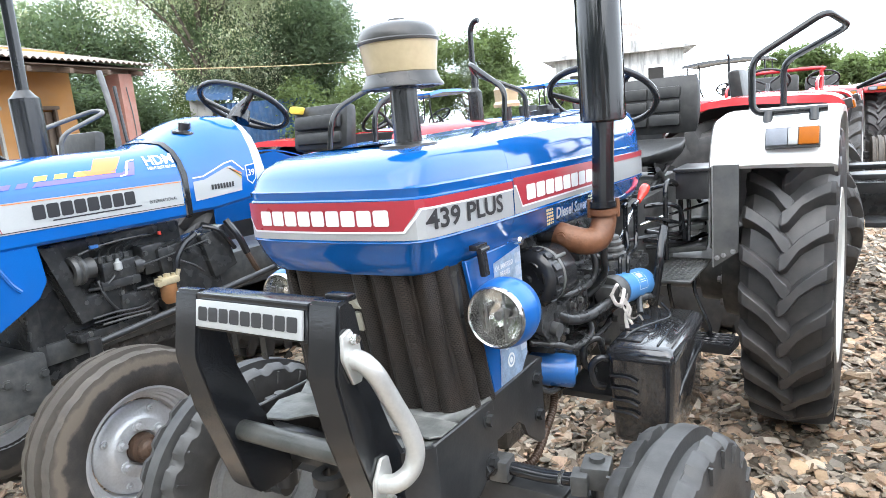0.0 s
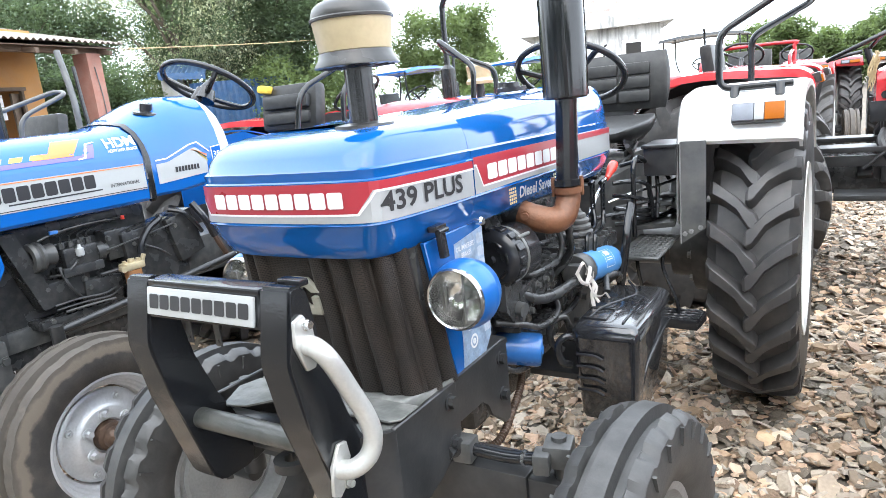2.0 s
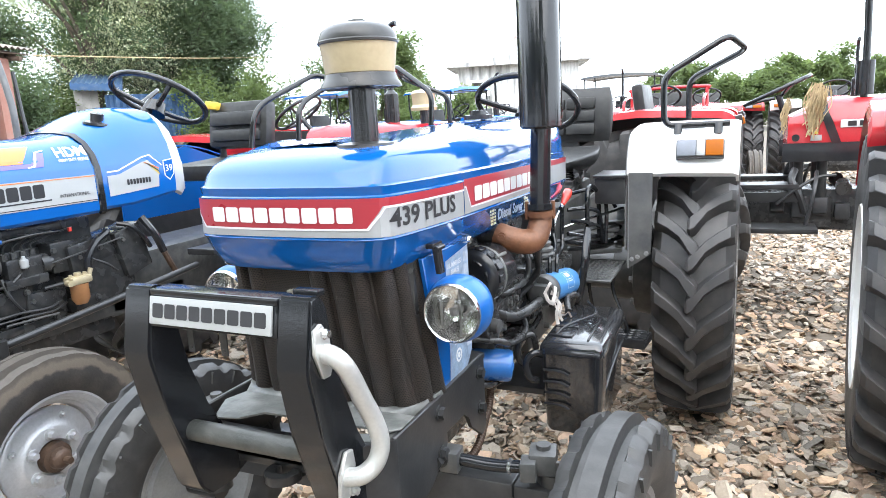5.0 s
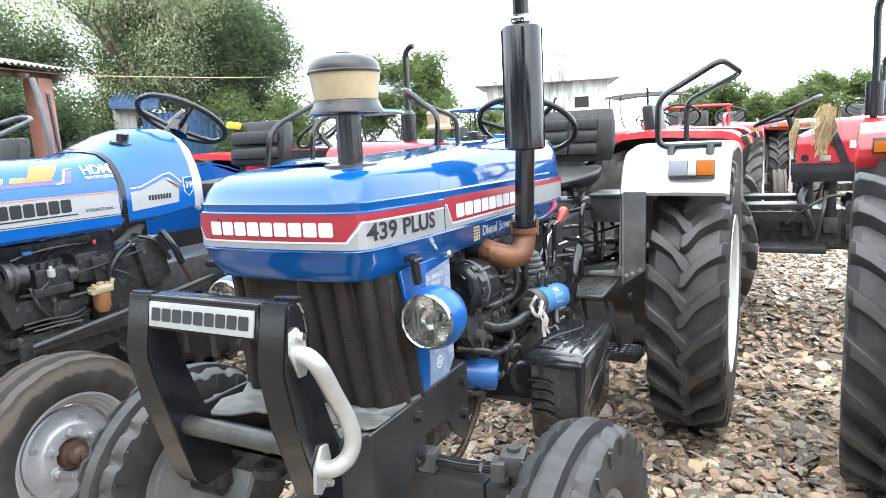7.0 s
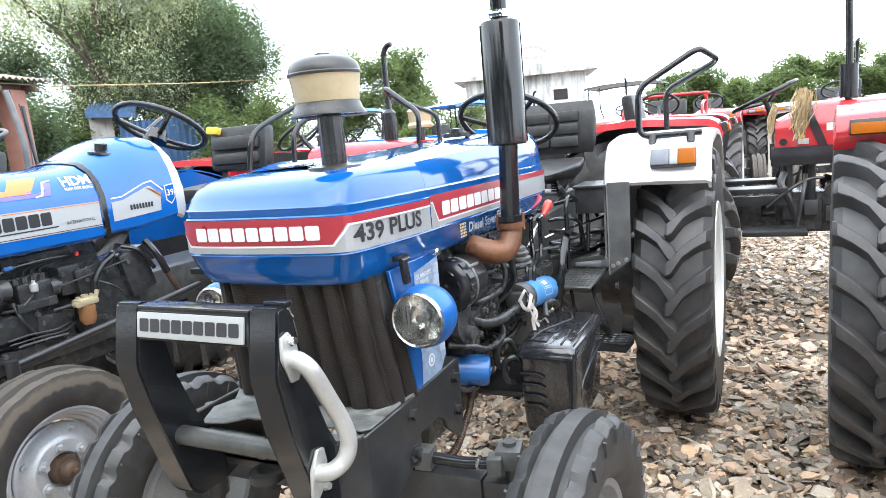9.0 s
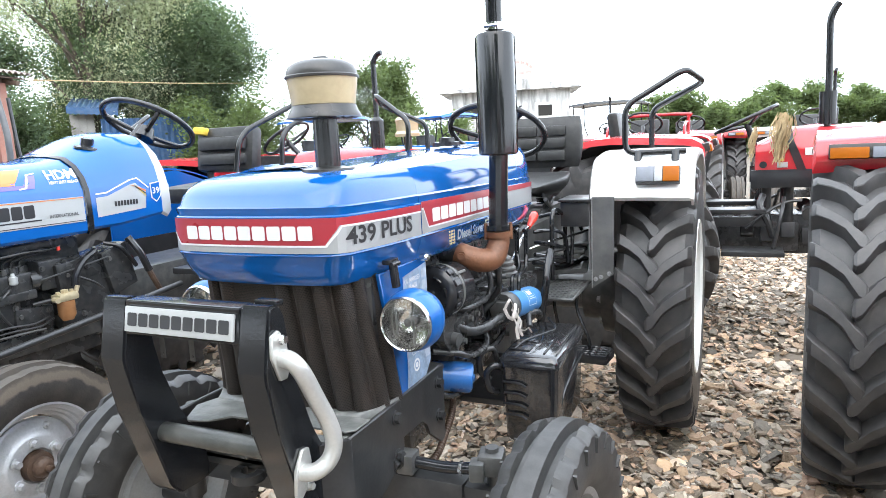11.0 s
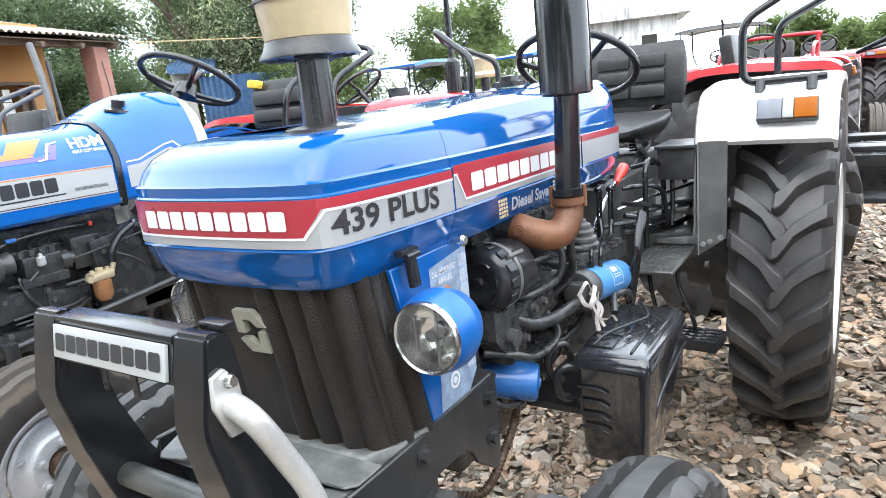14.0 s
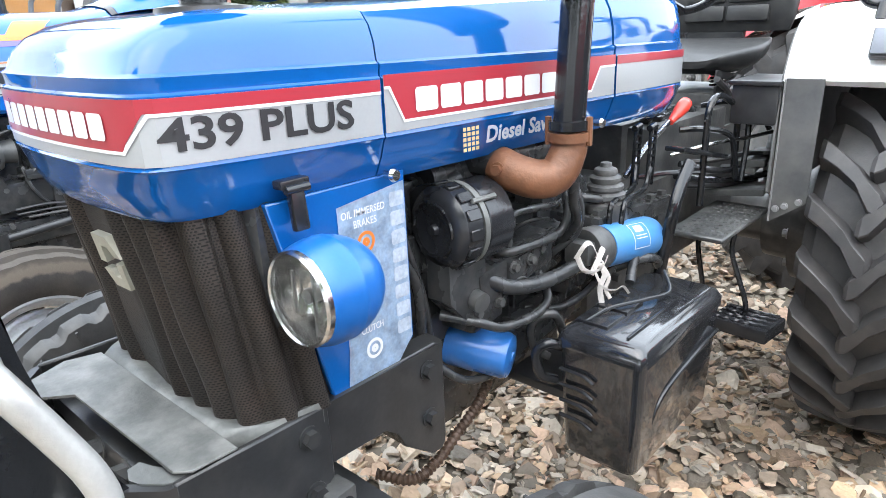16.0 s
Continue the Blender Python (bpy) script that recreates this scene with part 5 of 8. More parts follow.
part("corrugated_hose", bm, HUBGREASE, engine, "dusty corrugated conduit hose")

bm = bmesh.new()
box(bm, (CX, 1.50, 0.74), (0.34, 0.42, 0.36), bevel=0.02)
box(bm, (CX, 1.95, 0.79), (0.36, 0.60, 0.36), bevel=0.02)
box(bm, (CX, 1.62, 0.98), (0.26, 0.22, 0.14), bevel=0.01)
cyl(bm, (CX - 0.55, 2.29, 0.637), (CX + 0.55, 2.29, 0.637), 0.085, seg=24)
box(bm, (CX, 2.2, 1.0), (0.34, 0.36, 0.16), bevel=0.02)
for k in range(5):
    cyl(bm, (CX + 0.17, 1.34 + 0.08 * k, 0.60 + 0.06 * (k % 2)), (CX + 0.19, 1.34 + 0.08 * k, 0.60 + 0.06 * (k % 2)), 0.012, seg=8)
gear = part("gearbox", bm, GREASY, tractor, "dark gearbox and rear axle housing")
for s in (1, -1):
    bm = bmesh.new()
    lathe(bm, [(0.30, 0.09), (0.31, 0.13), (0.40, 0.135), (0.41, 0.19), (0.48, 0.20), (0.505, 0.20), (0.51, 0.185), (0.51, 0.05)], pose(CX, 2.29, 0.637) @ Matrix.Diagonal((s, 1, 1, 1)), 40)
    drum = part("brake_drum", bm, GREASY, gear, "dark brake drum inside the wheel")
    for k in range(8):
        t = k * math.pi / 4
        bm = bmesh.new()
        hex_bolt(bm, (CX + s * 0.405, 2.29 + 0.16 * math.cos(t), 0.637 + 0.16 * math.sin(t)), (-s, 0, 0), 0.014, 0.016)
        part("bolt", bm, GREYRIM, drum)
bm = bmesh.new()
box(bm, (CX + 0.0, 1.80, 0.945), (0.40, 0.52, 0.19), bevel=0.012)
prism(bm, [(1.40, 0.84), (1.40, 0.875), (1.50, 0.905), (1.75, 0.90), (1.78, 0.82)], "x", CX - 0.2, CX + 0.215)
part("lift_housing", bm, GREASY, gear, "black hydraulic lift housing")
bm = bmesh.new()
for k in range(6):
    for j in range(4):
        box(bm, (0.02 + j * 0.045 + 0.01 * (k % 2), 1.62 + k * 0.055, 1.046), (0.026, 0.032, 0.016), bevel=0.003)
pieces("cover_bolt", bm, ENGINE, gear)
bm = bmesh.new()
box(bm, (0.205, 1.33, 0.872), (0.17, 0.38, 0.045), (-4, 0, 0), bevel=0.008)
box(bm, (0.19, 1.33, 0.80), (0.12, 0.40, 0.12), bevel=0.01)
cover = part("gear_cover", bm, ENGINE, gear, "black gear cover with bolts")
for y, x in ((1.17, 0.27), (1.25, 0.275), (1.42, 0.275), (1.49, 0.27), (1.16, 0.15), (1.48, 0.15)):
    bm = bmesh.new()
    hex_bolt(bm, (x, y, 0.893 - 0.07 * (y - 1.33)), (0, 0, 1), 0.012, 0.014)
    part("cover_bolt", bm, GREASY, cover)
bm = bmesh.new()
lathe(bm, [(0.885, 0.052), (0.925, 0.050), (0.930, 0.040), (0.936, 0.046), (0.945, 0.046), (0.950, 0.036), (0.956, 0.041), (0.964, 0.041), (0.969, 0.031), (0.975, 0.035), (0.982, 0.035), (0.987, 0.025), (0.994, 0.027), (1.000, 0.025), (1.005, 0.014), (1.014, 0.012), (1.015, 0.001)], pose(0.255, 1.225, 0, 0, -90, 0), 28)
part("lever_boot", bm, BOOT, gear, "grey ribbed rubber lever boot")
for x, y in ((0.262, 1.356), (0.290, 1.376)):
    bm = bmesh.new()
    for dy in (-0.013, 0.013):
        box(bm, (x, y + dy, 1.005), (0.007, 0.007, 0.14), (-4, 0, 0), bevel=0.002)
    for k in range(8):
        box(bm, (x, y, 0.945 + 0.0155 * k), (0.006, 0.022, 0.005), (-4, 0, 0))
    cyl(bm, (x, y - 0.016, 1.073), (x, y + 0.012, 1.077), 0.008, seg=10)
    part("slotted_quadrant", bm, BLACK, gear, "black slotted lever quadrant")
levers = [([(0.25, 1.33, 0.96), (0.25, 1.426, 1.013), (0.245, 1.50, 1.035), (0.24, 1.59, 1.062)], 0.0065, CHROME),
          ([(0.30, 1.165, 0.87), (0.30, 1.170, 0.925), (0.295, 1.20, 0.938), (0.285, 1.30, 0.945), (0.266, 1.35, 0.985)], 0.0065, BLACK),
          ([(0.315, 1.19, 0.865), (0.315, 1.20, 0.92), (0.31, 1.23, 0.935), (0.30, 1.33, 0.94), (0.292, 1.37, 0.98)], 0.0065, BLACK),
          ([(0.33, 1.593, 0.84), (0.33, 1.598, 1.02), (0.33, 1.605, 1.09), (0.33, 1.657, 1.117), (0.33, 1.76, 1.09), (0.33, 1.81, 1.06), (0.33, 1.82, 0.96), (0.33, 1.82, 0.86)], 0.009, BLACK),
          ([(0.25, 1.62, 1.03), (0.30, 1.66, 1.03), (0.345, 1.72, 1.01), (0.35, 1.76, 0.95), (0.35, 1.78, 0.88)], 0.008, BLACK),
          ([(0.36, 1.80, 0.87), (0.36, 1.82, 1.0), (0.34, 1.84, 1.07), (0.27, 1.86, 1.08)], 0.008, BLACK),
          ([(0.23, 1.72, 0.92), (0.31, 1.78, 0.93), (0.36, 1.85, 0.94), (0.40, 1.9, 0.935)], 0.008, SATIN),
          ([(0.23, 1.74, 0.88), (0.33, 1.80, 0.885), (0.38, 1.88, 0.90), (0.40, 1.95, 0.90)], 0.009, SATIN),
          ([(0.22, 1.70, 0.86), (0.30, 1.80, 0.85), (0.37, 1.9, 0.86)], 0.010, SATIN),
          ([(0.21, 1.45, 0.93), (0.27, 1.52, 0.935), (0.33, 1.60, 0.93)], 0.007, BLACK)]
for pts, r, m in levers:
    bm = bmesh.new()
    tube(bm, pts, r, 8, 6)
    part("lever", bm, m, gear)
bm = bmesh.new()
tube(bm, [(0.243, 1.575, 1.056), (0.24, 1.61, 1.067), (0.24, 1.64, 1.079), (0.24, 1.66, 1.088), (0.24, 1.672, 1.093)], lambda t: 0.009 + 0.013 * math.sin(min(1.0, t * 1.15) * 2.4) * t ** 0.6, 14, 6)
part("knob", bm, KNOBRED, gear, "red lever grip")
bm = bmesh.new()
lathe(bm, [(-0.022, 0.035), (-0.022, 0.095), (-0.012, 0.10), (0.012, 0.10), (0.022, 0.095), (0.022, 0.04), (0.03, 0.035), (0.03, 0.001)], pose(0.405, 2.0, 0.915), 36)
disc = part("brake_disc", bm, GREYRIM, gear, "pale grey ribbed brake disc")
for k in range(18):
    t = k * math.pi / 9
    bm = bmesh.new()
    box(bm, (0.429, 2.0 + 0.07 * math.cos(t), 0.915 + 0.07 * math.sin(t)), (0.010, 0.050, 0.006), (math.degrees(t), 0, 0), bevel=0.001)
    part("rib", bm, GREYRIM, disc)
for pts, r, m in (([(0.24, 1.66, 0.93), (0.30, 1.74, 0.905), (0.36, 1.84, 0.90), (0.41, 1.92, 0.925)], 0.009, PLASTIC),
                  ([(0.24, 1.64, 0.90), (0.29, 1.74, 0.875), (0.35, 1.86, 0.865), (0.42, 1.93, 0.88)], 0.010, PLASTIC),
                  ([(0.23, 1.62, 0.96), (0.31, 1.70, 0.985), (0.36, 1.80, 0.99), (0.42, 1.86, 1.005)], 0.005, CHROME),
                  ([(0.20, 1.88, 1.06), (0.28, 1.90, 1.075), (0.34, 1.95, 1.05), (0.37, 1.97, 0.99)], 0.008, BLACK)):
    bm = bmesh.new()
    tube(bm, pts, r, 8, 6)
    part("hose", bm, m, gear)
for c, sz in (((0.36, 1.86, 0.915), (0.09, 0.07, 0.018)), ((0.39, 1.90, 0.94), (0.07, 0.05, 0.014)), ((0.34, 1.83, 0.895), (0.10, 0.06, 0.016)), ((0.33, 1.90, 0.84), (0.16, 0.22, 0.02))):
    bm = bmesh.new()
    box(bm, c, sz, (3, -5, 8), bevel=0.004)
    part("bracket", bm, GREYPLATE, gear)
bm = bmesh.new()
box(bm, (0.345, 1.52, 0.995), (0.05, 0.29, 0.012), (-13, 0, 0), bevel=0.004)
part("pedal", bm, BLACK, gear, "black pedal bar")
bm = bmesh.new()
tube(bm, [(0.345, 1.33, 0.70), (0.365, 1.315, 0.80), (0.38, 1.305, 0.877), (0.382, 1.33, 0.94), (0.375, 1.40, 0.996)], 0.015, 10, 6, 0.6)
part("step_stay", bm, BLACK, gear)

# steps
bm = bmesh.new()
cs = [(0.286, 1.50), (0.432, 1.50), (0.432, 1.855), (0.276, 1.855)]
prism(bm, cs, "z", 0.776, 0.790)
bmesh.ops.bevel(bm, geom=list(bm.edges), offset=0.004, segments=1, affect="EDGES")
step = part("foot_step", bm, GREYPLATE, tractor, "worn checker-plate foot step")
bm = bmesh.new()
for i in range(7):
    for j in range(11):
        x, y = 0.312 + i * 0.0178, 1.525 + j * 0.0298
        lathe(bm, [(0.789, 0.0068), (0.7925, 0.0055), (0.793, 0.001)], pose(x, y, 0, 0, -90, 0), 8)
pieces("stud", bm, GREYPLATE, step)
bm = bmesh.new()
for a, b in (((0.335, 1.60), (0.350, 1.62)), ((0.425, 1.60), (0.470, 1.60))):
    tube(bm, [(*a, 0.778), (a[0], a[1], 0.72), (b[0], b[1], 0.60), (b[0], b[1], 0.555)], 0.007, 8, 5)
pieces("hanger", bm, BLACK, step)
bm = bmesh.new()
box(bm, (0.480, 1.600, 0.540), (0.15, 0.12, 0.035), (0, 0, -6), bevel=0.005)
for k in range(4):
    tube(bm, [(0.41 + 0.0125 * q, 1.558 + 0.028 * k + 0.004 * (q % 2), 0.559) for q in range(12)], 0.0045, 6, 2)
part("lower_tread", bm, PLASTIC, step, "black ribbed lower tread")

# battery box
bm = bmesh.new()
rings = []
for z, d in ((0.468, 0.014), (0.480, 0.009), (0.60, 0.004), (0.712, 0.0), (0.7125, -0.004), (0.730, -0.004), (0.745, 0.004), (0.752, 0.016)):
    x0, x1, y0, y1 = 0.335 + d, 0.516 - d, 0.912 + d, 1.285 - d
    r = 0.02
    ring = []
    for cx, cy, a in ((x1 - r, y0 + r, -90), (x1 - r, y1 - r, 0), (x0 + r, y1 - r, 90), (x0 + r, y0 + r, 180)):
        for k in range(4):
            t = radians(a + 30 * k)
            ring.append((cx + r * math.cos(t), cy + r * math.sin(t), z + 0.04 * (cy - 0.93) * 0.6))
    rings.append(ring)
loft(bm, rings, close=True, caps=True)
batt = part("battery_box", bm, CASE, tractor, "glossy black plastic battery box")
bm = bmesh.new()
for k in range(4):
    tube(bm, [(0.345, 0.909, 0.665 - k * 0.035), (0.395, 0.907, 0.665 - k * 0.035), (0.420, 0.907, 0.655 - k * 0.035)], 0.004, 8, 4)
tube(bm, [(0.500, 0.98, 0.53), (0.510, 0.99, 0.59), (0.514, 1.04, 0.625), (0.516, 1.18, 0.650), (0.517, 1.27, 0.66)], 0.005, 8, 5)
for x, y, sx, sy in ((0.385, 0.99, 0.07, 0.07), (0.385, 1.07, 0.07, 0.07), (0.47, 1.05, 0.006, 0.22)):
    box(bm, (x, y, 0.755 + (y - 0.93) * 0.024), (sx, sy, 0.006), (1.4, 0, 0), bevel=0.002)
pieces("moulded_rib", bm, PLASTIC, batt)
bm = bmesh.new()
tube(bm, [(0.37, 0.96, 0.755), (0.39, 1.02, 0.768), (0.43, 1.10, 0.770), (0.45, 1.16, 0.772), (0.41, 1.22, 0.79)], 0.004, 8, 6)
tube(bm, [(0.345, 0.935, 0.70), (0.32, 0.90, 0.715), (0.30, 0.89, 0.69), (0.305, 0.90, 0.64), (0.32, 0.93, 0.62)], 0.011, 10, 6)
pieces("battery_cable", bm, PLASTIC, batt)
bm = bmesh.new()
box(bm, (0.26, 1.10, 0.575), (0.16, 0.30, 0.02), bevel=0.004)
part("battery_tray", bm, SATIN, batt)

# mudguards with lamps and hand rails
for s in (1, -1):
    bm = bmesh.new()
    prof = [(1.775, 1.145), (1.785, 1.175), (1.812, 1.228), (1.845, 1.272), (1.885, 1.298), (1.95, 1.310), (2.2, 1.328), (2.5, 1.30), (2.72, 1.20), (2.84, 1.02)]
    fine = smooth_path([(0, *p) for p in prof], 4)
    x0, x1 = CX + s * 0.435, CX + s * 0.835
    rings = [[(x0, p.y, p.z), (x0 + s * 0.02, p.y - 0.001, p.z + 0.003), (CX + s * 0.64, p.y - 0.004, p.z + 0.006), (x1 - s * 0.02, p.y, p.z + 0.002), (x1, p.y + 0.006, p.z - 0.006), (x1, p.y + 0.02, p.z - 0.03), (x1 - s * 0.01, p.y + 0.02, p.z - 0.03), (x1 - s * 0.012, p.y + 0.012, p.z - 0.012), (x0, p.y + 0.008, p.z - 0.006)] for p in fine]
    loft(bm, rings, close=True, caps=True)
    fender = part("mudguard", bm, WHITE, tractor, "white painted rear mudguard", smooth=50)
    bm = bmesh.new()
    ins = [(1.775, 1.145), (1.76, 1.00), (1.75, 0.86), (1.80, 0.84), (2.3, 0.84), (2.8, 0.95), (2.84, 1.02), (2.72, 1.195), (2.5, 1.295), (2.2, 1.322), (1.95, 1.304), (1.885, 1.293), (1.845, 1.267), (1.812, 1.224), (1.785, 1.17)]
    prism(bm, ins, "x", CX + s * 0.430, CX + s * 0.436)
    part("inner_wall", bm, INNER, fender, "dark inner mudguard wall")
    bm = bmesh.new()
    prism(bm, [(CX + s * 0.442, 0.775), (CX + s * 0.528, 0.835), (CX + s * 0.533, 1.154), (CX + s * 0.444, 1.154)], "y", 1.772, 1.778)
    flap = part("stone_flap", bm, INNER, fender, "grey sheet-metal flap with a bare pale edge")
    bm = bmesh.new()
    prism(bm, [(CX + s * 0.4385, 0.776), (CX + s * 0.4425, 0.775), (CX + s * 0.4445, 1.152), (CX + s * 0.4405, 1.152)], "y", 1.768, 1.780)
    part("bare_edge", bm, GREYRIM, flap)
    for z in (0.80, 0.81, 0.825):
        bm = bmesh.new()
        hex_bolt(bm, (CX + s * (0.455 + (z - 0.80) * 2.2), 1.772, z + 0.012), (0, -1, 0), 0.007, 0.010)
        part("flap_bolt", bm, GREYRIM, flap)
    m = pose(CX + s * 0.70, 1.795, 1.232, -22, 0, 0)
    bm = bmesh.new()
    box(bm, (0, -0.010, 0), (0.168, 0.028, 0.070), bevel=0.004)
    bmesh.ops.transform(bm, matrix=m, verts=bm.verts)
    ind = part("lamp_unit", bm, GREYPLATE, fender, "rectangular side lamp, clear and amber")
    for n, x0, x1, mt in (("clear_lens", -0.080, -0.014, LENS), ("reflector_lens", -0.012, 0.018, D_GREY), ("amber_lens", 0.020, 0.080, AMBER)):
        bm = bmesh.new()
        box(bm, ((x0 + x1) / 2 * s, -0.026, 0), (x1 - x0, 0.012, 0.060), bevel=0.003)
        bmesh.ops.transform(bm, matrix=m, verts=bm.verts)
        part(n, bm, mt, ind)
    bm = bmesh.new()
    xa, xb = CX + s * 0.568, CX + s * 0.798
    if s < 0:
        xa, xb = xa + 0.11, xb + 0.11
    tube(bm, bent([(xb, 1.90, 1.324), (xa - s * 0.008, 1.888, 1.322), (xa - s * 0.012, 1.915, 1.515), (xa + s * 0.215, 2.01, 1.655), (xa + s * 0.28, 2.20, 1.610), (xa + s * 0.055, 2.26, 1.505), (xa + s * 0.055, 2.26, 1.325)], 0.045), 0.0125, 12, 0)
    for x in (xa + s * 0.045, xb - s * 0.04):
        cyl(bm, (x, 1.885, 1.325), (x, 1.866, 1.285), 0.016, seg=12)
    part("hand_rail", bm, BLACK, fender, "bent black tubular hand rail")
bm = bmesh.new()
box(bm, (0.385, 1.86, 1.085), (0.12, 0.20, 0.105), bevel=0.008)
box(bm, (0.385, 1.855, 1.142), (0.13, 0.215, 0.012), bevel=0.004)
part("tool_box", bm, SATIN, tractor, "small black tool box beside the seat")

# seat and steering
bm = bmesh.new()
rings = []
for k in range(15):
    t = k / 14
    y = 2.0 + 0.40 * t
    end = math.sin(math.pi * min(1, max(0, t))) ** 0.35 if 0 < t < 1 else 0.25
    w, hh = 0.205 * (0.82 + 0.18 * min(1, t * 2)) * (0.75 + 0.25 * end), 0.044 * end
    zc = 1.165 + 0.045 * t - 0.012 * math.sin(math.pi * t)
    rings.append([(CX + 0.03 + w * math.copysign(abs(math.cos(a)) ** 0.45, math.cos(a)), y, zc + hh * math.copysign(abs(math.sin(a)) ** 0.6, math.sin(a)) + 0.016 * abs(math.cos(a)) ** 3) for a in (2 * math.pi * q / 28 for q in range(28))])
loft(bm, rings, close=True, caps=True)
seat = part("seat_cushion", bm, VINYL, tractor, "worn black vinyl seat", smooth=60)
bm = bmesh.new()
rings = []
for k in range(13):
    t = k / 12
    end = math.sin(math.pi * min(0.97, max(0.03, t))) ** 0.3
    w, dp = 0.226 * (0.86 + 0.14 * end), 0.046 * end
    rings.append([(CX + 0.038 + w * math.copysign(abs(math.cos(a)) ** 0.35, math.cos(a)), 2.445 + 0.04 * t + dp * math.copysign(abs(math.sin(a)) ** 0.7, math.sin(a)) + 0.012 * math.cos(a) ** 4 * -1, 1.250 + 0.255 * t) for a in (2 * math.pi * q / 28 for q in range(28))])
loft(bm, rings, close=True, caps=True)
rest = part("backrest", bm, VINYL, seat, "padded black vinyl backrest", smooth=60)
for k in range(3):
    for x in (-0.075, 0.075):
        bm = bmesh.new()
        box(bm, (CX + 0.038 + x, 2.411 + 0.0095 * k, 1.310 + k * 0.062), (0.142, 0.022, 0.054), (-9, 0, 0), bevel=0.0105)
        part("pad", bm, VINYL, rest)
bm = bmesh.new()
box(bm, (CX, 2.44, 1.22), (0.20, 0.03, 0.16), bevel=0.008)
for s in (1, -1):
    tube(bm, [(CX + s * 0.15, 1.95, 1.02), (CX + s * 0.18, 2.1, 1.10), (CX + s * 0.15, 2.3, 1.12)], 0.012, 8)
    tube(bm, [(CX + s * 0.15, 2.3, 1.0), (CX + s * 0.18, 2.1, 1.08), (CX + s * 0.2, 1.95, 1.13)], 0.010, 8)
part("seat_frame", bm, SATIN, seat)
for s in (1, -1):
    bm = bmesh.new()
    tube(bm, [(CX + s * 0.12 + 0.018 * math.cos(k * 0.9), 2.16 + 0.018 * math.sin(k * 0.9), 1.085 + 0.0016 * k) for k in range(42)], 0.004, 6, 0)
    part("seat_spring", bm, BLACK, seat)
    for y0, z0, y1, z1 in ((2.02, 1.09, 2.34, 1.14), (2.02, 1.14, 2.34, 1.09)):
        bm = bmesh.new()
        box(bm, (CX + s * 0.17, (y0 + y1) / 2, (z0 + z1) / 2), (0.008, math.hypot(y1 - y0, z1 - z0), 0.022), (math.degrees(math.atan2(z1 - z0, y1 - y0)), 0, 0), bevel=0.003)
        part("scissor_link", bm, SATIN, seat)
bm = bmesh.new()
sm = pose(CX + 0.035, 1.80, 1.435, 0, 0, 90) @ pose(0, 0, 0, 0, -57, 0)
ring_x(bm, (0, 0, 0), 0.205, 0.0125, 48)
for t in (0.3, 2.4, 4.5):
    tube(bm, [(-0.035, 0.03 * math.cos(t), 0.03 * math.sin(t)), (-0.02, 0.11 * math.cos(t), 0.11 * math.sin(t)), (0, 0.205 * math.cos(t), 0.205 * math.sin(t))], 0.011, 8, 4)
cyl(bm, (-0.06, 0, 0), (-0.005, 0, 0), 0.045, 0.035, 20)
bmesh.ops.transform(bm, matrix=sm, verts=bm.verts)
sw = part("steering_wheel", bm, PLASTIC, tractor, "black three-spoke steering wheel")
bm = bmesh.new()
cyl(bm, (CX + 0.035, 1.78, 1.40), (CX + 0.01, 1.55, 1.10), 0.022, seg=14)
box(bm, (CX, 1.690, 1.27), (0.26, 0.03, 0.14), (-12, 0, 0), bevel=0.013)
part("dashboard", bm, PLASTIC, sw, "black dashboard and column")

# ---- the bright blue tractor beside it ----
SX = -1.73
tractor_b = thing("tractor", "bright blue tractor with silver bands beside the deep blue one", "tractor", pose(SX, 0, 0))
HW = 0.285


def hood_top(y):
    """Height of the hood's ridge: level, then rising over the tank."""
    if y < 0.86:
        return 1.405 + 0.012 * y
    t = min(1.0, (y - 0.86) / 0.36)
    return 1.415 + 0.115 * t * t * (3 - 2 * t)


def b_section(y, w, zb):
    t = hood_top(y)
    k = (t - 1.30)
    half = [(w - 0.03, zb + 0.01), (w - 0.012, zb), (w, zb + 0.012), (w + 0.002, 1.20), (w, 1.285), (w - 0.006, 1.297), (w - 0.022, 1.30 + 0.28 * k), (w - 0.06, 1.30 + 0.62 * k), (w * 0.60, 1.30 + 0.87 * k), (w * 0.30, 1.30 + 0.97 * k), (0.0, t)]
    return [(x, y, z) for x, z in half] + [(-x, y, z) for x, z in half[-2::-1]]


def b_shell(stations):
    bm = bmesh.new()
    loft(bm, [b_section(*s) for s in stations])
    return bm


st = [(-0.20, 0.16, 1.15), (-0.19, 0.20, 1.13), (-0.15, 0.25, 1.115), (-0.08, 0.275, 1.11)] + [(y, HW, 1.11) for y in (0.0, 0.2, 0.4, 0.6, 0.75, 0.86, 0.935)]
hood_b = part("hood", b_shell(st), SKYBLUE, tractor_b, "bright blue hood with a silver band", smooth=35)
st = [(y, HW + 0.003, 1.12 + max(0, y - 1.1) * 0.10) for y in (0.965, 1.02, 1.1, 1.16, 1.22, 1.28, 1.33)]
bm = b_shell(st)
tank_b = part("fuel_tank_cover", bm, SKYBLUE, tractor_b, "bright blue tank cover rising to the dash", smooth=35)
bm = bmesh.new()
sec = b_section(1.33, HW + 0.003, 1.143)
mid = [(x * 0.99, 1.365, z - 0.018) for x, y, z in sec]
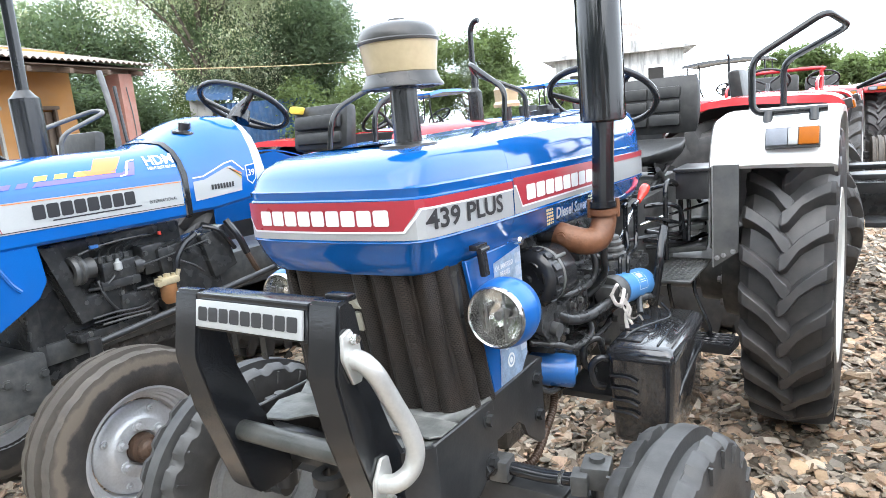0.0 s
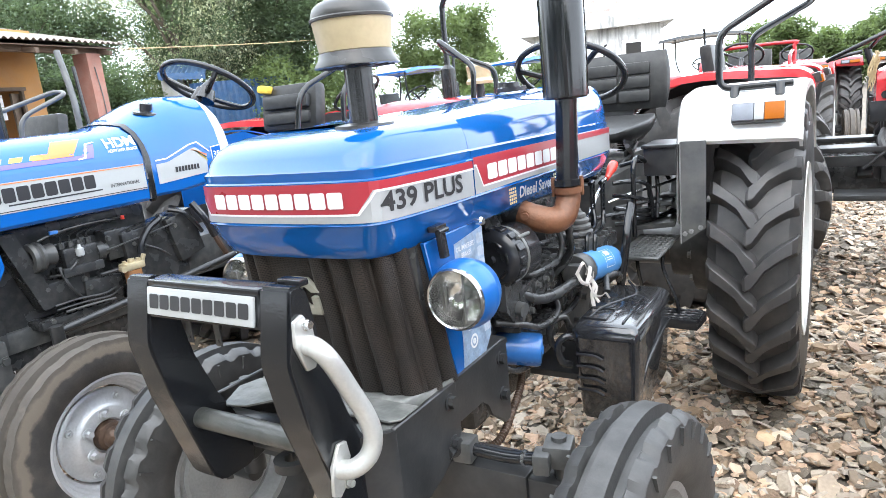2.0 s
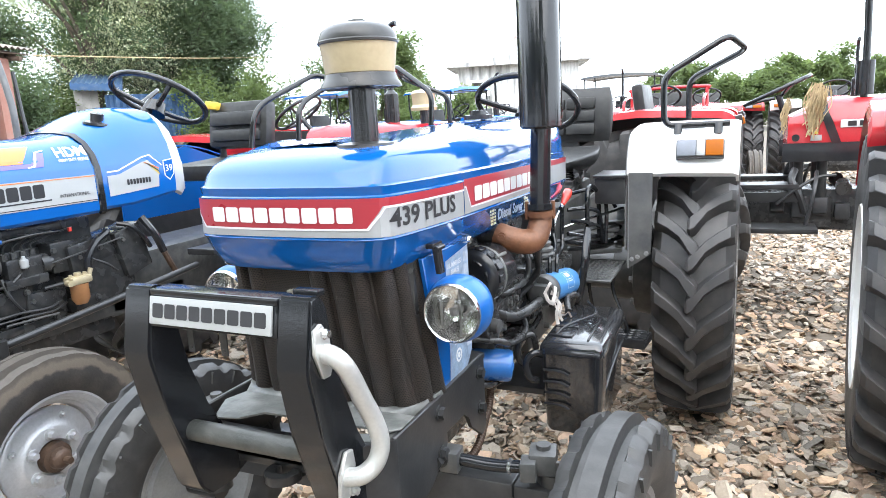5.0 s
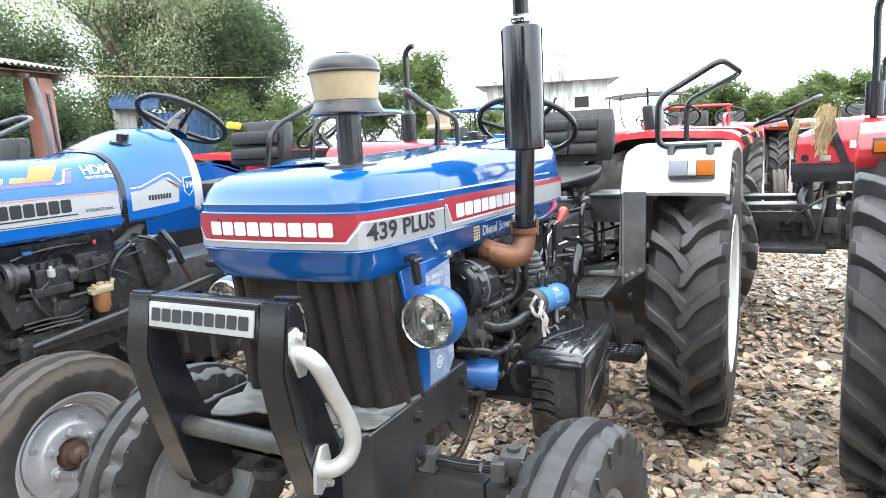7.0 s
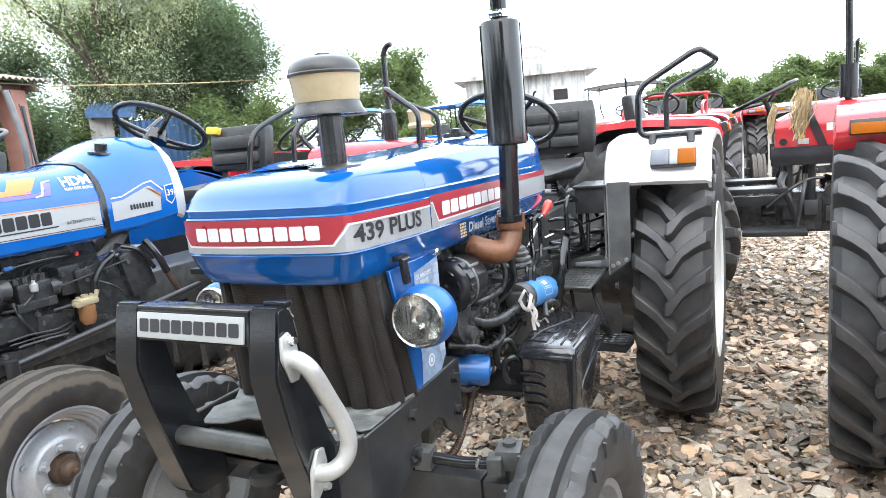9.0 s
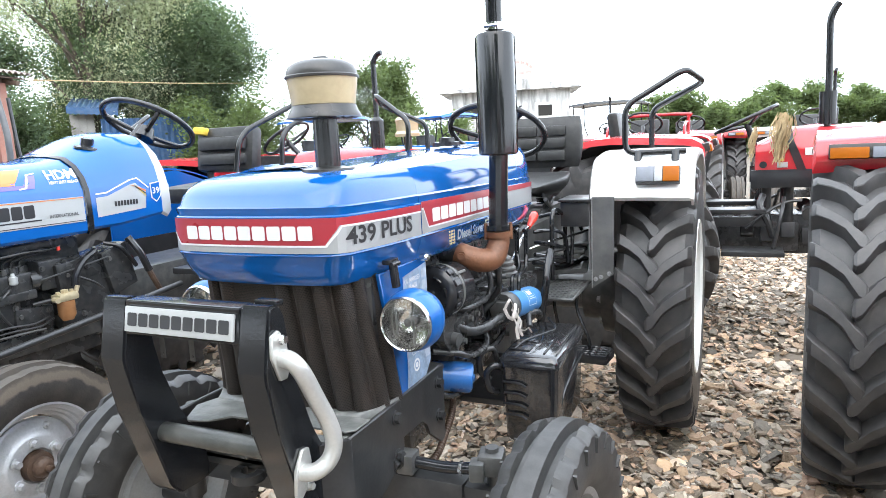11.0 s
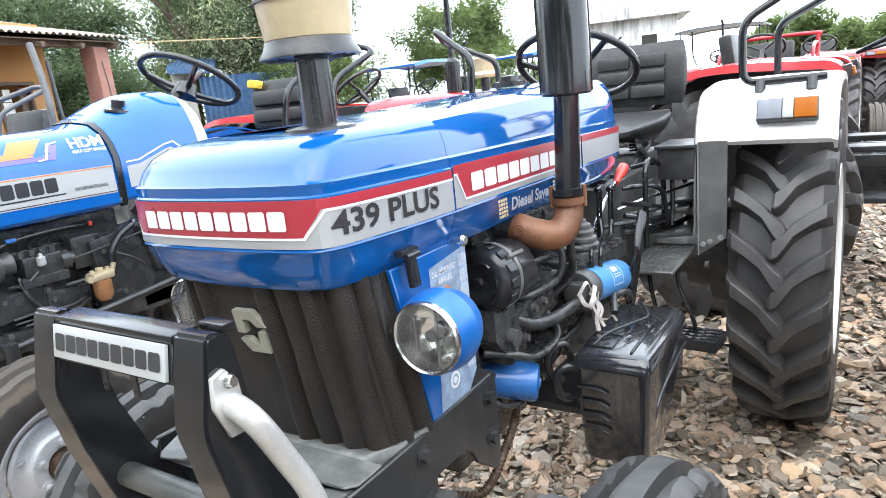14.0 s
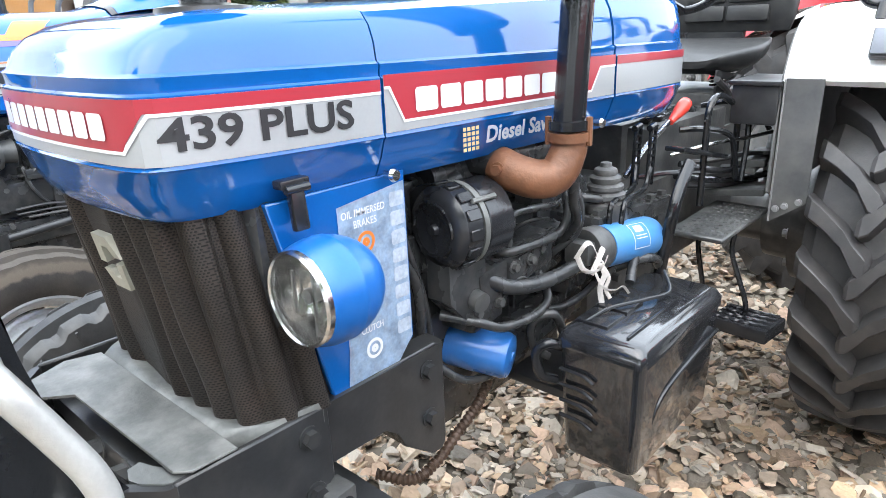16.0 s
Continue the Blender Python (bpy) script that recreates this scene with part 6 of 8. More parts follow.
end = [(x * 0.95, 1.395, 1.16 + (z - 1.16) * 0.90) for x, y, z in sec]
loft(bm, [sec, mid, end])
# pale colour stands in for sky glare on the blue rear edge
part("dash_surround", bm, D_SILVER, tank_b, "dash surround with its sky glare painted pale grey", smooth=40)
bm = bmesh.new()
loft(bm, [[(x * 1.008, y, z + 0.004) for x, y, z in b_section(yy, HW + 0.004, 1.10)] for yy in (0.938, 0.960)])
part("strap", bm, BLACK, tractor_b, "black rubber seam strip", smooth=35)
bm = bmesh.new()
lathe(bm, [(0.0, 0.052), (0.008, 0.05), (0.012, 0.034), (0.014, 0.026), (0.044, 0.026), (0.046, 0.02), (0.046, 0.001)], pose(0.15, 1.085, 1.455, 0, -78, 20), 28)
part("fuel_cap", bm, PLASTIC, tank_b, "black filler cap")


def on_b(off=0.002):
    return lambda y, z: Vector((HW + 0.002 + off, y, z))


def on_b_up(off=0.002):
    """The slanting shoulder above the band: v is the run up from the crease."""
    def f(y, v):
        k = hood_top(y) - 1.30
        pts = [(HW - 0.006, 1.297), (HW - 0.022, 1.30 + 0.28 * k), (HW - 0.06, 1.30 + 0.62 * k), (HW * 0.60, 1.30 + 0.87 * k)]
        for (xa, za), (xb, zb) in zip(pts, pts[1:]):
            d = math.hypot(xb - xa, zb - za)
            if v <= d:
                t = v / d
                n = Vector((zb - za, 0, xa - xb)).normalized()
                return Vector((xa + (xb - xa) * t, y, za + (zb - za) * t)) + n * off
            v -= d
        return Vector((pts[-1][0], y, pts[-1][1] + off))
    return f


part("silver_band", lay(patch([(-0.05, 1.168), (0.93, 1.160), (0.93, 1.262), (-0.05, 1.272)]), on_b(0.001), cut=0.06), D_SILVER, hood_b, "silver-white side band")
part("fine_line", lay(patch([(-0.05, 1.266), (0.93, 1.256), (0.93, 1.259), (-0.05, 1.269)]), on_b(0.002), cut=0.06), D_ORANGE, hood_b)
part("fine_line", lay(patch([(-0.05, 1.172), (0.93, 1.164), (0.93, 1.167), (-0.05, 1.175)]), on_b(0.002), cut=0.06), D_BLACK, hood_b)
part("fine_line", lay(patch([(0.20, 1.27), (0.203, 1.27), (0.235, 1.17), (0.232, 1.17)]), on_b(0.002), cut=0.06), D_RED, hood_b)
bm = bars(8, 0.385, 0.050, 0.12)
bmesh.ops.translate(bm, verts=bm.verts, vec=(0.335, 1.199, 0))
pieces("wordmark_block", lay(bm, on_b(0.0025)), D_BLACK, hood_b)
part("underline", lay(patch([(0.40, 1.187), (0.74, 1.186), (0.74, 1.191), (0.40, 1.192)]), on_b(0.0025), cut=0.06), D_BLACK, hood_b)
bm = letters("INTERNATIONAL", 0.018, 0.125)
bmesh.ops.translate(bm, verts=bm.verts, vec=(0.775, 1.190, 0))
part("band_print", lay(bm, on_b(0.0025)), D_BLACK, hood_b)
bm = letters("-35", 0.085, 0.125, 0.03)
bmesh.ops.translate(bm, verts=bm.verts, vec=(0.055, 1.188, 0))
part("band_print", lay(bm, on_b(0.0025)), D_BLACK, hood_b)
up = on_b_up(0.0015)
up_flash = lambda y, v: up(y + 0.080, v)
part("orange_flash", lay(patch([(0.50, 0.045), (0.60, 0.045), (0.66, 0.118), (0.55, 0.118)]), up_flash), D_ORANGE, hood_b, "orange and yellow graphic")
part("orange_flash", lay(patch([(0.44, 0.030), (0.59, 0.030), (0.60, 0.05), (0.46, 0.055)]), up_flash), D_ORANGE, hood_b)
for k in range(3):
    part("yellow_flash", lay(patch([(0.29 + 0.07 * k, 0.033), (0.335 + 0.07 * k, 0.033), (0.35 + 0.07 * k, 0.055), (0.305 + 0.07 * k, 0.055)]), up_flash), D_YELLOW, hood_b)
part("purple_flash", lay(patch([(0.28, 0.012), (0.66, 0.012), (0.69, 0.075), (0.655, 0.075), (0.62, 0.028), (0.30, 0.030)]), up_flash), D_PURPLE, hood_b)
for k in range(2):
    part("purple_flash", lay(patch([(0.17 + 0.055 * k, 0.014), (0.205 + 0.055 * k, 0.014), (0.22 + 0.055 * k, 0.032), (0.185 + 0.055 * k, 0.032)]), up_flash), D_PURPLE, hood_b)
up2 = on_b_up(0.003)
bm = letters("HDM", 0.070, 0.125, 0.03)
for v in bm.verts:
    v.co.x += v.co.y * 0.15
bmesh.ops.translate(bm, verts=bm.verts, vec=(0.806, 0.045, 0))
part("shoulder_print", lay(bm, up2), D_WHITE, hood_b, "white lettering on the shoulder")
bm = letters("HEAVY DUTY MILEAGE", 0.018, 0.125)
bmesh.ops.translate(bm, verts=bm.verts, vec=(0.806, 0.024, 0))
part("shoulder_print", lay(bm, up2), D_WHITE, hood_b)
part("pale_line", lay(patch([(0.68, 0.010), (0.71, 0.014), (0.742, 0.075), (0.775, 0.082), (0.773, 0.087), (0.736, 0.080), (0.704, 0.019), (0.68, 0.015)]), up2), D_WHITE, hood_b)
ontank = lambda y, z: Vector((HW + 0.0065, y, z))
part("silver_panel", lay(patch([(0.985, 1.168), (1.235, 1.182), (1.245, 1.255), (1.19, 1.297), (1.16, 1.292), (1.04, 1.252), (0.985, 1.250)]), ontank, cut=0.05), D_SILVER, tank_b, "silver panel with a small emblem")
ont2 = lambda y, z: Vector((HW + 0.008, y, z))
for k, m in ((0, D_ORANGE), (1, D_BLACK), (2, D_YELLOW)):
    part("chevron", lay(patch([(1.165 + 0.012 * k, 1.290 - 0.004 * k), (1.172 + 0.012 * k, 1.290 - 0.004 * k), (1.243, 1.238 + 0.012 * (2 - k)), (1.243, 1.232 + 0.012 * (2 - k))]), ont2), m, tank_b)
bm = bars(8, 0.125, 0.022, 0.25)
bmesh.ops.translate(bm, verts=bm.verts, vec=(1.07, 1.205, 0))
pieces("wordmark_block", lay(bm, ont2), D_BLACK, tank_b)
bm = bmesh.new()
prism(bm, [(1.270, 1.290), (1.327, 1.295), (1.325, 1.228), (1.299, 1.202), (1.273, 1.223)], "x", HW + 0.004, HW + 0.007)
sh = part("shield_badge", bm, D_WHITE, tank_b, "small shield badge with a number")
bm = bmesh.new()
prism(bm, [(1.274, 1.286), (1.323, 1.291), (1.321, 1.230), (1.299, 1.208), (1.277, 1.225)], "x", HW + 0.0065, HW + 0.0078)
part("shield_field", bm, SKYBLUE, sh)
bm = letters("39", 0.04, 0.038)
bmesh.ops.translate(bm, verts=bm.verts, vec=(1.280, 1.242, 0))
part("shield_print", lay(bm, lambda y, z: Vector((HW + 0.0085, y, z))), D_WHITE, sh)
# pale lines pressed along the tank cover
part("pale_line", lay(patch([(0.985, 1.262), (1.04, 1.264), (1.16, 1.308), (1.20, 1.315), (1.26, 1.268), (1.262, 1.273), (1.203, 1.321), (1.158, 1.314), (1.038, 1.270), (0.985, 1.268)]), ontank, cut=0.05), D_WHITE, tank_b)

# nose panel, lamp
for s in (1, -1):
    bm = bmesh.new()
    prism(bm, [(-0.16, 1.115), (0.335, 1.115), (0.345, 0.985), (0.31, 0.93), (0.12, 0.825), (0.02, 0.80), (-0.13, 0.83)], "x", s * 0.262, s * 0.280)
    bmesh.ops.bevel(bm, geom=list(bm.edges), offset=0.004, segments=2, affect="EDGES")
    np_ = part("nose_panel", bm, SKYBLUE, tractor_b, "bright blue lower nose panel")
    bm = bmesh.new()
    tube(bm, [(s * 0.281, 0.20, 1.06), (s * 0.281, 0.23, 1.00), (s * 0.281, 0.255, 0.97)], 0.008, 8, 4)
    part("pressed_slot", bm, SKYBLUE, np_)
    m = pose(s * 0.31, 0.03, 1.045, 0, 0, 90 - s * 8) @ pose(0, 0, 0, 0, 180, 0)
    bm = bmesh.new()
    lathe(bm, [(0.0, 0.07), (-0.01, 0.078), (-0.05, 0.072), (-0.085, 0.05), (-0.10, 0.02), (-0.101, 0.001)], m, 36)
    hl = part("headlamp", bm, WHITE, tractor_b, "round white headlamp")
    bm = bmesh.new()
    lathe(bm, [(-0.004, 0.076), (0.004, 0.074), (0.014, 0.045), (0.018, 0.001)], m, 36)
    part("lamp_glass", bm, LENS, hl)
bm = bmesh.new()
box(bm, (0, -0.06, 0.98), (0.50, 0.18, 0.36), bevel=0.03)
part("radiator_grille", bm, MESH, tractor_b)
# engine bay
bm = bmesh.new()
box(bm, (0, 0.66, 0.80), (0.30, 0.74, 0.42), bevel=0.012)
eng_b = part("engine_block", bm, ENGINE, tractor_b, "oily dark engine")
bm = bmesh.new()
box(bm, (0.0, 0.66, 1.04), (0.28, 0.66, 0.10), bevel=0.01)
box(bm, (0.0, 0.30, 0.90), (0.44, 0.05, 0.42), bevel=0.01)
pieces("casting", bm, ENGINE, eng_b)
bm = bmesh.new()
prism(bm, [(0.36, 1.09), (0.42, 1.09), (0.52, 0.80), (0.46, 0.79)], "x", 0.16, 0.23)
part("side_plate", bm, ENGINE, eng_b, "slanting black plate")
bm = bmesh.new()
lathe(bm, [(0.0, 0.03), (0.0, 0.052), (0.012, 0.056), (0.024, 0.050), (0.030, 0.056), (0.042, 0.052), (0.045, 0.035), (0.085, 0.040), (0.09, 0.001)], pose(0.215, 0.455, 0.985, 0, 0, 90), 28)
part("pulley", bm, GREASY, eng_b, "grooved belt pulley")
bm = bmesh.new()
box(bm, (0.195, 0.64, 0.955), (0.075, 0.14, 0.075), bevel=0.012)
box(bm, (0.20, 0.63, 0.905), (0.09, 0.16, 0.035), bevel=0.006)
lathe(bm, [(0.0, 0.02), (0.0, 0.038), (0.03, 0.040), (0.035, 0.028), (0.05, 0.026), (0.052, 0.001)], pose(0.205, 0.70, 0.95, 0, 0, 90), 20)
pump = part("injection_pump", bm, ENGINE, eng_b, "black injection pump")
for k in range(4):
    bm = bmesh.new()
    cyl(bm, (0.20, 0.585 + 0.035 * k, 0.985), (0.20, 0.585 + 0.035 * k, 1.012), 0.011, seg=6)
    part("union", bm, GREASY, pump)
    bm = bmesh.new()
    y = 0.585 + 0.035 * k
    tube(bm, [(0.20, y, 1.01), (0.202, y + 0.004, 1.035), (0.195, y + 0.03 + 0.02 * k, 1.052), (0.16, y + 0.05 + 0.05 * k, 1.06)], 0.0035, 6, 5)
    part("fuel_pipe", bm, SATIN, pump)
bm = bmesh.new()
lathe(bm, [(0.955, 0.010), (0.96, 0.015), (0.985, 0.015), (0.99, 0.008), (1.0, 0.006), (1.001, 0.001)], pose(0.245, 0.625, 0, 0, -90, 0), 14)
part("small_filter", bm, D_SILVER, eng_b, "small white fuel strainer")
for c, sz, rot in (((0.17, 0.56, 0.84), (0.10, 0.20, 0.09), 4), ((0.18, 0.70, 0.80), (0.09, 0.16, 0.10), -5), ((0.17, 0.80, 0.96), (0.08, 0.10, 0.12), 0), ((0.165, 0.96, 0.88), (0.11, 0.28, 0.26), 6), ((0.19, 1.0, 0.95), (0.06, 0.12, 0.06), 10), ((0.17, 0.60, 0.735), (0.12, 0.34, 0.035), 0), ((0.20, 0.86, 0.76), (0.07, 0.12, 0.06), 0), ((0.18, 1.10, 0.93), (0.12, 0.14, 0.20), 14)):
    bm = bmesh.new()
    box(bm, c, sz, (rot, 0, 3), bevel=0.010)
    casting = part("casting", bm, ENGINE, eng_b)
    for dy in (-0.36, 0.36):
        bm = bmesh.new()
        hex_bolt(bm, (c[0] + sz[0] / 2, c[1] + dy * sz[1], c[2] + 0.25 * sz[2]), (1, 0, 0), 0.009, 0.011)
        part("bolt", bm, GREASY, casting)
for pts, r, m in (([(0.235, 0.70, 0.946), (0.245, 0.85, 0.966), (0.25, 1.04, 0.992)], 0.0035, SATIN), ([(0.255, 0.862, 0.90), (0.252, 0.875, 0.945), (0.25, 0.92, 0.995), (0.245, 0.975, 1.022), (0.22, 1.0, 1.03)], 0.014, PLASTIC),
                  ([(0.22, 0.55, 0.93), (0.24, 0.56, 0.86), (0.235, 0.60, 0.80), (0.22, 0.62, 0.79)], 0.007, SATIN), ([(0.23, 0.50, 0.795), (0.245, 0.58, 0.80), (0.245, 0.68, 0.79), (0.235, 0.75, 0.80)], 0.005, SATIN),
                  ([(0.235, 0.50, 0.78), (0.25, 0.60, 0.782), (0.25, 0.70, 0.775), (0.235, 0.77, 0.79)], 0.004, SATIN), ([(0.235, 0.53, 0.765), (0.252, 0.62, 0.766), (0.25, 0.72, 0.76)], 0.005, GREASY),
                  ([(0.20, 0.52, 0.90), (0.235, 0.56, 0.905), (0.24, 0.60, 0.93), (0.225, 0.63, 0.95)], 0.006, ENGINE), ([(0.22, 0.70, 0.86), (0.24, 0.76, 0.865), (0.255, 0.78, 0.872)], 0.007, SATIN),
                  ([(0.21, 0.50, 1.04), (0.225, 0.58, 1.06), (0.225, 0.70, 1.066), (0.21, 0.80, 1.06)], 0.006, ENGINE), ([(0.24, 0.90, 0.93), (0.255, 0.95, 0.90), (0.25, 1.0, 0.86)], 0.005, SATIN),
                  ([(0.25, 1.15, 1.06), (0.285, 1.18, 0.98), (0.285, 1.215, 0.90)], 0.016, PLASTIC), ([(0.285, 1.21, 0.91), (0.29, 1.235, 0.85), (0.29, 1.26, 0.80)], 0.013, HUBGREASE), ([(0.22, 1.05, 1.05), (0.26, 1.09, 1.03), (0.27, 1.13, 0.98), (0.26, 1.17, 0.93)], 0.010, PLASTIC)):
    bm = bmesh.new()
    tube(bm, pts, r, 8, 6)
    part("engine_pipe", bm, m, eng_b)
bm = bmesh.new()
box(bm, (0.275, 0.800, 0.872), (0.06, 0.085, 0.03), bevel=0.010)
cyl(bm, (0.275, 0.80, 0.87), (0.275, 0.80, 0.900), 0.014, seg=8)
cyl(bm, (0.28, 0.750, 0.870), (0.31, 0.745, 0.870), 0.012, seg=8)
cyl(bm, (0.275, 0.845, 0.872), (0.275, 0.860, 0.905), 0.009, seg=8)
for dy in (-0.03, 0.03):
    hex_bolt(bm, (0.275, 0.80 + dy, 0.887), (0, 0, 1), 0.008, 0.010)
sep = part("water_separator", bm, BRASS, eng_b, "pale metal fuel filter head with an amber bowl")
bm = bmesh.new()
lathe(bm, [(0.858, 0.034), (0.80, 0.034), (0.778, 0.022), (0.774, 0.001)], pose(0.275, 0.800, 0, 0, -90, 0), 24)
part("bowl", bm, BOWLGLASS, sep)
bm = bmesh.new()
box(bm, (0.235, 0.55, 1.063), (0.012, 0.032, 0.014), bevel=0.003)
part("blue_tag", bm, FILTER, eng_b)
bm = bmesh.new()
box(bm, (0.235, 0.828, 1.062), (0.010, 0.012, 0.016), bevel=0.002)
part("red_cap", bm, KNOBRED, eng_b)
bm = bmesh.new()
box(bm, (0, 0.75, 0.695), (0.34, 1.35, 0.08), bevel=0.015)
box(bm, (0.0, 1.5, 0.77), (0.34, 1.0, 0.25), bevel=0.02)
box(bm, (0.0, 0.10, 0.64), (0.52, 0.40, 0.20), bevel=0.015)
for k in range(6):
    hex_bolt(bm, (0.26, -0.02 + 0.06 * k, 0.64 + 0.03 * (k % 2)), (1, 0, 0), 0.013, 0.012)
cyl(bm, (-0.62, 2.12, 0.62), (0.62, 2.12, 0.62), 0.085, seg=24)
part("chassis", bm, GREASY, tractor_b, "dusty black chassis and gearbox")
bm = bmesh.new()
tube(bm, [(0.40, 0.40, 0.748), (0.37, 0.9, 0.781), (0.33, 1.35, 0.81)], 0.014, 10, 4)
cyl(bm, (0.40, 0.40, 0.70), (0.40, 0.40, 0.77), 0.022, seg=12)
tube(bm, [(0.40, 0.38, 0.70), (0.44, 0.36, 0.62), (0.50, 0.40, 0.52)], 0.016, 8, 4)
part("drag_link", bm, SATIN, tractor_b, "long steel drag link")
bm = bmesh.new()
box(bm, (0, 0.40, 0.46), (0.95, 0.09, 0.10), bevel=0.008)
part("front_axle", bm, SATIN, tractor_b)
for s in (1, -1):
    wheel(tractor_b, (s * 0.545, 0.40, 0.392), "front_tyre", TYRE_FB, RIM_S, HUB_S, s, 0, 20, "worn brown-dusty front tyre on a silver rim")
    wheel(tractor_b, (s * 0.68, 2.12, 0.637), "rear_tyre", TYRE_R, RIM_R, HUB_R, s)
    bm = bmesh.new()
    fine = smooth_path([(0, 1.60, 1.12), (0, 1.64, 1.24), (0, 1.72, 1.30), (0, 2.1, 1.33), (0, 2.5, 1.2), (0, 2.66, 1.0)], 5)
    loft(bm, [[(s * 0.40, p.y, p.z), (s * 0.82, p.y, p.z), (s * 0.83, p.y + 0.01, p.z - 0.03), (s * 0.40, p.y + 0.01, p.z - 0.01)] for p in fine], close=True, caps=True)
    fb = part("mudguard", bm, SKYBLUE, tractor_b, "bright blue rear mudguard", smooth=45)
    bm = bmesh.new()
    prism(bm, [(1.60, 1.12), (1.60, 0.95), (2.64, 0.95), (2.66, 1.0), (2.5, 1.19), (2.1, 1.32), (1.72, 1.29)], "x", s * 0.395, s * 0.402)
    part("inner_wall", bm, SKYBLUE, fb)
    bm = bmesh.new()
    prism(bm, [(1.62, 0.95), (1.62, 0.80), (2.6, 0.80), (2.64, 0.95)], "x", s * 0.392, s * 0.399)
    part("lower_wall", bm, SATIN, fb, "black lower mudguard wall")
    bm = bmesh.new()
    tube(bm, bent([(s * 0.42, 1.70, 1.31), (s * 0.43, 1.74, 1.50), (s * 0.55, 2.10, 1.66), (s * 0.66, 2.12, 1.62), (s * 0.60, 1.86, 1.50), (s * 0.60, 1.84, 1.33)], 0.09), 0.0135, 10, 0)
    part("hand_rail", bm, BLACK, fb, "bent black hand rail")
bm = bmesh.new()
for k in range(5):
    box(bm, (0.404, 1.66, 0.98 + 0.022 * k), (0.004, 0.09, 0.012), bevel=0.001)
pieces("vent_slot", bm, D_WHITE, tractor_b)
bm = bmesh.new()
box(bm, (0.33, 1.55, 0.86), (0.16, 0.34, 0.03), bevel=0.006)
part("foot_step", bm, SATIN, tractor_b)
bm = bmesh.new()
box(bm, (0.0, 2.02, 1.20), (0.44, 0.50, 0.09), (3, 0, 0), bevel=0.035)
seat_b = part("seat_cushion", bm, VINYL, tractor_b, "black vinyl seat")
bm = bmesh.new()
box(bm, (0.0, 2.14, 1.425), (0.42, 0.09, 0.26), (-10, 0, 0), bevel=0.035)
box(bm, (0.0, 2.09, 1.46), (0.34, 0.05, 0.08), (-10, 0, 0), bevel=0.02)
box(bm, (0.0, 2.09, 1.37), (0.34, 0.05, 0.07), (-10, 0, 0), bevel=0.02)
part("backrest", bm, VINYL, seat_b, "black padded backrest")
bm = bmesh.new()
box(bm, (-0.165, 2.13, 1.535), (0.09, 0.10, 0.045), (-10, 8, 0), bevel=0.016)
part("cloth_patch", bm, YELLOWBIT, seat_b, "yellow cloth tied at a corner")
bm = bmesh.new()
cyl(bm, (0.14, 2.12, 1.20), (0.14, 2.12, 1.30), 0.02, seg=12)
cyl(bm, (-0.14, 2.12, 1.20), (-0.14, 2.12, 1.30), 0.02, seg=12)
part("seat_post", bm, SATIN, seat_b)
bm = bmesh.new()
ring_x(bm, (0, 0, 0), 0.215, 0.014, 48)
for t in (0.5, 2.6, 4.7):
    tube(bm, [(-0.05, 0.03 * math.cos(t), 0.03 * math.sin(t)), (-0.03, 0.11 * math.cos(t), 0.11 * math.sin(t)), (0, 0.21 * math.cos(t), 0.21 * math.sin(t))], 0.012, 8, 4)
cyl(bm, (-0.08, 0, 0), (-0.02, 0, 0), 0.05, 0.035, 20)
bmesh.ops.transform(bm, matrix=pose(0.045, 1.53, 1.565, 0, 0, 90) @ pose(0, 0, 0, 0, -58, 0), verts=bm.verts)
swb = part("steering_wheel", bm, PLASTIC, tractor_b, "black steering wheel")
bm = bmesh.new()
cyl(bm, (0.03, 1.50, 1.55), (0.0, 1.25, 1.30), 0.025, seg=12)
part("column", bm, PLASTIC, swb)
bm = bmesh.new()
tube(bm, [(-0.30, 0.74, 1.05), (-0.40, 0.735, 1.10), (-0.44, 0.735, 1.22), (-0.44, 0.738, 1.46), (-0.444, 0.75, 1.90), (-0.448, 0.76, 2.35)], 0.025, 16, 4)
pb = part("exhaust_pipe", bm, BLACK, tractor_b, "black upright exhaust")
bm = bmesh.new()
lathe(bm, [(1.27, 0.03), (1.28, 0.062), (1.665, 0.062), (1.68, 0.045), (1.70, 0.03), (1.702, 0.001)], pose(-0.44, 0.742, 0, 0, -90, 0), 32)
part("silencer", bm, BLACK, pb)
bm = bmesh.new()
tube(bm, [(-0.462, 1.15, 1.28), (-0.462, 1.152, 1.48), (-0.47, 1.156, 1.56), (-0.515, 1.168, 1.69), (-0.565, 1.180, 1.80)], 0.015, 12, 4)
part("leaning_tube", bm, INNER, tractor_b, "grey leaning tube beside the dash")
bm = bmesh.new()
tube(bm, [(-0.44, 1.20, 1.30), (-0.47, 1.20, 1.50), (-0.49, 1.20, 1.72)], 0.009, 8, 4)
part("leaning_tube", bm, SATIN, tractor_b)

# ---- other tractors of the yard ----


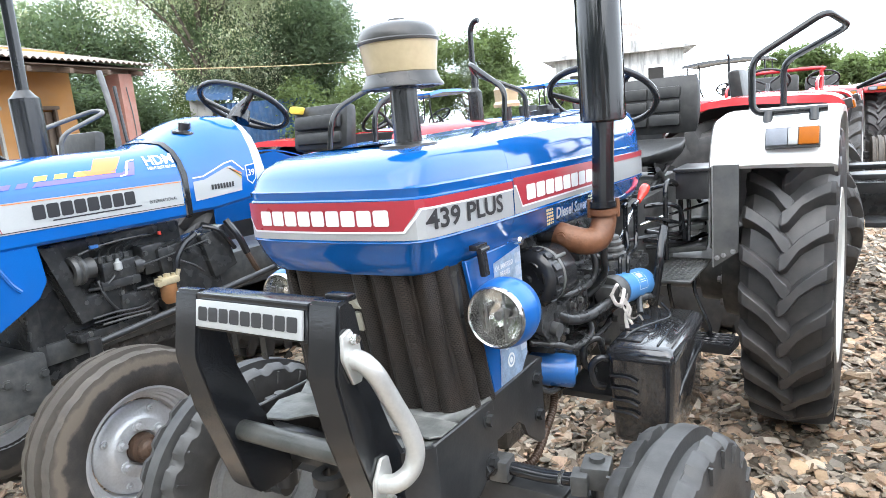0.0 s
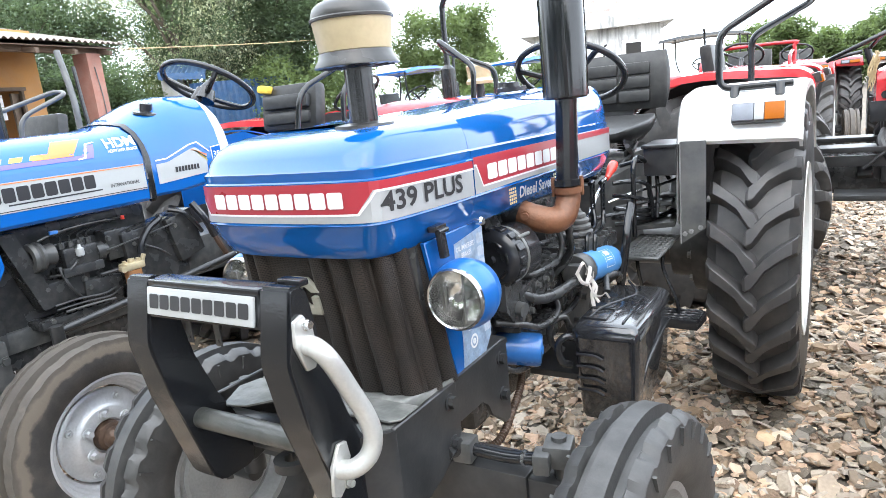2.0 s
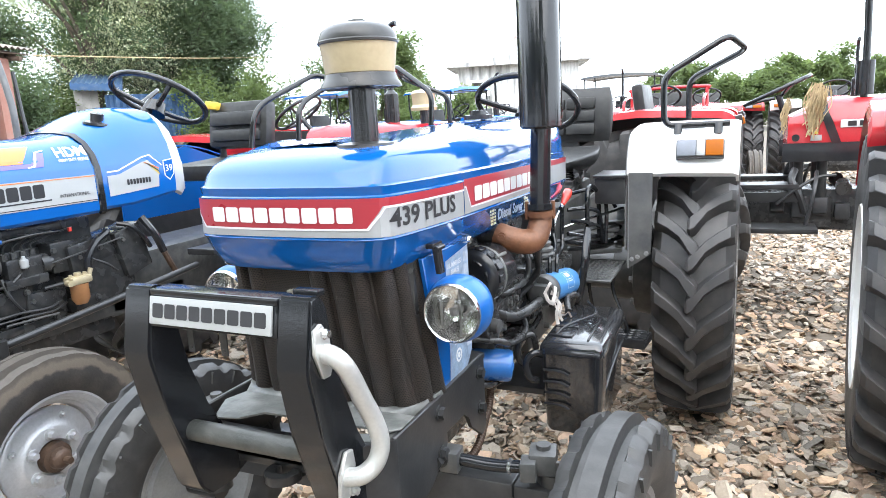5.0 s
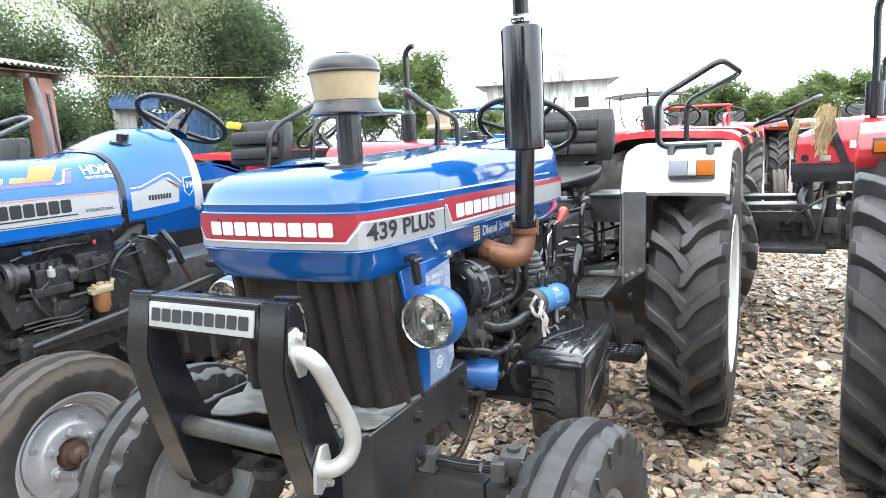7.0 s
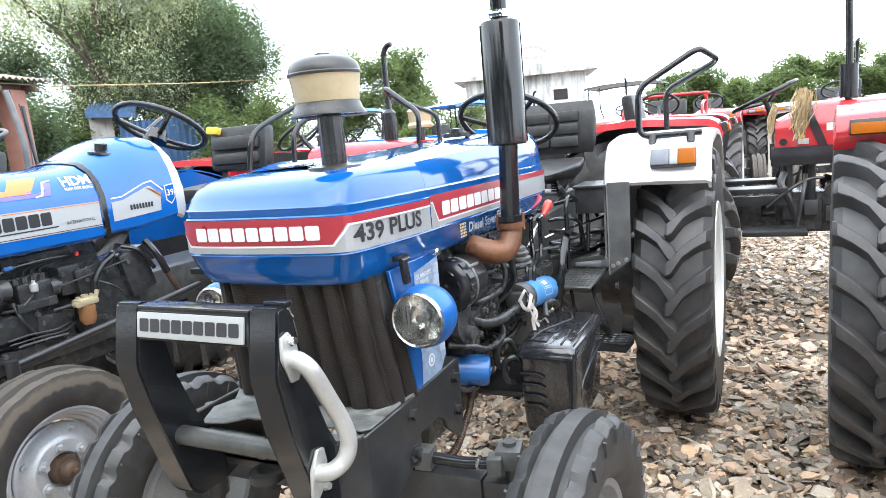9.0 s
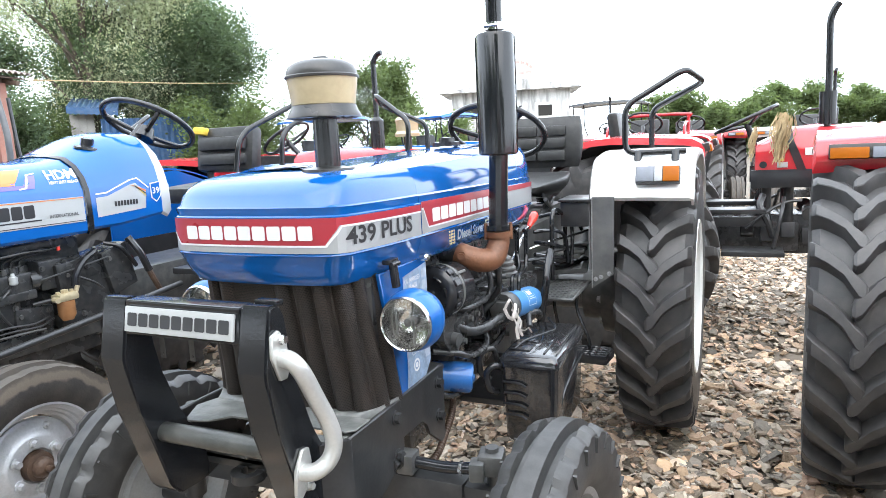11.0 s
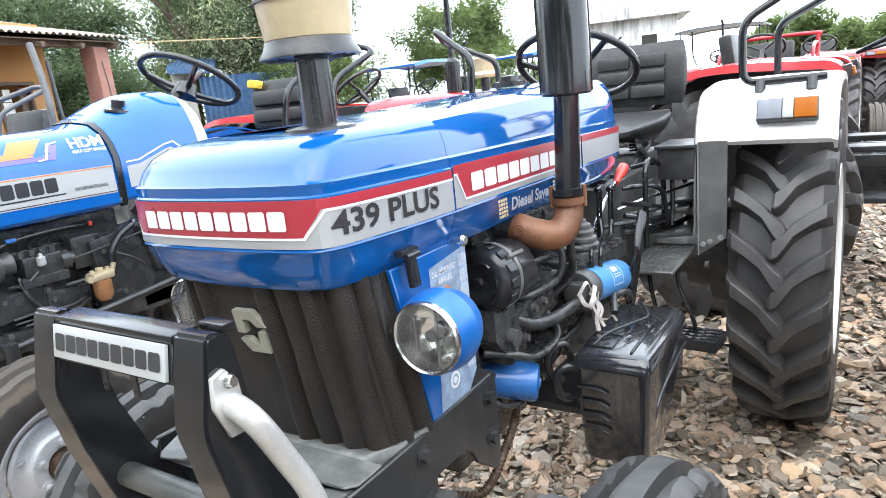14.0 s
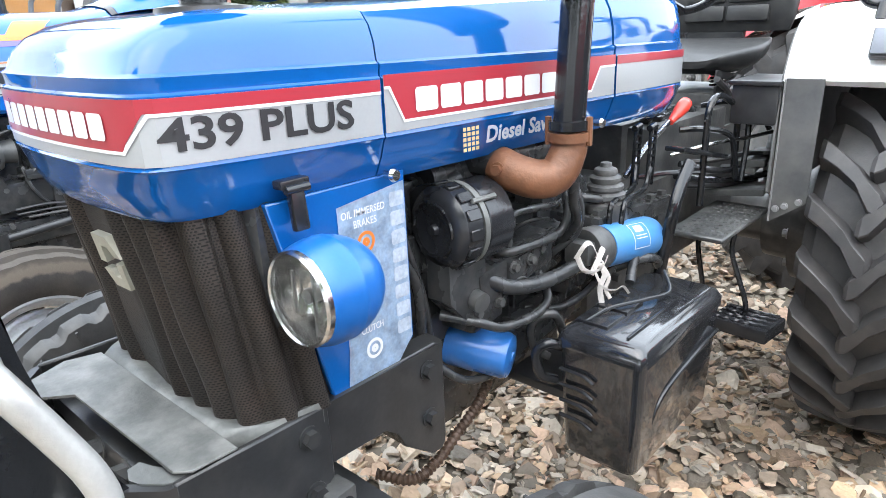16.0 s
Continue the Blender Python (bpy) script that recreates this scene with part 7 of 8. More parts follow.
def yard_tractor(paint, label, m, fender=None, canopy=None, rops=None, exhaust=True, cleaner=False, rims=None, detail=True, wheel_y=1.72, wheel_z=1.50, fy=1.745, tall=0.0, open_side=False, wheel_tilt=-55, rops_top=1.82, canopy_half=0.55, canopy_top=1.93, rails=False):
    """A tractor facing its own -y, made up of simple but complete parts."""
    t = thing("tractor", label, "tractor", m, "tractors parked in rows")
    fender = fender or paint
    bm = bmesh.new()
    rings = []
    for y, w, top in ((0.12, 0.17, 1.30), (0.14, 0.21, 1.335), (0.24, 0.235, 1.365), (0.6, 0.25, 1.38), (1.0, 0.255, 1.39), *(((1.24, 0.255, 1.395), (1.30, 0.255, 1.375), (1.47, 0.25, 1.29)) if open_side else ((1.35, 0.255, 1.40), (1.50, 0.25, 1.385)))):
        half = [(w - 0.02, 1.06), (w, 1.07), (w, 1.22), (w - 0.004, 1.25), (w - 0.03, 1.25 + (top - 1.25) * 0.6), (w - 0.09, top - 0.012), (0.0, top)]
        rings.append([(x, y, z) for x, z in half] + [(-x, y, z) for x, z in half[-2::-1]])
    loft(bm, rings, close=True, caps=True)
    hood = part("hood", bm, paint, t)
    bm = bmesh.new()
    for s in (1, -1):
        box(bm, (s * 0.2565, 0.62, 1.175), (0.004, 0.62, 0.06), bevel=0.001)
    part("side_band", bm, D_GREY, hood)
    bm = bmesh.new()
    for s in (1, -1):
        box(bm, (s * 0.2595, 0.62, 1.175), (0.003, 0.09, 0.036))
        box(bm, (s * 0.2595, 0.50, 1.175), (0.003, 0.09, 0.036))
        box(bm, (s * 0.2595, 0.74, 1.175), (0.003, 0.09, 0.036))
    pieces("wordmark_block", bm, D_BLACK, hood)
    bm = bmesh.new()
    box(bm, (0, 0.17, 0.93), (0.40, 0.10, 0.34), bevel=0.015)
    for k in range(6):
        box(bm, (0, 0.118, 0.80 + 0.05 * k), (0.36, 0.008, 0.014), bevel=0.002)
    part("grille", bm, PLASTIC, t)
    bm = bmesh.new()
    box(bm, (0, 0.8, 0.80 - 0.10 * open_side), (0.32, 1.2, 0.46 - 0.20 * open_side), bevel=0.02)
    box(bm, (0, 0.35, 0.60), (0.40, 0.75, 0.14), bevel=0.015)
    box(bm, (0, 1.7, 0.76 - 0.07 * open_side), (0.38, 1.0, 0.42 - 0.22 * open_side), bevel=0.02)
    cyl(bm, (-0.55, 2.3, 0.637), (0.55, 2.3, 0.637), 0.09, seg=20)
    box(bm, (0, 0.5, 0.46), (1.0, 0.09, 0.1), bevel=0.01)
    for s in (1, -1):
        for k in range(4):
            cyl(bm, (s * 0.17, 0.55 + 0.2 * k, 0.86), (s * 0.24, 0.55 + 0.2 * k, 0.84), 0.045, seg=12)
    part("engine_and_gearbox", bm, ENGINE, t)
    bm = bmesh.new()
    for s in (1, -1):
        box(bm, (s * 0.40, 1.48, 0.62), (0.24, 0.36, 0.03), bevel=0.006)
        tube(bm, [(s * 0.25, 1.3, 0.95), (s * 0.38, 1.32, 0.85), (s * 0.40, 1.36, 0.64)], 0.012, 8, 4)
    pieces("foot_step", bm, SATIN, t)
    for s in (1, -1):
        wheel(t, (s * 0.60, 0.50, 0.360), "front_tyre", TYRE_FB, RIM_F, HUB_F, s, 0, 9)
        wheel(t, (s * 0.70, 2.30, 0.637), "rear_tyre", TYRE_R, rims or RIM_R, HUB_R, s)
        bm = bmesh.new()
        fine = smooth_path([(0, fy, 1.262), (0, fy + 0.01, 1.30), (0, fy + 0.05, 1.342), (0, fy + 0.16, 1.360), (0, 2.40, 1.37), (0, 2.7, 1.24), (0, 2.86, 1.04)], 4)
        loft(bm, [[(s * 0.42, p.y, p.z), (s * 0.62, p.y - 0.004, p.z + 0.008), (s * 0.84, p.y, p.z), (s * 0.85, p.y + 0.01, p.z - 0.04), (s * 0.42, p.y + 0.01, p.z - 0.012)] for p in fine], close=True, caps=True)
        fd = part("mudguard", bm, fender, t, smooth=45)
        bm = bmesh.new()
        prism(bm, [(fy + 0.004, 1.26), (fy + 0.05, 1.0), (1.85, 0.80), (2.7, 0.80), (2.86, 1.04), (2.7, 1.23), (2.40, 1.36), (fy + 0.16, 1.35), (fy + 0.05, 1.33)], "x", s * 0.414, s * 0.421)
        part("inner_wall", bm, SATIN, fd)
        if detail:
            bm = bmesh.new()
            box(bm, (s * 0.68, fy - 0.002, 1.300), (0.24, 0.04, 0.050), (-14, 0, 0), bevel=0.004)
            part("lamp_unit", bm, CAPGREY, fd)
            bm = bmesh.new()
            box(bm, (s * 0.735, fy - 0.022, 1.295), (0.12, 0.02, 0.040), (-14, 0, 0), bevel=0.003)
            part("amber_lens", bm, AMBER, fd)
            bm = bmesh.new()
            box(bm, (s * 0.62, fy - 0.022, 1.295), (0.09, 0.02, 0.040), (-14, 0, 0), bevel=0.003)
            part("clear_lens", bm, LENS, fd)
    bm = bmesh.new()
    box(bm, (0, 2.12, 1.18), (0.46, 0.44, 0.09), bevel=0.03)
    st_ = part("seat_cushion", bm, VINYL, t)
    bm = bmesh.new()
    box(bm, (0, 2.36, 1.40), (0.46, 0.08, 0.30), (-8, 0, 0), bevel=0.03)
    part("backrest", bm, VINYL, st_)
    bm = bmesh.new()
    ring_x(bm, (0, 0, 0), 0.205, 0.013, 40)
    for a in (0.4, 2.5, 4.6):
        tube(bm, [(-0.04, 0.03 * math.cos(a), 0.03 * math.sin(a)), (-0.02, 0.11 * math.cos(a), 0.11 * math.sin(a)), (0, 0.205 * math.cos(a), 0.205 * math.sin(a))], 0.011, 8, 3)
    bmesh.ops.transform(bm, matrix=pose(0, wheel_y, wheel_z, 0, 0, 90) @ pose(0, 0, 0, 0, wheel_tilt, 0), verts=bm.verts)
    cyl(bm, (0, wheel_y - 0.01, wheel_z - 0.03), (0, 1.45, 1.2), 0.02, seg=10)
    part("steering_wheel", bm, PLASTIC, t)
    if exhaust:
        bm = bmesh.new()
        tube(bm, [(0.16, 0.95, 1.36), (0.16, 0.95, 1.7), (0.16, 0.95, 1.98 + tall), (0.16, 0.945, 2.06 + tall), (0.16, 0.91, 2.11 + tall), (0.16, 0.87, 2.12 + tall)], 0.022, 12, 4)
        cyl(bm, (0.16, 0.95, 1.38), (0.16, 0.95, 1.60), 0.055, seg=24)
        cyl(bm, (0.16, 0.95, 1.60), (0.16, 0.95, 1.63), 0.055, 0.024, seg=24)
        part("exhaust_pipe", bm, BLACK, t)
    if rails:
        for s in (1, -1):
            bm = bmesh.new()
            tube(bm, bent([(s * 0.46, 1.80, 1.34), (s * 0.46, 1.83, 1.55), (s * 0.60, 2.15, 1.66), (s * 0.72, 2.15, 1.64), (s * 0.68, 1.88, 1.52), (s * 0.68, 1.86, 1.34)], 0.07), 0.013, 10, 0)
            part("hand_rail", bm, INNER if rails == 2 else BLACK, t, "bent tubular hand rail")
    if cleaner:
        bm = bmesh.new()
        cyl(bm, (-0.1, 0.55, 1.36), (-0.1, 0.55, 1.48), 0.03, seg=16)
        pc = part("intake_pipe", bm, PLASTIC, t)
        bm = bmesh.new()
        lathe(bm, [(1.46, 0.09), (1.48, 0.095), (1.50, 0.08), (1.57, 0.085), (1.58, 0.09), (1.60, 0.07), (1.61, 0.001)], pose(-0.1, 0.55, 0, 0, -90, 0), 28)
        part("pre_cleaner", bm, BOWL, pc)
    if rops:
        bm = bmesh.new()
        tube(bm, [(-0.44, 2.5, 1.33), (-0.44, 2.52, rops_top - 0.2), (-0.44, 2.53, rops_top - 0.04), (-0.40, 2.53, rops_top), (0.40, 2.53, rops_top), (0.44, 2.53, rops_top - 0.04), (0.44, 2.52, rops_top - 0.2), (0.44, 2.5, 1.33)], 0.022, 10, 5)
        tube(bm, [(-0.44, 2.5, 1.5), (-0.44, 2.2, 1.5), (-0.44, 1.9, 1.45), (-0.44, 1.85, 1.34)], 0.016, 8, 5)
        tube(bm, [(0.44, 2.5, 1.5), (0.44, 2.2, 1.5), (0.44, 1.9, 1.45), (0.44, 1.85, 1.34)], 0.016, 8, 5)
        part("roll_bar", bm, rops, t)
    if canopy:
        bm = bmesh.new()
        rings = []
        for q in (-1, -0.92, -0.45, 0, 0.45, 0.92, 1):
            x = canopy_half * q
            h = canopy_top - 0.05 * abs(q) ** 4
            rings.append([(x, 1.35, h - 0.05), (x, 1.40, h), (x, 2.6, h), (x, 2.65, h - 0.05), (x, 2.6, h - 0.03), (x, 1.40, h - 0.03)])
        loft(bm, rings, close=True, caps=True)
        cp = part("canopy", bm, canopy, t)
        bm = bmesh.new()
        for sx in (-0.9 * canopy_half, 0.9 * canopy_half):
            for y in (1.45, 2.55):
                tube(bm, [(sx * 0.85, y, 1.30), (sx, y, 1.6), (sx, y, canopy_top - 0.07)], 0.014, 8, 3)
        pieces("post", bm, BLACK, cp)
    return t


RIM_G = rim_mesh(GREYRIM, 0.352, 0.41, 0.02, 8)
# neighbour on the other side, facing the same way
yard_tractor(RED, "red tractor with amber mudguard lamps, on broken stone", pose(1.898, -0.33, 0, 0, 0, -5.4), exhaust=False, fy=2.12)
yard_tractor(SKYBLUE, "blue tractor beyond the bright blue one", pose(-3.6, -0.62, 0), exhaust=False, rails=2, wheel_z=1.46)
yard_tractor(RED, "red tractor at the end of the front row", pose(-5.5, -0.7, 0), exhaust=False, rails=1)
# second row, standing crosswise
tr = yard_tractor(RED, "red tractor with a straw cloth on its steering wheel", pose(2.57, 4.04, 0, 0, 0, 90), exhaust=False, wheel_y=1.53, wheel_z=1.455, wheel_tilt=-66, open_side=True, rims=RIM_G)
bm = bmesh.new()
tube(bm, [(-0.10, 1.06, 1.36), (-0.10, 1.06, 1.75), (-0.10, 1.065, 2.0), (-0.10, 1.05, 2.08), (-0.10, 1.02, 2.13)], 0.021, 12, 4)
cyl(bm, (-0.10, 1.06, 1.40), (-0.10, 1.06, 1.60), 0.05, seg=24)
part("exhaust_pipe", bm, BLACK, tr)
for s in (1, -1):
    bm = bmesh.new()
    box(bm, (s * 0.2575, 0.86, 1.070), (0.010, 1.27, 0.115), bevel=0.003)
    part("lower_panel", bm, PLASTIC, tr, "black lower side panel")
    bm = bmesh.new()
    box(bm, (s * 0.2585, 1.02, 1.236), (0.006, 0.34, 0.046), bevel=0.002)
    part("side_band", bm, D_WHITE, tr, "white band with black blocks")
    for k in range(4):
        bm = bmesh.new()
        box(bm, (s * 0.263, 1.13 - 0.06 * k, 1.236), (0.004, 0.044, 0.030))
        part("wordmark_block", bm, D_BLACK, tr)
    bm = bmesh.new()
    box(bm, (s * 0.2585, 1.315, 1.157), (0.005, 0.060, 0.034), bevel=0.001)
    part("paper_label", bm, D_SILVER, tr, "small printed white label")
    bm = bmesh.new()
    box(bm, (s * 0.2585, 1.322, 1.190), (0.005, 0.034, 0.020), bevel=0.001)
    part("paper_label", bm, D_YELLOW, tr, "small yellow and green label")
    bm = bmesh.new()
    cyl(bm, (s * 0.25, 1.425, 1.160), (s * 0.2585, 1.425, 1.160), 0.022, seg=20)
    part("grommet", bm, PLASTIC, tr)
bm = bmesh.new()
loft(bm, [[(-0.264, y - 0.045, 1.12), (-0.262, y, 1.24), (-0.252, y + 0.03, 1.31), (-0.215, y + 0.04, 1.385), (0.0, y + 0.04, 1.405), (0.215, y + 0.04, 1.385), (0.252, y + 0.03, 1.31), (0.262, y, 1.24), (0.264, y - 0.045, 1.12)] for y in (1.225, 1.275)])
part("seam_strip", bm, PLASTIC, tr)
bm = bmesh.new()
for s in (1, -1):
    box(bm, (s * 0.27, 1.60, 0.868), (0.16, 0.40, 0.03), bevel=0.005)
    box(bm, (s * 0.30, 1.58, 0.80), (0.05, 0.36, 0.06), bevel=0.005)
    tube(bm, [(s * 0.26, 1.20, 0.93), (s * 0.30, 1.30, 0.92), (s * 0.34, 1.42, 0.85), (s * 0.34, 1.52, 0.76)], 0.010, 8, 5)
    tube(bm, [(s * 0.22, 1.42, 0.96), (s * 0.30, 1.44, 0.90), (s * 0.32, 1.40, 0.82), (s * 0.26, 1.36, 0.70)], 0.022, 8, 5)
    for y in (1.27, 1.40):
        cyl(bm, (s * 0.18, y, 0.78), (s * 0.20, y, 1.03), 0.03, seg=10)
    for k in range(4):
        box(bm, (s * 0.18, 1.15 + 0.12 * k, 0.70 + 0.03 * (k % 2)), (0.10, 0.08, 0.10), (0, 8 * k, 0), bevel=0.01)
pieces("underbody_bracket", bm, SATIN, tr)
bm = bmesh.new()
for x0, y0, z0, n, ln, sp in ((-0.27, 1.315, 1.470, 120, 0.27, 0.021), (-0.24, 1.47, 1.40, 30, 0.17, 0.008)):
    for k in range(n):
        u, w = rnd.gauss(0, sp), rnd.gauss(0, sp)
        top = z0 + rnd.uniform(-0.06, 0.02)
        dz = ln * rnd.uniform(0.45, 1.0)
        pts = [(x0 + u, y0 + w, top)]
        for q in (0.35, 0.7, 1.0):
            pts.append((x0 + u * (1.3 - 0.7 * q) + rnd.gauss(0, sp * 0.6), y0 + w * (1.3 - 0.6 * q) + 0.03 * q + rnd.gauss(0, sp * 0.6), top - dz * q))
        tube(bm, pts, 0.0034, 5, 4, 0.4)
part("hung_cloth", bm, TOWEL, tr, "frayed straw-coloured cloth")
yard_tractor(RED, "red tractor standing crosswise behind the blue ones", pose(-0.70, 3.62, 0, 0, 0, 90), cleaner=True)
# further rows
yard_tractor(RED, "red tractor with a red roll bar", pose(-0.02, 5.45, 0, 0, 0, 0), rops=RED, rops_top=1.60, exhaust=False)
yard_tractor(RED, "red tractor with a broad black canopy", pose(-1.55, 12.0, 0), canopy=BLACK, canopy_half=0.78, canopy_top=2.08)
yard_tractor(RED, "red tractor in the far row, facing the yard", pose(0.43, 9.0, 0, 0, 0, 5), exhaust=False)
yard_tractor(RED, "red tractor with white mudguards in the far row", pose(2.04, 8.9, 0), fender=WHITE)
yard_tractor(RED, "red tractor in the far row beside the others", pose(3.75, 9.2, 0, 0, 0, -3), rops=BLACK)
yard_tractor(RED, "red tractor in the far row beside the others", pose(5.5, 9.4, 0, 0, 0, 2), cleaner=True)
yard_tractor(SKYBLUE, "blue tractor with a blue canopy", pose(-3.73, 8.8, 0, 0, 0, 80), canopy=SKYBLUE, detail=False)
yard_tractor(SKYBLUE, "blue tractor with a blue canopy", pose(-2.45, 10.3, 0, 0, 0, 70), canopy=SKYBLUE, detail=False)
yard_tractor(SKYBLUE, "blue tractor in the far row", pose(-2.9, 13.4, 0, 0, 0, 60), detail=False)

# ---- house, sheds and far building ----
OCHRE = mat("ochre_wall_paint", (0.50, 0.235, 0.07), 0.85, 0.0, 0.0, 0.18, 1.5, 40.0, bump=0.2, dust=0.2)
BRICKRED = mat("faded_red_pillar", (0.28, 0.12, 0.09), 0.85, 0.0, 0.0, 0.2, 2.0, 40.0, bump=0.2, dust=0.25)
LIME = mat("stained_limewash", (0.80, 0.79, 0.76), 0.9, 0.0, 0.0, 0.2, 5.0, 40.0, bump=1.0, bump_scale=9.0, dust=0.3, dust_colour=(0.25, 0.23, 0.2))
CONCRETE = mat("streaked_concrete", (0.82, 0.81, 0.79), 0.9, 0.0, 0.0, 0.2, 1.2, 14.0, bump=0.2, dust=1.0, dust_colour=(0.09, 0.088, 0.085))
FADED = mat("faded_red_sign_paint", (0.50, 0.30, 0.27), 0.9, 0.0, 0.0, 0.3, 6.0, 40.0)
for nd in CONCRETE.node_tree.nodes:
    if nd.bl_idname == "ShaderNodeTexNoise" and abs(nd.inputs["Scale"].default_value - 1.2 * 2.3) < 0.01:
        drip = CONCRETE.node_tree.nodes.new("ShaderNodeMapping")  # stains run down the wall
        drip.inputs["Scale"].default_value = (1.6, 1.6, 0.28)
        cs = nd.inputs["Vector"].links[0].from_socket
        CONCRETE.node_tree.links.new(cs, drip.inputs["Vector"])
        CONCRETE.node_tree.links.new(drip.outputs["Vector"], nd.inputs["Vector"])
WOOD = mat("grey_old_wood", (0.14, 0.10, 0.075), 0.85, 0.0, 0.0, 0.3, 5.0, 60.0, bump=0.3)
# near-black colour stands in for the shade inside rooms, behind doorways and panes
ROOMSHADE = mat("painted_room_shade", (0.03, 0.028, 0.026), 0.9)
TIN = mat("blue_corrugated_sheet", (0.016, 0.07, 0.17), 0.5, 0.2, 0.0, 0.2, 3.0, 30.0, dust=0.2)
SHED = mat("pale_board_wall", (0.40, 0.38, 0.35), 0.85, 0.0, 0.0, 0.2, 3.0, 40.0)

SHEETING = mat("weathered_cement_sheet", (0.22, 0.185, 0.155), 0.9, 0.0, 0.0, 0.35, 1.2, 30.0, bump=0.3, dust=0.4, dust_colour=(0.30, 0.28, 0.26), island=0.12)

HM = pose(-11.58, 7.34, 0, 0, 0, 104)  # local +x runs along the eave towards the far corner, +y to the back
house = thing("house", "ochre house with a corrugated sheet roof over an open porch", "house", HM)
BACK = 2.0  # depth of the porch
OPENINGS = ((-2.18, -1.31), (-0.78, 0.0))  # the two doorways
bm = bmesh.new()
for a, b in ((-3.93, -2.18), (-1.31, -0.78), (0.0, 0.5)):
    box(bm, ((a + b) / 2, BACK + 0.125, 1.8), (b - a, 0.25, 3.6))
for a, b in OPENINGS:
    box(bm, ((a + b) / 2, BACK + 0.125, 3.0), (b - a, 0.25, 1.2))
box(bm, (0.375, BACK + 1.9, 1.8), (0.25, 3.3, 3.6))
part("wall", bm, OCHRE, house, "ochre painted wall", smooth=0)
# sheet behind the doorways, the rooms' shade painted on it
bm = bmesh.new()
box(bm, (-1.7, BACK + 2.2, 1.8), (4.0, 0.1, 3.6))
part("inner_wall", bm, ROOMSHADE, house, smooth=0)
for a, b in OPENINGS:
    bm = bmesh.new()
    for x in (a + 0.03, b - 0.03):
        box(bm, (x, BACK - 0.01, 1.2), (0.06, 0.08, 2.4), bevel=0.006)
    box(bm, ((a + b) / 2, BACK - 0.01, 2.43), (b - a + 0.12, 0.10, 0.07), bevel=0.006)
    frame_ = part("door_frame", bm, SHED if a < -1 else WOOD, house)
    bm = bmesh.new()
    box(bm, (b - 0.06 if a > -1 else a + 0.3, BACK + 0.10, 1.2), (0.45, 0.05, 2.3), (0, 0, 20), bevel=0.005)
    part("door_leaf", bm, WOOD, frame_)
for x, z, w in ((-1.72, 1.85, 0.26), (-0.62, 1.95, 0.24), (-0.10, 1.55, 0.18), (-0.60, 2.20, 0.16)):
    bm = bmesh.new()
    box(bm, (x, BACK - 0.04, z), (w, 0.012, 0.24))
    part("notice", bm, D_WHITE, house, "pale paper notice")
# whitewashed brick wall of the taller wing
bm = bmesh.new()
box(bm, (-6.2, BACK + 0.12, 2.9), (4.54, 0.40, 5.8))
wing = part("side_wall", bm, LIME, house, "flaking whitewashed brick wall", smooth=0)
rb = random.Random(21)
kinds = []
for k in range(6):
    bm = bmesh.new()
    box(bm, (0, 0, 0), (0.225 + rb.uniform(-0.012, 0.012), 0.05, 0.068 + rb.uniform(-0.006, 0.006)), (0, rb.uniform(-1.5, 1.5), 0), bevel=0.008)
    kinds.append(mesh_of(bm, LIME, 50))
for j in range(26):
    for i in range(11):
        b = part("brick", kinds[rb.randrange(6)], None, wing)
        b.matrix_basis = pose(-4.06 - 0.245 * i - 0.12 * (j % 2) * (i < 10), BACK - 0.085 + rb.uniform(-0.010, 0.008), 1.02 + 0.088 * j)
bm = bmesh.new()
box(bm, (-5.45, BACK - 0.12, 1.55), (0.55, 0.06, 0.8), bevel=0.01)
w = part("window", bm, WOOD, house)
bm = bmesh.new()
box(bm, (-5.45, BACK - 0.152, 1.55), (0.43, 0.012, 0.68))
part("pane", bm, ROOMSHADE, w)
bm = bmesh.new()
box(bm, (-3.45, BACK - 0.25, 3.02), (1.0, 0.5, 0.09), bevel=0.01)
part("sunshade", bm, LIME, house, "pale concrete sunshade")
bm = bmesh.new()
box(bm, (0.44, 0.62, 1.485), (0.36, 0.36, 2.97), bevel=0.012)
part("pillar", bm, BRICKRED, house)
bm = bmesh.new()
tube(bm, [(0.40, 0.43, 2.7), (0.47, 0.43, 2.0), (0.44, 0.43, 1.2)], 0.012, 6, 4)
part("conduit", bm, INNER, house)
bm = bmesh.new()
box(bm, (-1.45, 0.62, 3.03), (4.8, 0.14, 0.12), bevel=0.008)
part("eave_beam", bm, WOOD, house)
for k in range(6):
    bm = bmesh.new()
    box(bm, (-3.7 + 0.88 * k, 1.7, 3.27), (0.08, 3.0, 0.09), (12, 0, 0), bevel=0.005)
    part("rafter", bm, WOOD, house)
bm = bmesh.new()
box(bm, (-1.45, 2.3, 3.485), (4.85, 4.1, 0.02), (12, 0, 0))
roof = part("roof", bm, WOOD, house, "weathered corrugated cement sheets")
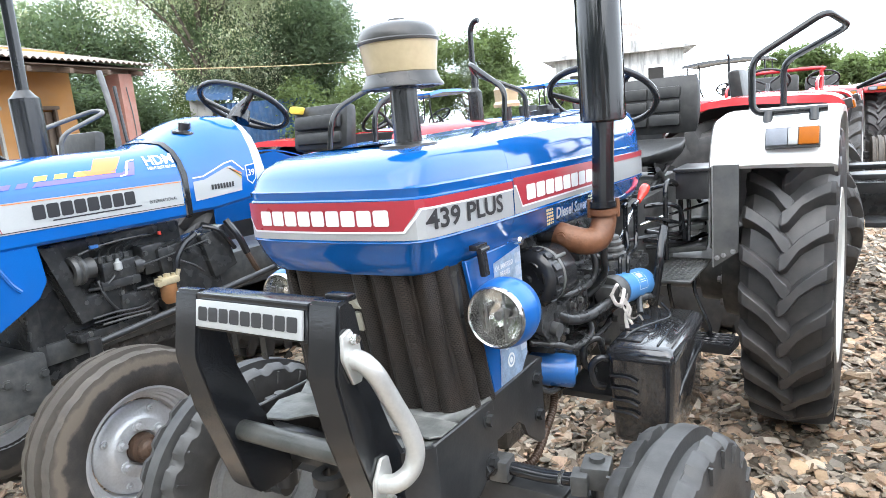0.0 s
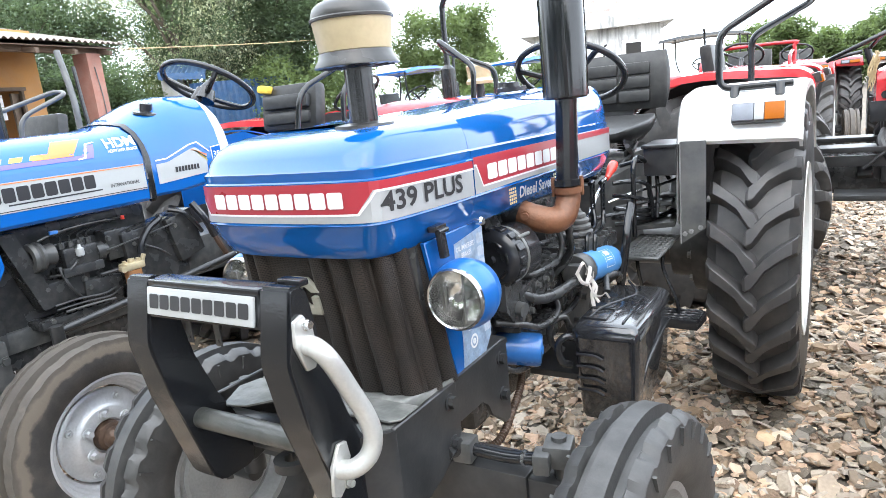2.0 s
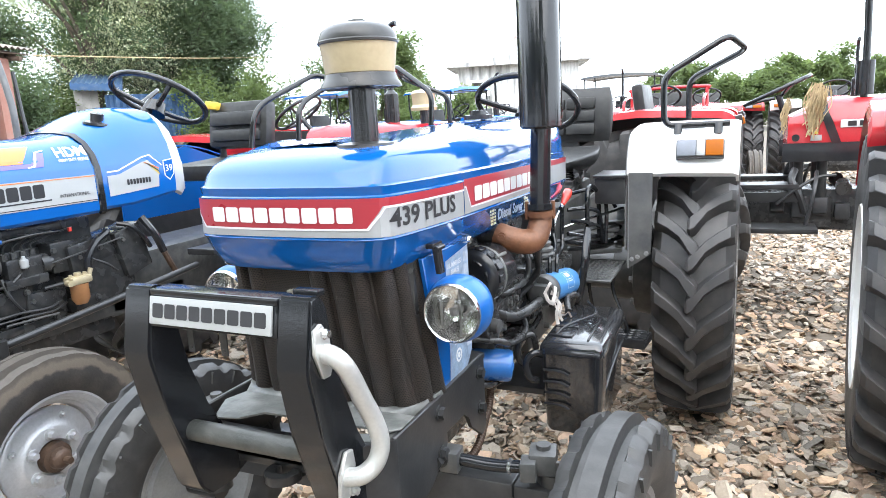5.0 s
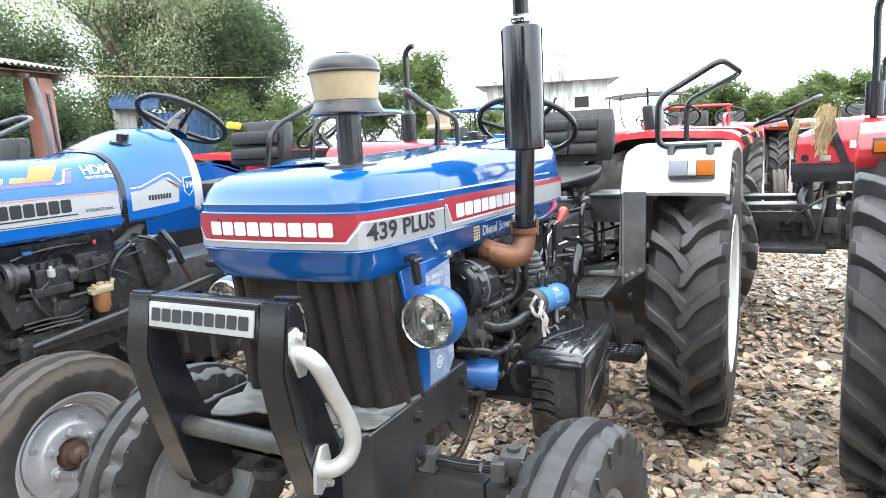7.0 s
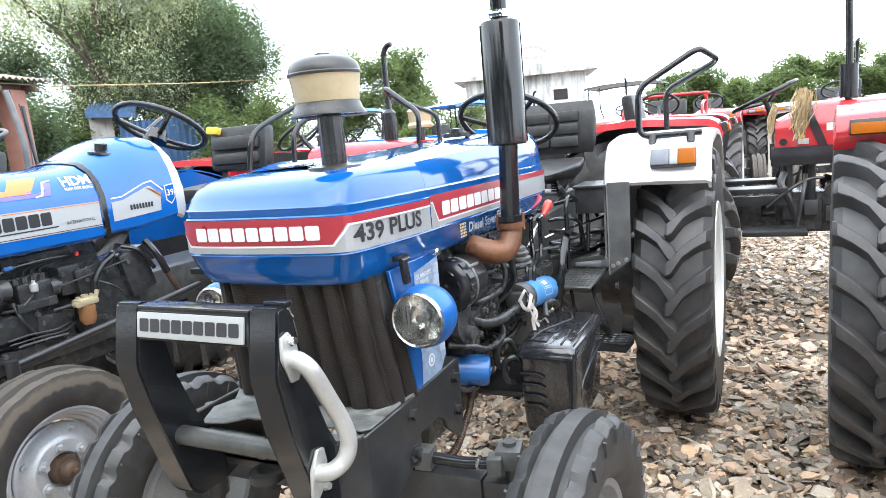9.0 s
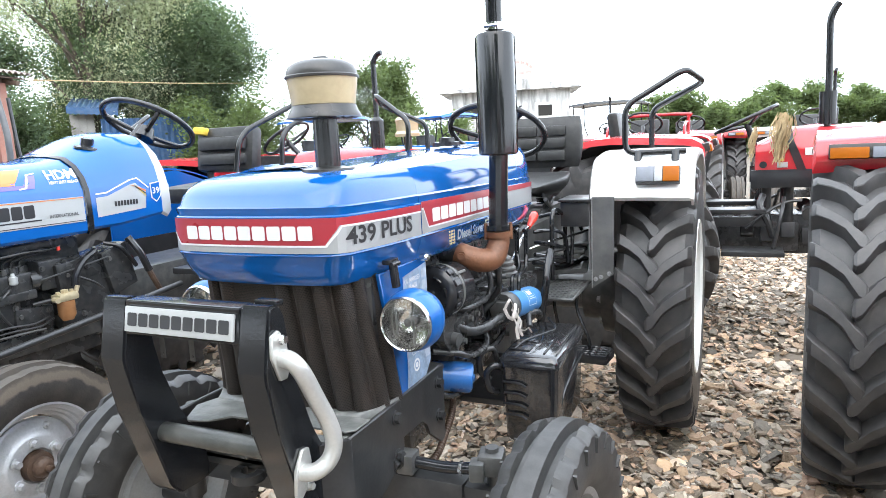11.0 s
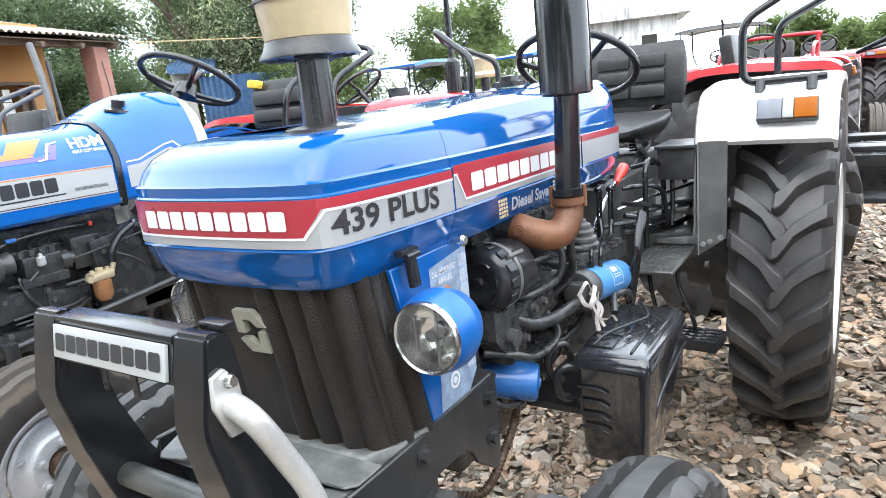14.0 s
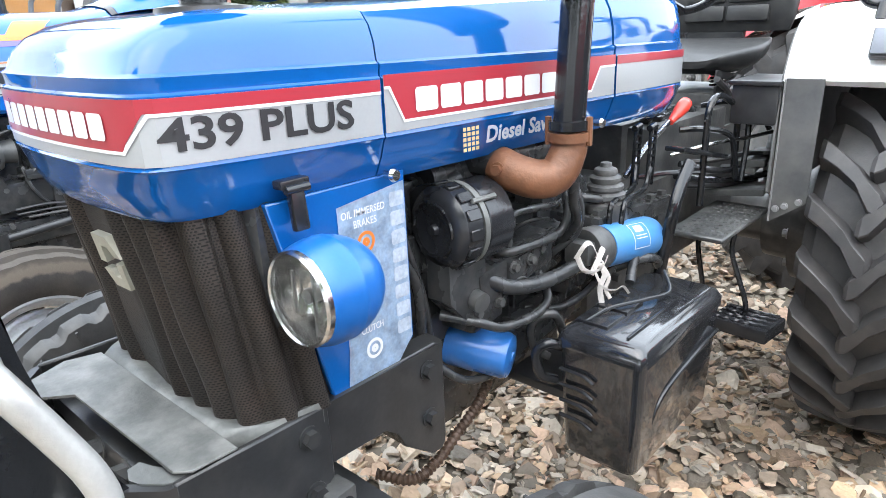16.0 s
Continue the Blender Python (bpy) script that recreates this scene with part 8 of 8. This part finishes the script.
for i in range(5):
    for j in range(3):
        bm = bmesh.new()
        rings = []
        dz = rnd.uniform(-0.012, 0.012)
        for k in range(37):
            x = -3.90 + i * 0.98 + 1.02 * k / 36
            z = 0.25 + 0.024 * math.sin(2 * math.pi * (x / 0.146)) + 0.012 * j + dz
            y0, y1 = 0.18 + j * 1.42, 0.18 + j * 1.42 + 1.60
            rings.append([(x, y0, 2.855 + y0 * 0.2126 + z), (x, y1, 2.855 + y1 * 0.2126 + z - 0.006), (x, y1, 2.847 + y1 * 0.2126 + z - 0.006), (x, y0, 2.847 + y0 * 0.2126 + z)])
        loft(bm, rings, close=True, caps=True)
        part("roof_sheet", bm, SHEETING, roof, smooth=60)

SM = pose(-14.2, 12.0, 0, 0, 0, 47)
fence = thing("sheet_fence", "blue corrugated sheet fence under the trees", "fence", SM)
for q in range(3):
    bm = bmesh.new()
    rings = []
    for k in range(25):
        x = -0.35 + q * 0.9 + 0.9 * k / 24
        y = 0.025 * math.sin(k * math.pi / 2) + 0.008 * (q % 2)
        rings.append([(x, y, 0.05), (x, y, 2.45), (x, y + 0.006, 2.45), (x, y + 0.006, 0.05)])
    loft(bm, rings, close=True, caps=True)
    part("sheet", bm, TIN, fence)
shed = thing("shed", "pale board shed with a blue sheet roof", "shed", SM)
for k in range(4, 7):
    bm = bmesh.new()
    box(bm, (-1.75 + 0.19 * k, 0.3, 1.3), (0.185, 0.05 + 0.01 * (k % 2), 2.6), bevel=0.006)
    part("board", bm, SHED, shed)
bm = bmesh.new()
rings = []
for k in range(41):
    x = -1.1 + 1.2 * k / 40
    z = 0.02 * math.sin(k * math.pi / 2) - 0.06 * (x + 1.1)
    rings.append([(x, -0.15, 2.78 + z), (x, 1.8, 3.15 + z), (x, 1.8, 3.142 + z), (x, -0.15, 2.60 + z)])
loft(bm, rings, close=True, caps=True)
part("roof", bm, TIN, shed, "blue corrugated roof")

block = thing("building", "old streaked concrete building with a flat overhanging roof", "building", pose(-8.2, 27.5, 0, 0, 0, 18))
bm = bmesh.new()
box(bm, (0, 2.0, 1.75), (5.2, 4.0, 3.5))
part("wall", bm, CONCRETE, block, smooth=0)
bm = bmesh.new()
prism(bm, [(-3.1, 3.47), (-2.6, 3.55), (0.35, 3.95), (2.6, 3.55), (3.1, 3.47), (2.6, 3.45), (-2.6, 3.45)], "y", -0.5, 4.5)
part("roof", bm, CONCRETE, block, smooth=0)
for x in (-1.7, 1.5):
    bm = bmesh.new()
    box(bm, (x, -0.02, 2.55), (0.9, 0.06, 0.7))
    w = part("window", bm, LIME, block, smooth=0)
    bm = bmesh.new()
    box(bm, (x, -0.06, 2.55), (0.6, 0.04, 0.45))
    part("pane", bm, ROOMSHADE, w, smooth=0)
arch = thing("arched_sign", "faded white arched sign with red marks on a flat roof", "sign", pose(-8.2, 27.5, 0, 0, 0, 18) @ pose(0.35, 0.2, 3.9))
bm = bmesh.new()
prism(bm, [(-1.0, 0.0), (1.0, 0.0)] + [(1.0 * math.cos(math.pi * k / 12), 0.25 + 0.75 * math.sin(math.pi * k / 12)) for k in range(13)], "y", 0.0, 0.08)
board = part("board", bm, LIME, arch, smooth=0)
for k in range(7):
    a = math.pi * (0.2 + 0.1 * k)
    bm = bmesh.new()
    box(bm, (0.72 * math.cos(a), -0.01, 0.25 + 0.52 * math.sin(a)), (0.16, 0.02, 0.12), (0, 90 - math.degrees(a), 0))
    part("mark", bm, FADED, board)
for k in range(4):
    bm = bmesh.new()
    box(bm, (-0.5 + 0.33 * k, -0.01, 0.32), (0.24, 0.02, 0.12))
    part("mark", bm, FADED, board)
tank = thing("water_tank", "pale round water tank on the concrete building", "tank", pose(-8.2, 27.5, 0, 0, 0, 18) @ pose(-1.35, 1.6, 3.6))
for k in range(4):
    bm = bmesh.new()
    lathe(bm, [(0.30 * k, 0.56), (0.30 * k + 0.04, 0.60), (0.30 * k + 0.26, 0.60), (0.30 * k + 0.30, 0.56)], pose(0, 0, 0, 0, -90, 0), 24)
    part("ring", bm, WHITE, tank)
bm = bmesh.new()
lathe(bm, [(1.2, 0.56), (1.32, 0.35), (1.38, 0.001)], pose(0, 0, 0, 0, -90, 0), 24)
part("dome", bm, WHITE, tank)
wire = thing("overhead_wire", "thin pale overhead wire", "wire")
bm = bmesh.new()
tube(bm, [(-12.0, 8.25, 3.04), (-13.17, 14.7, 3.44), (-14.6, 23.5, 4.18), (-16.7, 34.9, 5.38)], 0.014, 6, 6)
part("cable", bm, TOWEL, wire)

# ---- trees ----
BARK = mat("grey_bark", (0.13, 0.105, 0.08), 0.9, 0.0, 0.0, 0.35, 4.0, 40.0, bump=0.6)


def leaf_mat(name, c):
    m = mat(name, c, 0.85, 0.0, 0.0, 0.25, 1.2, 30.0, island=0.3)
    b = m.node_tree.nodes["Principled BSDF"]
    b.inputs["Subsurface Weight"].default_value = 0.0
    n, l = m.node_tree.nodes, m.node_tree.links
    tr_ = n.new("ShaderNodeBsdfTranslucent")
    tr_.inputs["Color"].default_value = (c[0] * 1.5, c[1] * 1.5, c[2], 1)
    mx = n.new("ShaderNodeMixShader")
    mx.inputs[0].default_value = 0.55
    l.new(b.outputs[0], mx.inputs[1])
    l.new(tr_.outputs[0], mx.inputs[2])
    l.new(mx.outputs[0], n["Material Output"].inputs["Surface"])
    return m


PALE_LEAF, DARK_LEAF, MID_LEAF = leaf_mat("pale_leaf", (0.55, 0.59, 0.46)), leaf_mat("dark_leaf", (0.155, 0.215, 0.14)), leaf_mat("mid_leaf", (0.16, 0.215, 0.10))


def tree(label, at, height, radius, leaf, seed, leaves, size, base=0.25, droop=0.0, clumps=46, squash=1.0):
    r = random.Random(seed)
    t = thing("tree", label, "tree", pose(*at, 0, 0, r.uniform(0, 360)), "trees round the yard")
    bm = bmesh.new()
    tips = []
    lean = Vector((r.uniform(-0.3, 0.3), r.uniform(-0.3, 0.3), 0))
    top = Vector((0, 0, height * 0.62)) + lean
    tube(bm, [(0, 0, -0.1), (0.05, 0.03, height * 0.2), top * 0.6 + Vector((0.1, 0, 0)), top], lambda u: 0.018 * height * (1 - 0.75 * u), 10, 5)
    for k in range(11):
        a = k * 2.4 + r.uniform(-0.3, 0.3)
        z = height * r.uniform(0.18, 0.5)
        o = Vector((0.05, 0.03, z))
        e = Vector((math.cos(a) * radius * r.uniform(0.45, 0.85), math.sin(a) * radius * r.uniform(0.45, 0.85), z + height * r.uniform(0.1, 0.42)))
        tube(bm, [o, o.lerp(e, 0.45) + Vector((0, 0, 0.25)), e], lambda u: 0.006 * height * (1 - 0.8 * u), 6, 5)
        tips.append(e)
        for q in range(2):
            e2 = e + Vector((r.uniform(-1, 1), r.uniform(-1, 1), r.uniform(-0.2, 0.7))) * radius * 0.35
            tube(bm, [o.lerp(e, 0.6), e2], lambda u: 0.003 * height * (1 - 0.8 * u), 5, 3)
            tips.append(e2)
    part("trunk", bm, BARK, t)
    centres = list(tips)
    while len(centres) < clumps:
        a, b = r.uniform(0, 6.283), r.uniform(-0.9, 1.0)
        rr = radius * r.uniform(0.5, 1.0) * math.sqrt(max(0.05, 1 - b * b * 0.8))
        centres.append(Vector((math.cos(a) * rr, math.sin(a) * rr, height * (0.60 + base * 0.2 + 0.36 * b * squash))))
    g = np.random.default_rng(seed)
    n = leaves
    c = np.array([tuple(q) for q in centres])[g.integers(0, len(centres), n)]
    reach = (radius * g.uniform(0.16, 0.34, len(centres)))[g.integers(0, len(centres), n)]
    d = g.normal(0, 1, (n, 3)) * (1, 1, 0.8)
    d /= np.linalg.norm(d, axis=1)[:, None]
    p = c + d * (reach * g.uniform(0.25, 1.0, n) ** 0.6)[:, None]
    p[:, 2] -= droop * g.random(n) ** 2
    ax = g.normal(0, 1, (n, 3)) * (1, 1, 0.6) - (0, 0, droop * 0.8)
    ax /= np.linalg.norm(ax, axis=1)[:, None]
    sd = np.cross(ax, g.normal(0, 1, (n, 3)))
    sd /= np.linalg.norm(sd, axis=1)[:, None]
    s = (size * g.uniform(0.6, 1.3, n))[:, None]
    fold = np.cross(ax, sd) * s * 0.12
    co = np.stack([p - ax * s * 0.5, p + sd * s * 0.22 + fold, p + ax * s * 0.5, p - sd * s * 0.22 + fold], axis=1).reshape(-1, 3)
    me = bpy.data.meshes.new("crown")
    me.vertices.add(4 * n)
    me.vertices.foreach_set("co", co.ravel())
    me.loops.add(4 * n)
    me.loops.foreach_set("vertex_index", np.arange(4 * n))
    me.polygons.add(n)
    me.polygons.foreach_set("loop_start", np.arange(0, 4 * n, 4))
    me.update(calc_edges=True)
    # leaves shade with the round of their clump, as soft sprays do
    soft = d + (p - (0, 0, height * 0.5)) / radius * 0.5 + (0, 0, 0.8) + ax * 0.35
    soft /= np.linalg.norm(soft, axis=1)[:, None]
    me.shade_smooth()
    me.normals_split_custom_set_from_vertices(np.repeat(soft, 4, axis=0))
    me.materials.append(leaf)
    cr_ = new("crown", me)
    cr_.parent = t
    return t


tree("pale green feathery tree with drooping sprays beside the house", (-16.6, 13.2, 0), 10.6, 3.3, PALE_LEAF, 3, 82000, 0.085, droop=1.1, clumps=100)
tree("pale green feathery tree behind the house roof", (-23.5, 9.0, 0), 8.6, 3.6, PALE_LEAF, 13, 50000, 0.10, droop=0.9, clumps=60)
tree("dark green broadleaf tree behind the blue fence", (-15.5, 15.3, 0), 7.4, 2.7, DARK_LEAF, 5, 110000, 0.10, clumps=100)
tree("dark green broadleaf tree behind the blue fence", (-19.6, 17.6, 0), 6.8, 3.2, DARK_LEAF, 15, 60000, 0.12, clumps=80)
tree("green bush under the trees", (-12.6, 14.6, 0), 2.9, 2.0, MID_LEAF, 6, 24000, 0.11, base=-0.6, clumps=60)
tree("green bush under the trees", (-17.6, 11.2, 0), 3.2, 2.5, MID_LEAF, 16, 24000, 0.12, base=-0.6, clumps=60)
tree("green bush beside the house", (-15.2, 9.9, 0), 2.2, 1.1, DARK_LEAF, 17, 14000, 0.11, base=-0.6, clumps=50)
tree("bright green tree behind the parked tractors", (-11.6, 20.8, 0), 4.3, 1.9, MID_LEAF, 8, 36000, 0.12, clumps=80)
tree("bright green bush behind the parked tractors", (-8.2, 18.5, 0), 2.3, 1.7, MID_LEAF, 9, 24000, 0.11, base=-0.5, clumps=60)
tree("dark green tree behind the open porch", (-17.2, 8.6, 0), 6.0, 2.4, DARK_LEAF, 41, 60000, 0.10, base=-0.5, clumps=90)
tree("green bush behind the open porch", (-15.0, 8.9, 0), 3.4, 1.5, DARK_LEAF, 42, 30000, 0.09, base=-0.6, clumps=60)
for k in range(8):
    tree("tall green tree on the yard's open side", (-17.0 + 4.6 * k + rnd.uniform(-0.8, 0.8), -9.5 + rnd.uniform(-1.2, 1.2), 0), 9.0 + rnd.uniform(-1.2, 1.6), 3.0, DARK_LEAF, 60 + k, 16000, 0.26, base=-0.4, clumps=60)
for k in range(9):
    tree("distant green tree at the yard's edge", (-3.0 + 2.1 * k + rnd.uniform(-0.5, 0.5), 36 + rnd.uniform(-2, 4), 0), 2.9 + rnd.uniform(-0.4, 0.8), 1.7, MID_LEAF, 30 + k, 16000, 0.16, base=-0.5, clumps=60)

# ---- broken stones ----
STONE = mat("broken_sandstone", (0.425, 0.352, 0.273), 0.85, 0.0, 0.0, 0.25, 9.0, 80.0, bump=0.7, bump_scale=60.0, island=0.6)
sn, sl = STONE.node_tree.nodes, STONE.node_tree.links
s_geo, s_obj, s_add, s_fr, s_mix = sn.new("ShaderNodeNewGeometry"), sn.new("ShaderNodeObjectInfo"), sn.new("ShaderNodeMath"), sn.new("ShaderNodeMath"), sn.new("ShaderNodeMixRGB")
s_add.operation, s_fr.operation = "MULTIPLY_ADD", "FRACT"
s_add.inputs[1].default_value = 7.31
sl.new(s_geo.outputs["Random Per Island"], s_add.inputs[0])
sl.new(s_obj.outputs["Random"], s_add.inputs[2])
sl.new(s_add.outputs[0], s_fr.inputs[0])
s_hue = sn.new("ShaderNodeValToRGB")  # buff, grey, brown and pinkish stones side by side
for pos, col in ((0.0, (1.0, 1.0, 1.0, 1)), (0.35, (0.86, 0.93, 1.02, 1)), (0.6, (0.98, 0.84, 0.70, 1)), (0.8, (1.02, 0.86, 0.80, 1)), (1.0, (0.80, 0.86, 0.94, 1))):
    e = s_hue.color_ramp.elements.new(pos)
    e.color = col
sl.new(s_fr.outputs[0], s_hue.inputs[0])
s_mix.blend_type = "MULTIPLY"
s_mix.inputs[0].default_value = 1.0
sb = sn["Principled BSDF"].inputs["Base Color"]
sl.new(sb.links[0].from_socket, s_mix.inputs[1])
sl.new(s_hue.outputs[0], s_mix.inputs[2])
sl.new(s_mix.outputs[0], sb)
rs = random.Random(11)


def stone_shape(r):
    n = r.randint(5, 8)
    wide = r.uniform(0.5, 0.95)
    pts = []
    for k in range(n):
        a = 2 * math.pi * (k + r.uniform(-0.36, 0.36)) / n
        d = r.uniform(0.72, 1.12)
        pts.append((math.cos(a) * d, math.sin(a) * d * wide))
    return pts


def stone_verts(r, s, x, y, z, tilt):
    pts = stone_shape(r)
    h = s * r.choice((0.10, 0.13, 0.17, 0.22, 0.34)) * r.uniform(0.8, 1.2)
    m = Matrix.Translation((x, y, z)) @ Euler((r.gauss(0, tilt), r.gauss(0, tilt), r.uniform(0, 6.28))).to_matrix().to_4x4()
    sx, sy = r.uniform(-0.5, 0.5) * h, r.uniform(-0.5, 0.5) * h
    lo = [m @ Vector((a * s, b * s, -h * 0.6)) for a, b in pts]
    hi = []
    for a, b in pts:
        k = r.uniform(0.80, 0.97)
        hi.append(m @ Vector((a * s * k + sx, b * s * k + sy, h * (0.5 + 0.25 * a * r.uniform(-1, 1)))))
    return lo + hi, len(pts)


def add_stone(vs, fs, r, s, x, y, z, tilt):
    p, n = stone_verts(r, s, x, y, z, tilt)
    i = len(vs)
    vs += p
    fs.append(tuple(i + n + k for k in range(n)))
    for k in range(n):
        j = (k + 1) % n
        fs.append((i + k, i + j, i + n + j, i + n + k))


kinds = []
for k in range(12):
    vs, fs = [], []
    add_stone(vs, fs, rs, 1.0, 0, 0, 0, 0.0)
    me = bpy.data.meshes.new("stone")
    me.from_pydata([tuple(v) for v in vs], [], fs)
    me.materials.append(STONE)
    kinds.append(me)
vs, fs = [], []
for x0, x1, y0, y1, n, sa, sb in ((-2.2, 2.6, -0.4, 3.0, 34000, 0.012, 0.044), (-2.2, 2.6, -0.4, 3.0, 1500, 0.042, 0.078), (-3.6, 3.4, 3.0, 8.0, 26000, 0.016, 0.048), (-7.0, -2.2, -0.4, 8.0, 7000, 0.025, 0.06), (2.6, 7.0, -0.4, 8.0, 5000, 0.025, 0.06), (-7.0, 7.0, -4.0, -0.4, 8000, 0.02, 0.055), (-5.0, 6.0, 8.0, 14.0, 4000, 0.04, 0.09)):
    for _ in range(n):
        s = sa + (sb - sa) * rs.random() ** 2
        add_stone(vs, fs, rs, s, rs.uniform(x0, x1), rs.uniform(y0, y1), rs.uniform(-0.004, 0.032), 0.34)
me = bpy.data.meshes.new("rubble")
me.from_pydata([tuple(v) for v in vs], [], fs)
me.materials.append(STONE)
tagged(new("rubble", me), "layer of flat broken sandstone pieces over the yard", "rubble", kind="stuff")
for k in range(290):
    s = rs.uniform(0.03, 0.065)
    st_ = new("stone", kinds[k % 12])
    st_.parent = ground
    st_.matrix_basis = Matrix.LocRotScale((rs.uniform(0.2, 2.0), rs.uniform(0.55, 2.4), rs.uniform(0.012, 0.026)), Euler((rs.gauss(0, 0.2), rs.gauss(0, 0.2), rs.uniform(0, 6.28))), (s, s, s))
